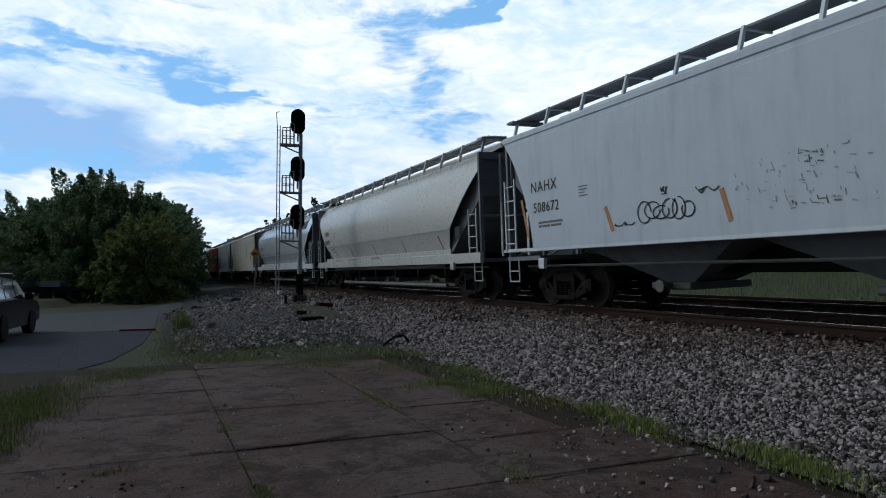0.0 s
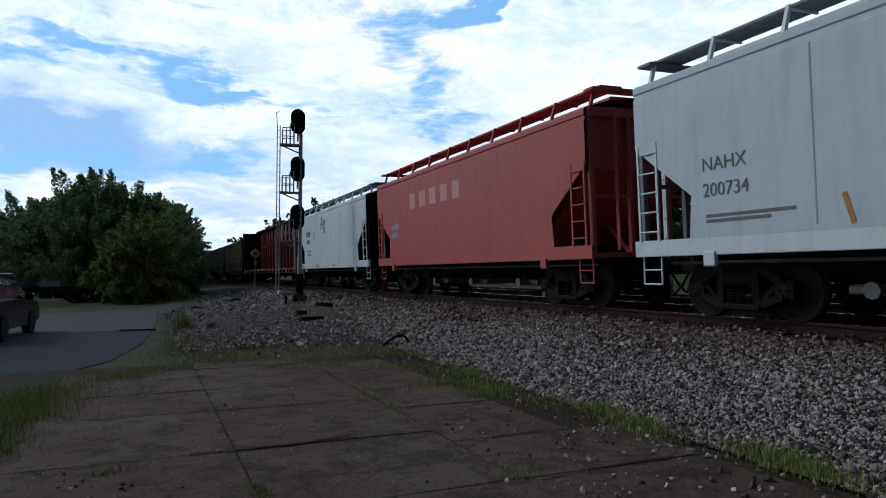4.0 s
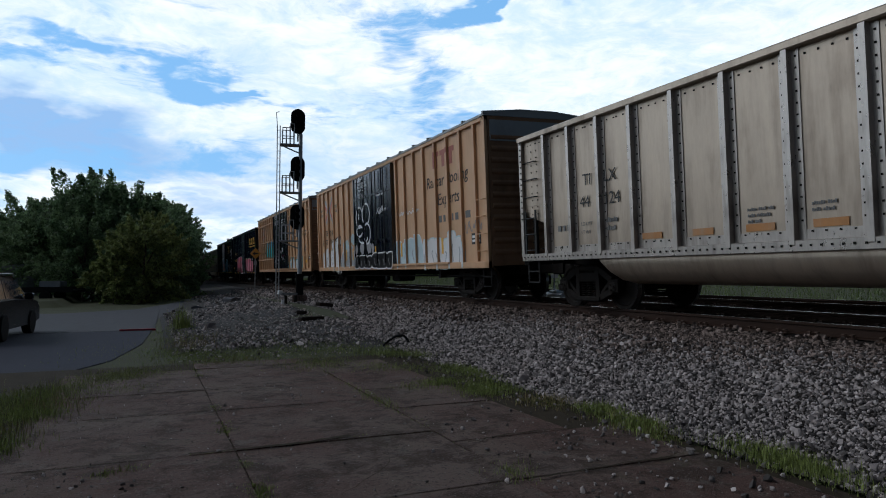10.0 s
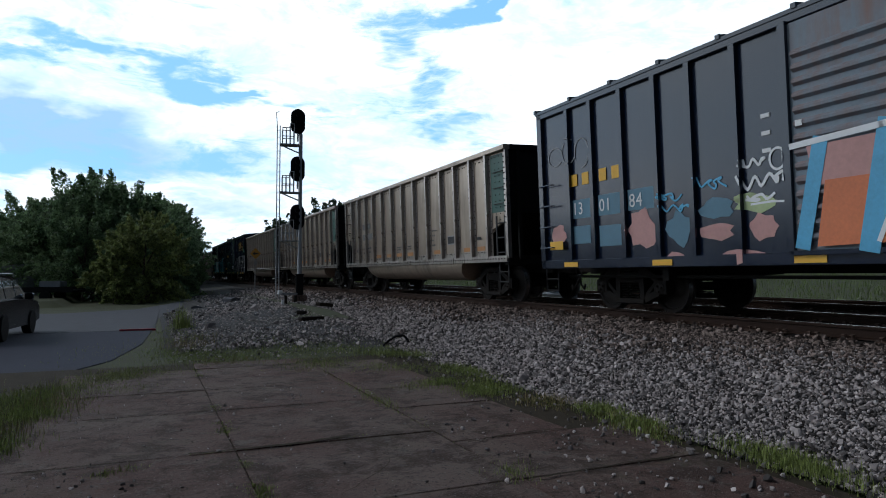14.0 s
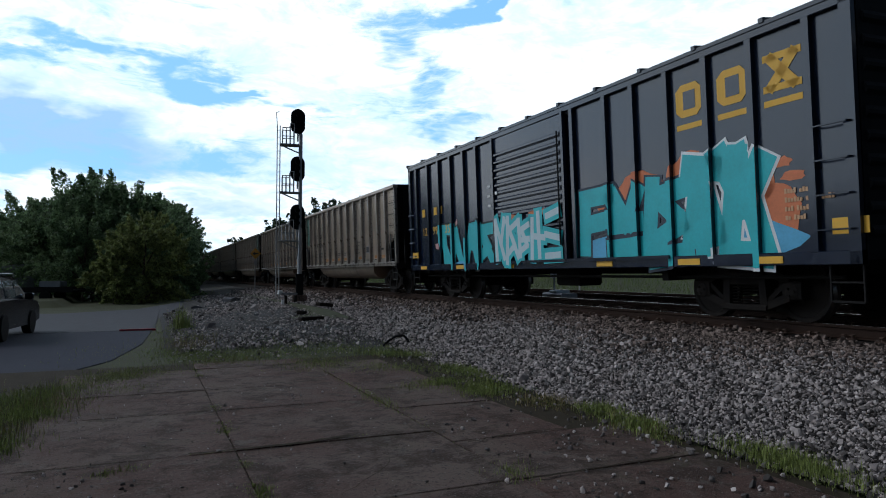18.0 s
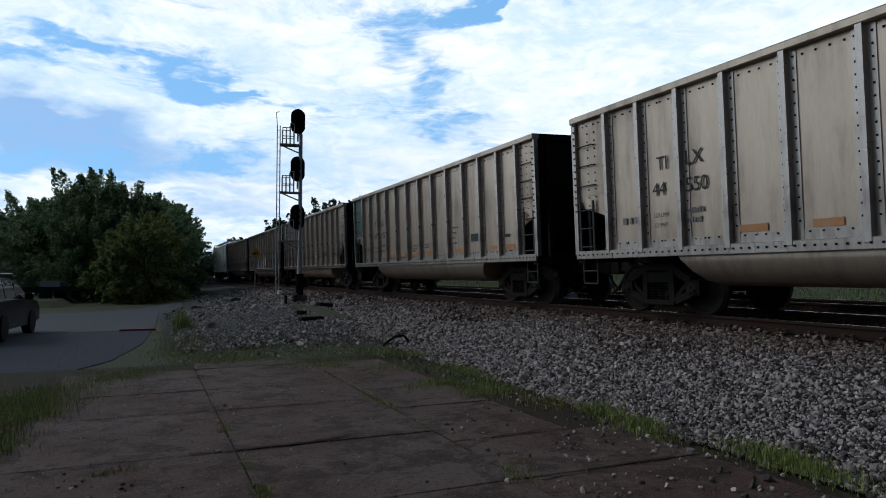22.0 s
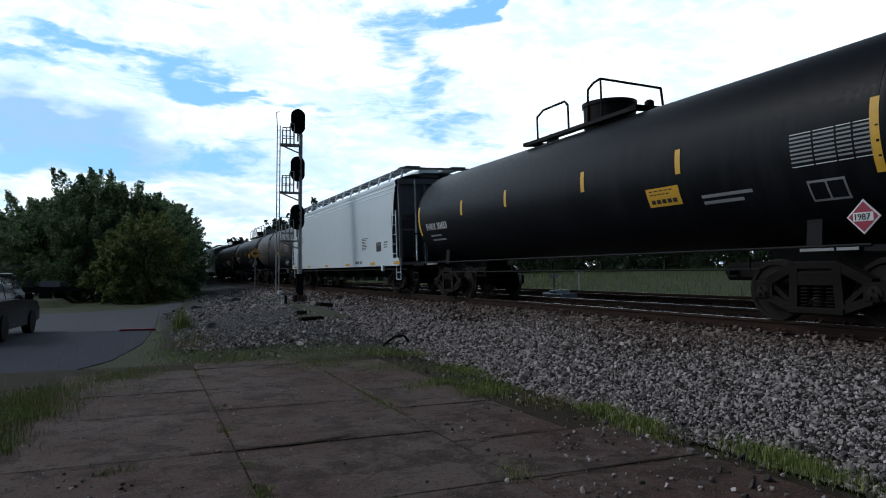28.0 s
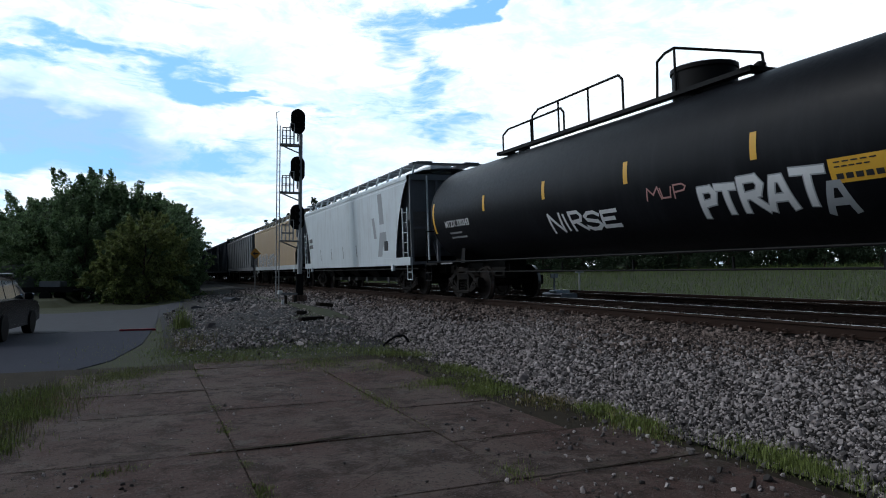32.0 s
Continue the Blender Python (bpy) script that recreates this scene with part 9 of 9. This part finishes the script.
    decal(c, "placard_panel", -7.0, -7.55, 1.6, 1.95, m_ink), bars(c, -7.04, 1.82, [[0.21, 0.2]], 0.1, m_ink_grey, -1.609)
    for z in (3.68, 3.82):
        part("eave_bead", Build().prism([(-1.6, z - 0.02), (-1.615, z), (-1.6, z + 0.02)], -L + 0.12, L - 0.12), m_white_clean, c)
    fineprint(c, -4.1, 1.16, [[6, 4]], 0.13, m_ink_grey)
    for a in (0.6, 4.3, 8.2, 12.0, 15.6, 18.4):
        decal(c, "reflector_strip", L - a, L - a - 0.62, 1.1, 1.2, m_yellow)
    fineprint(c, -5.1, 2.15, [[11, 3, 3, 8, 5], [6, 10, 2, 5], [8, 5, 5], [6, 9, 2, 3], [7, 3, 4, 5], [6, 5, 2, 5, 6], [2, 6, 5, 3, 4], [6, 4, 5, 4]], 0.036, m_ink_grey)
    fineprint(c, -7.9, 1.9, [[6, 1, 4], [3, 4, 2], [5, 4]], 0.05, m_ink_grey)
    c = shell("faded grey tank car with rusty stains", m_tank_grey, (-6.33, -3.7, -1.5, 1.6, 4.5, 6.4), (-3.1, 2.3), [(1.5, 2.15, 0.75), (-1.9, 0.82, 0.82)], (-1.6, 0.46), True)
    tank_marks(c, "", 5.5, -1.9, -5.05, ("2215", m_ink), -5.75, -4.2)
    tank_text(c, "UTLX 641216", 4.95, 1.93, 0.31, surface("faded_orange_stencil", (0.42, 0.19, 0.05), 0.7, vary=0.3))
    part("air_cylinder", Build().lathe([(0.05, -0.5), (0.2, -0.45), (0.2, 0.45), (0.05, 0.5)], 16, (-1.35, -6.2, 1.4)), m_tank_grey, c, smooth=True)
    c = shell("black tank car with a long top railing", m_tank, (-6.35, -3.84, -1.11, 2.7, 6.35), (-6.6, 1.7), [(0.55, 1.5, 0.7), (-0.32, 0.47, 0.79), (-2.2, -1.05, 0.84), (-6.6, -2.3, 0.79)], (-1.45, 0.42))
    tank_marks(c, "TILX 220128", 5.35, -2.92, -5.0, ("3257", m_ink), -5.7, -5.1, 0.33, 2.16)
    for y, rows in ((-1.78, ((7, 3), (6, 4), (5, 4))), (-2.62, ((8, 3), (6, 5), (4, 4)))):
        for i, row in enumerate(rows):
            for j in range(sum(row)):
                tank_plate(c, "stencil", y - j * 0.07, y - 0.05 - j * 0.07, 1.86 - i * 0.09, 1.91 - i * 0.09, m_stencil_dim)
    tank_text(c, "LD LMT  207500", 5.25, 1.9, 0.14, m_stencil), tank_text(c, "LT WT     76500", 5.22, 1.74, 0.14, m_stencil)
    part("valve_housing", Build().box(-0.45, 0.45, -6.3, -5.1, 3.95, 4.5, 0.05), m_steel, c, "bright metal housing on top")
    for x in (-1.0, 1.0):
        part("heater_pipe", Build().tube([(x * 0.5, -6.6, 4.02), (x * 0.8, -7.1, 3.7), (x, -7.2, 2.8)], 0.09, 8), m_gate, c, smooth=True)
    c = shell("long black tank car with white graffiti tags", m_tank, (-9.1, -5.5, -2.97, -0.08, 2.76, 5.7, 9.1), (-2.3, 6.3), [(3.1, 6.05, 0.6), (0.95, 4.5, 0.8), (-1.45, -0.05, 0.84)], (-0.66, 0.58))
    tank_marks(c, "MTZX 330343", 8.3, -4.1, -7.6, ("1987", m_redink), -8.2, -7.9, 0.27)
    word(c, "NIRSE", 2.8, 1.62, (0.46, 0.48, 0.44, 0.4, 0.36), (0.55, 0.28, 0.55, 0.55, 0.6), TANK_X, [(0.075, m_spraywhite, 0.004, 0, 1)], 51)
    word(c, "MUP", -0.55, 2.0, (0.24, 0.22, 0.25), (0.4, 0.3, 0.34), TANK_X, [(0.03, pinkpatch, 0.004, 0, 1)], 53)
    word(c, "PTRAT", -1.7, 1.64, (0.52, 0.5, 0.56, 0.52, 0.56), (0.42, 0.44, 0.52, 0.48, 0.56), TANK_X, [(0.14, m_greypatch, 0.003, 0, 1), (0.1, m_spraywhite, 0.007, 0, 1)], 52)
    word(c, "A", -3.85, 1.52, (0.46,), (0.46,), TANK_X, [(0.1, m_greypatch, 0.004, 0, 1)], 54)
    tank_text(c, "NON", -5.0, 1.95, 0.2, m_stencil)
    for i in range(9):
        tank_plate(c, "stencil", -4.8 - i * 0.2, -4.94 - i * 0.2, 1.76, 1.84, m_stencil_dim)

    white_hopper(None)
    i = len(TRAIN)
    L = (JOINTS[i + 1] - JOINTS[i] - 1.3) / 2
    c = place(hopper("tan and white weathered covered hopper with graffiti", 2 * L, m_tan, False, trim=m_white, eave=4.05))
    graffiti(c, L - 2, 1.35, 8, 0.8, 9, m_greypatch, m_spraywhite, 54, thick=0.15)
    i = len(TRAIN)
    L = (JOINTS[i + 1] - JOINTS[i] - 1.3) / 2
    c = place(hopper("weathered grey covered hopper with ribbed sides", 2 * L, m_greyrib, False, trim=m_greyrib, eave=4.05))
    for k in range(13):
        y = -L + 0.9 + (2 * L - 1.8) * k / 12
        part("side_post", Build().box(-1.66, -1.6, y - 0.05, y + 0.05, 1.32, 3.9), m_greyrib, c)
    for k in range(3):
        ln = span(1.4)
        L = ln / 2
        place(boxcar("dark blue boxcar at the tail", ln, 0.92, 4.28, m_bluedark, m_navy_end, [-L + ln * (i + 1) / 12 for i in range(11)], (-1.0, 1.9), m_bluedark, False, 0, m_bluedark))


build_train()


def motions():
    """The train runs towards the viewer; wheels turn while their car is near."""
    times = [0.0, 2.0, 4.0, 6.0, 8.0, 10.0, 12.0, 14.0, 16.0, 18.0, 20.0, 22.0, 24.0, 26.0, 28.0, 30.0, 32.0]
    mid = {}
    for car, s in TRAIN:
        mid[car] = s
        walk(car, [(t, pose(TX, s - travelled(t), ZR, 0, -LEAN, 0)) for t in times])
    r = 0.4572
    for w, off, car in WHEELS:
        base = w.matrix_basis.translation.copy()
        s = mid[car] + off

        def turned(t):
            return Matrix.Translation(base) @ Matrix.Rotation(travelled(t) / r, 4, "X")
        near = [k / 30 for k in range(0, 961) if 2.5 < s - travelled(k / 30) < 40.0]
        rows = [(t, turned(t)) for t in near]
        if not rows or rows[0][0] > 0:
            t0 = rows[0][0] if rows else 0.0
            rows = [(0.0, turned(t0))] + rows
        if rows[-1][0] < 32.0:
            rows = rows + [(32.0, turned(rows[-1][0]))]
        walk(w, rows)


motions()
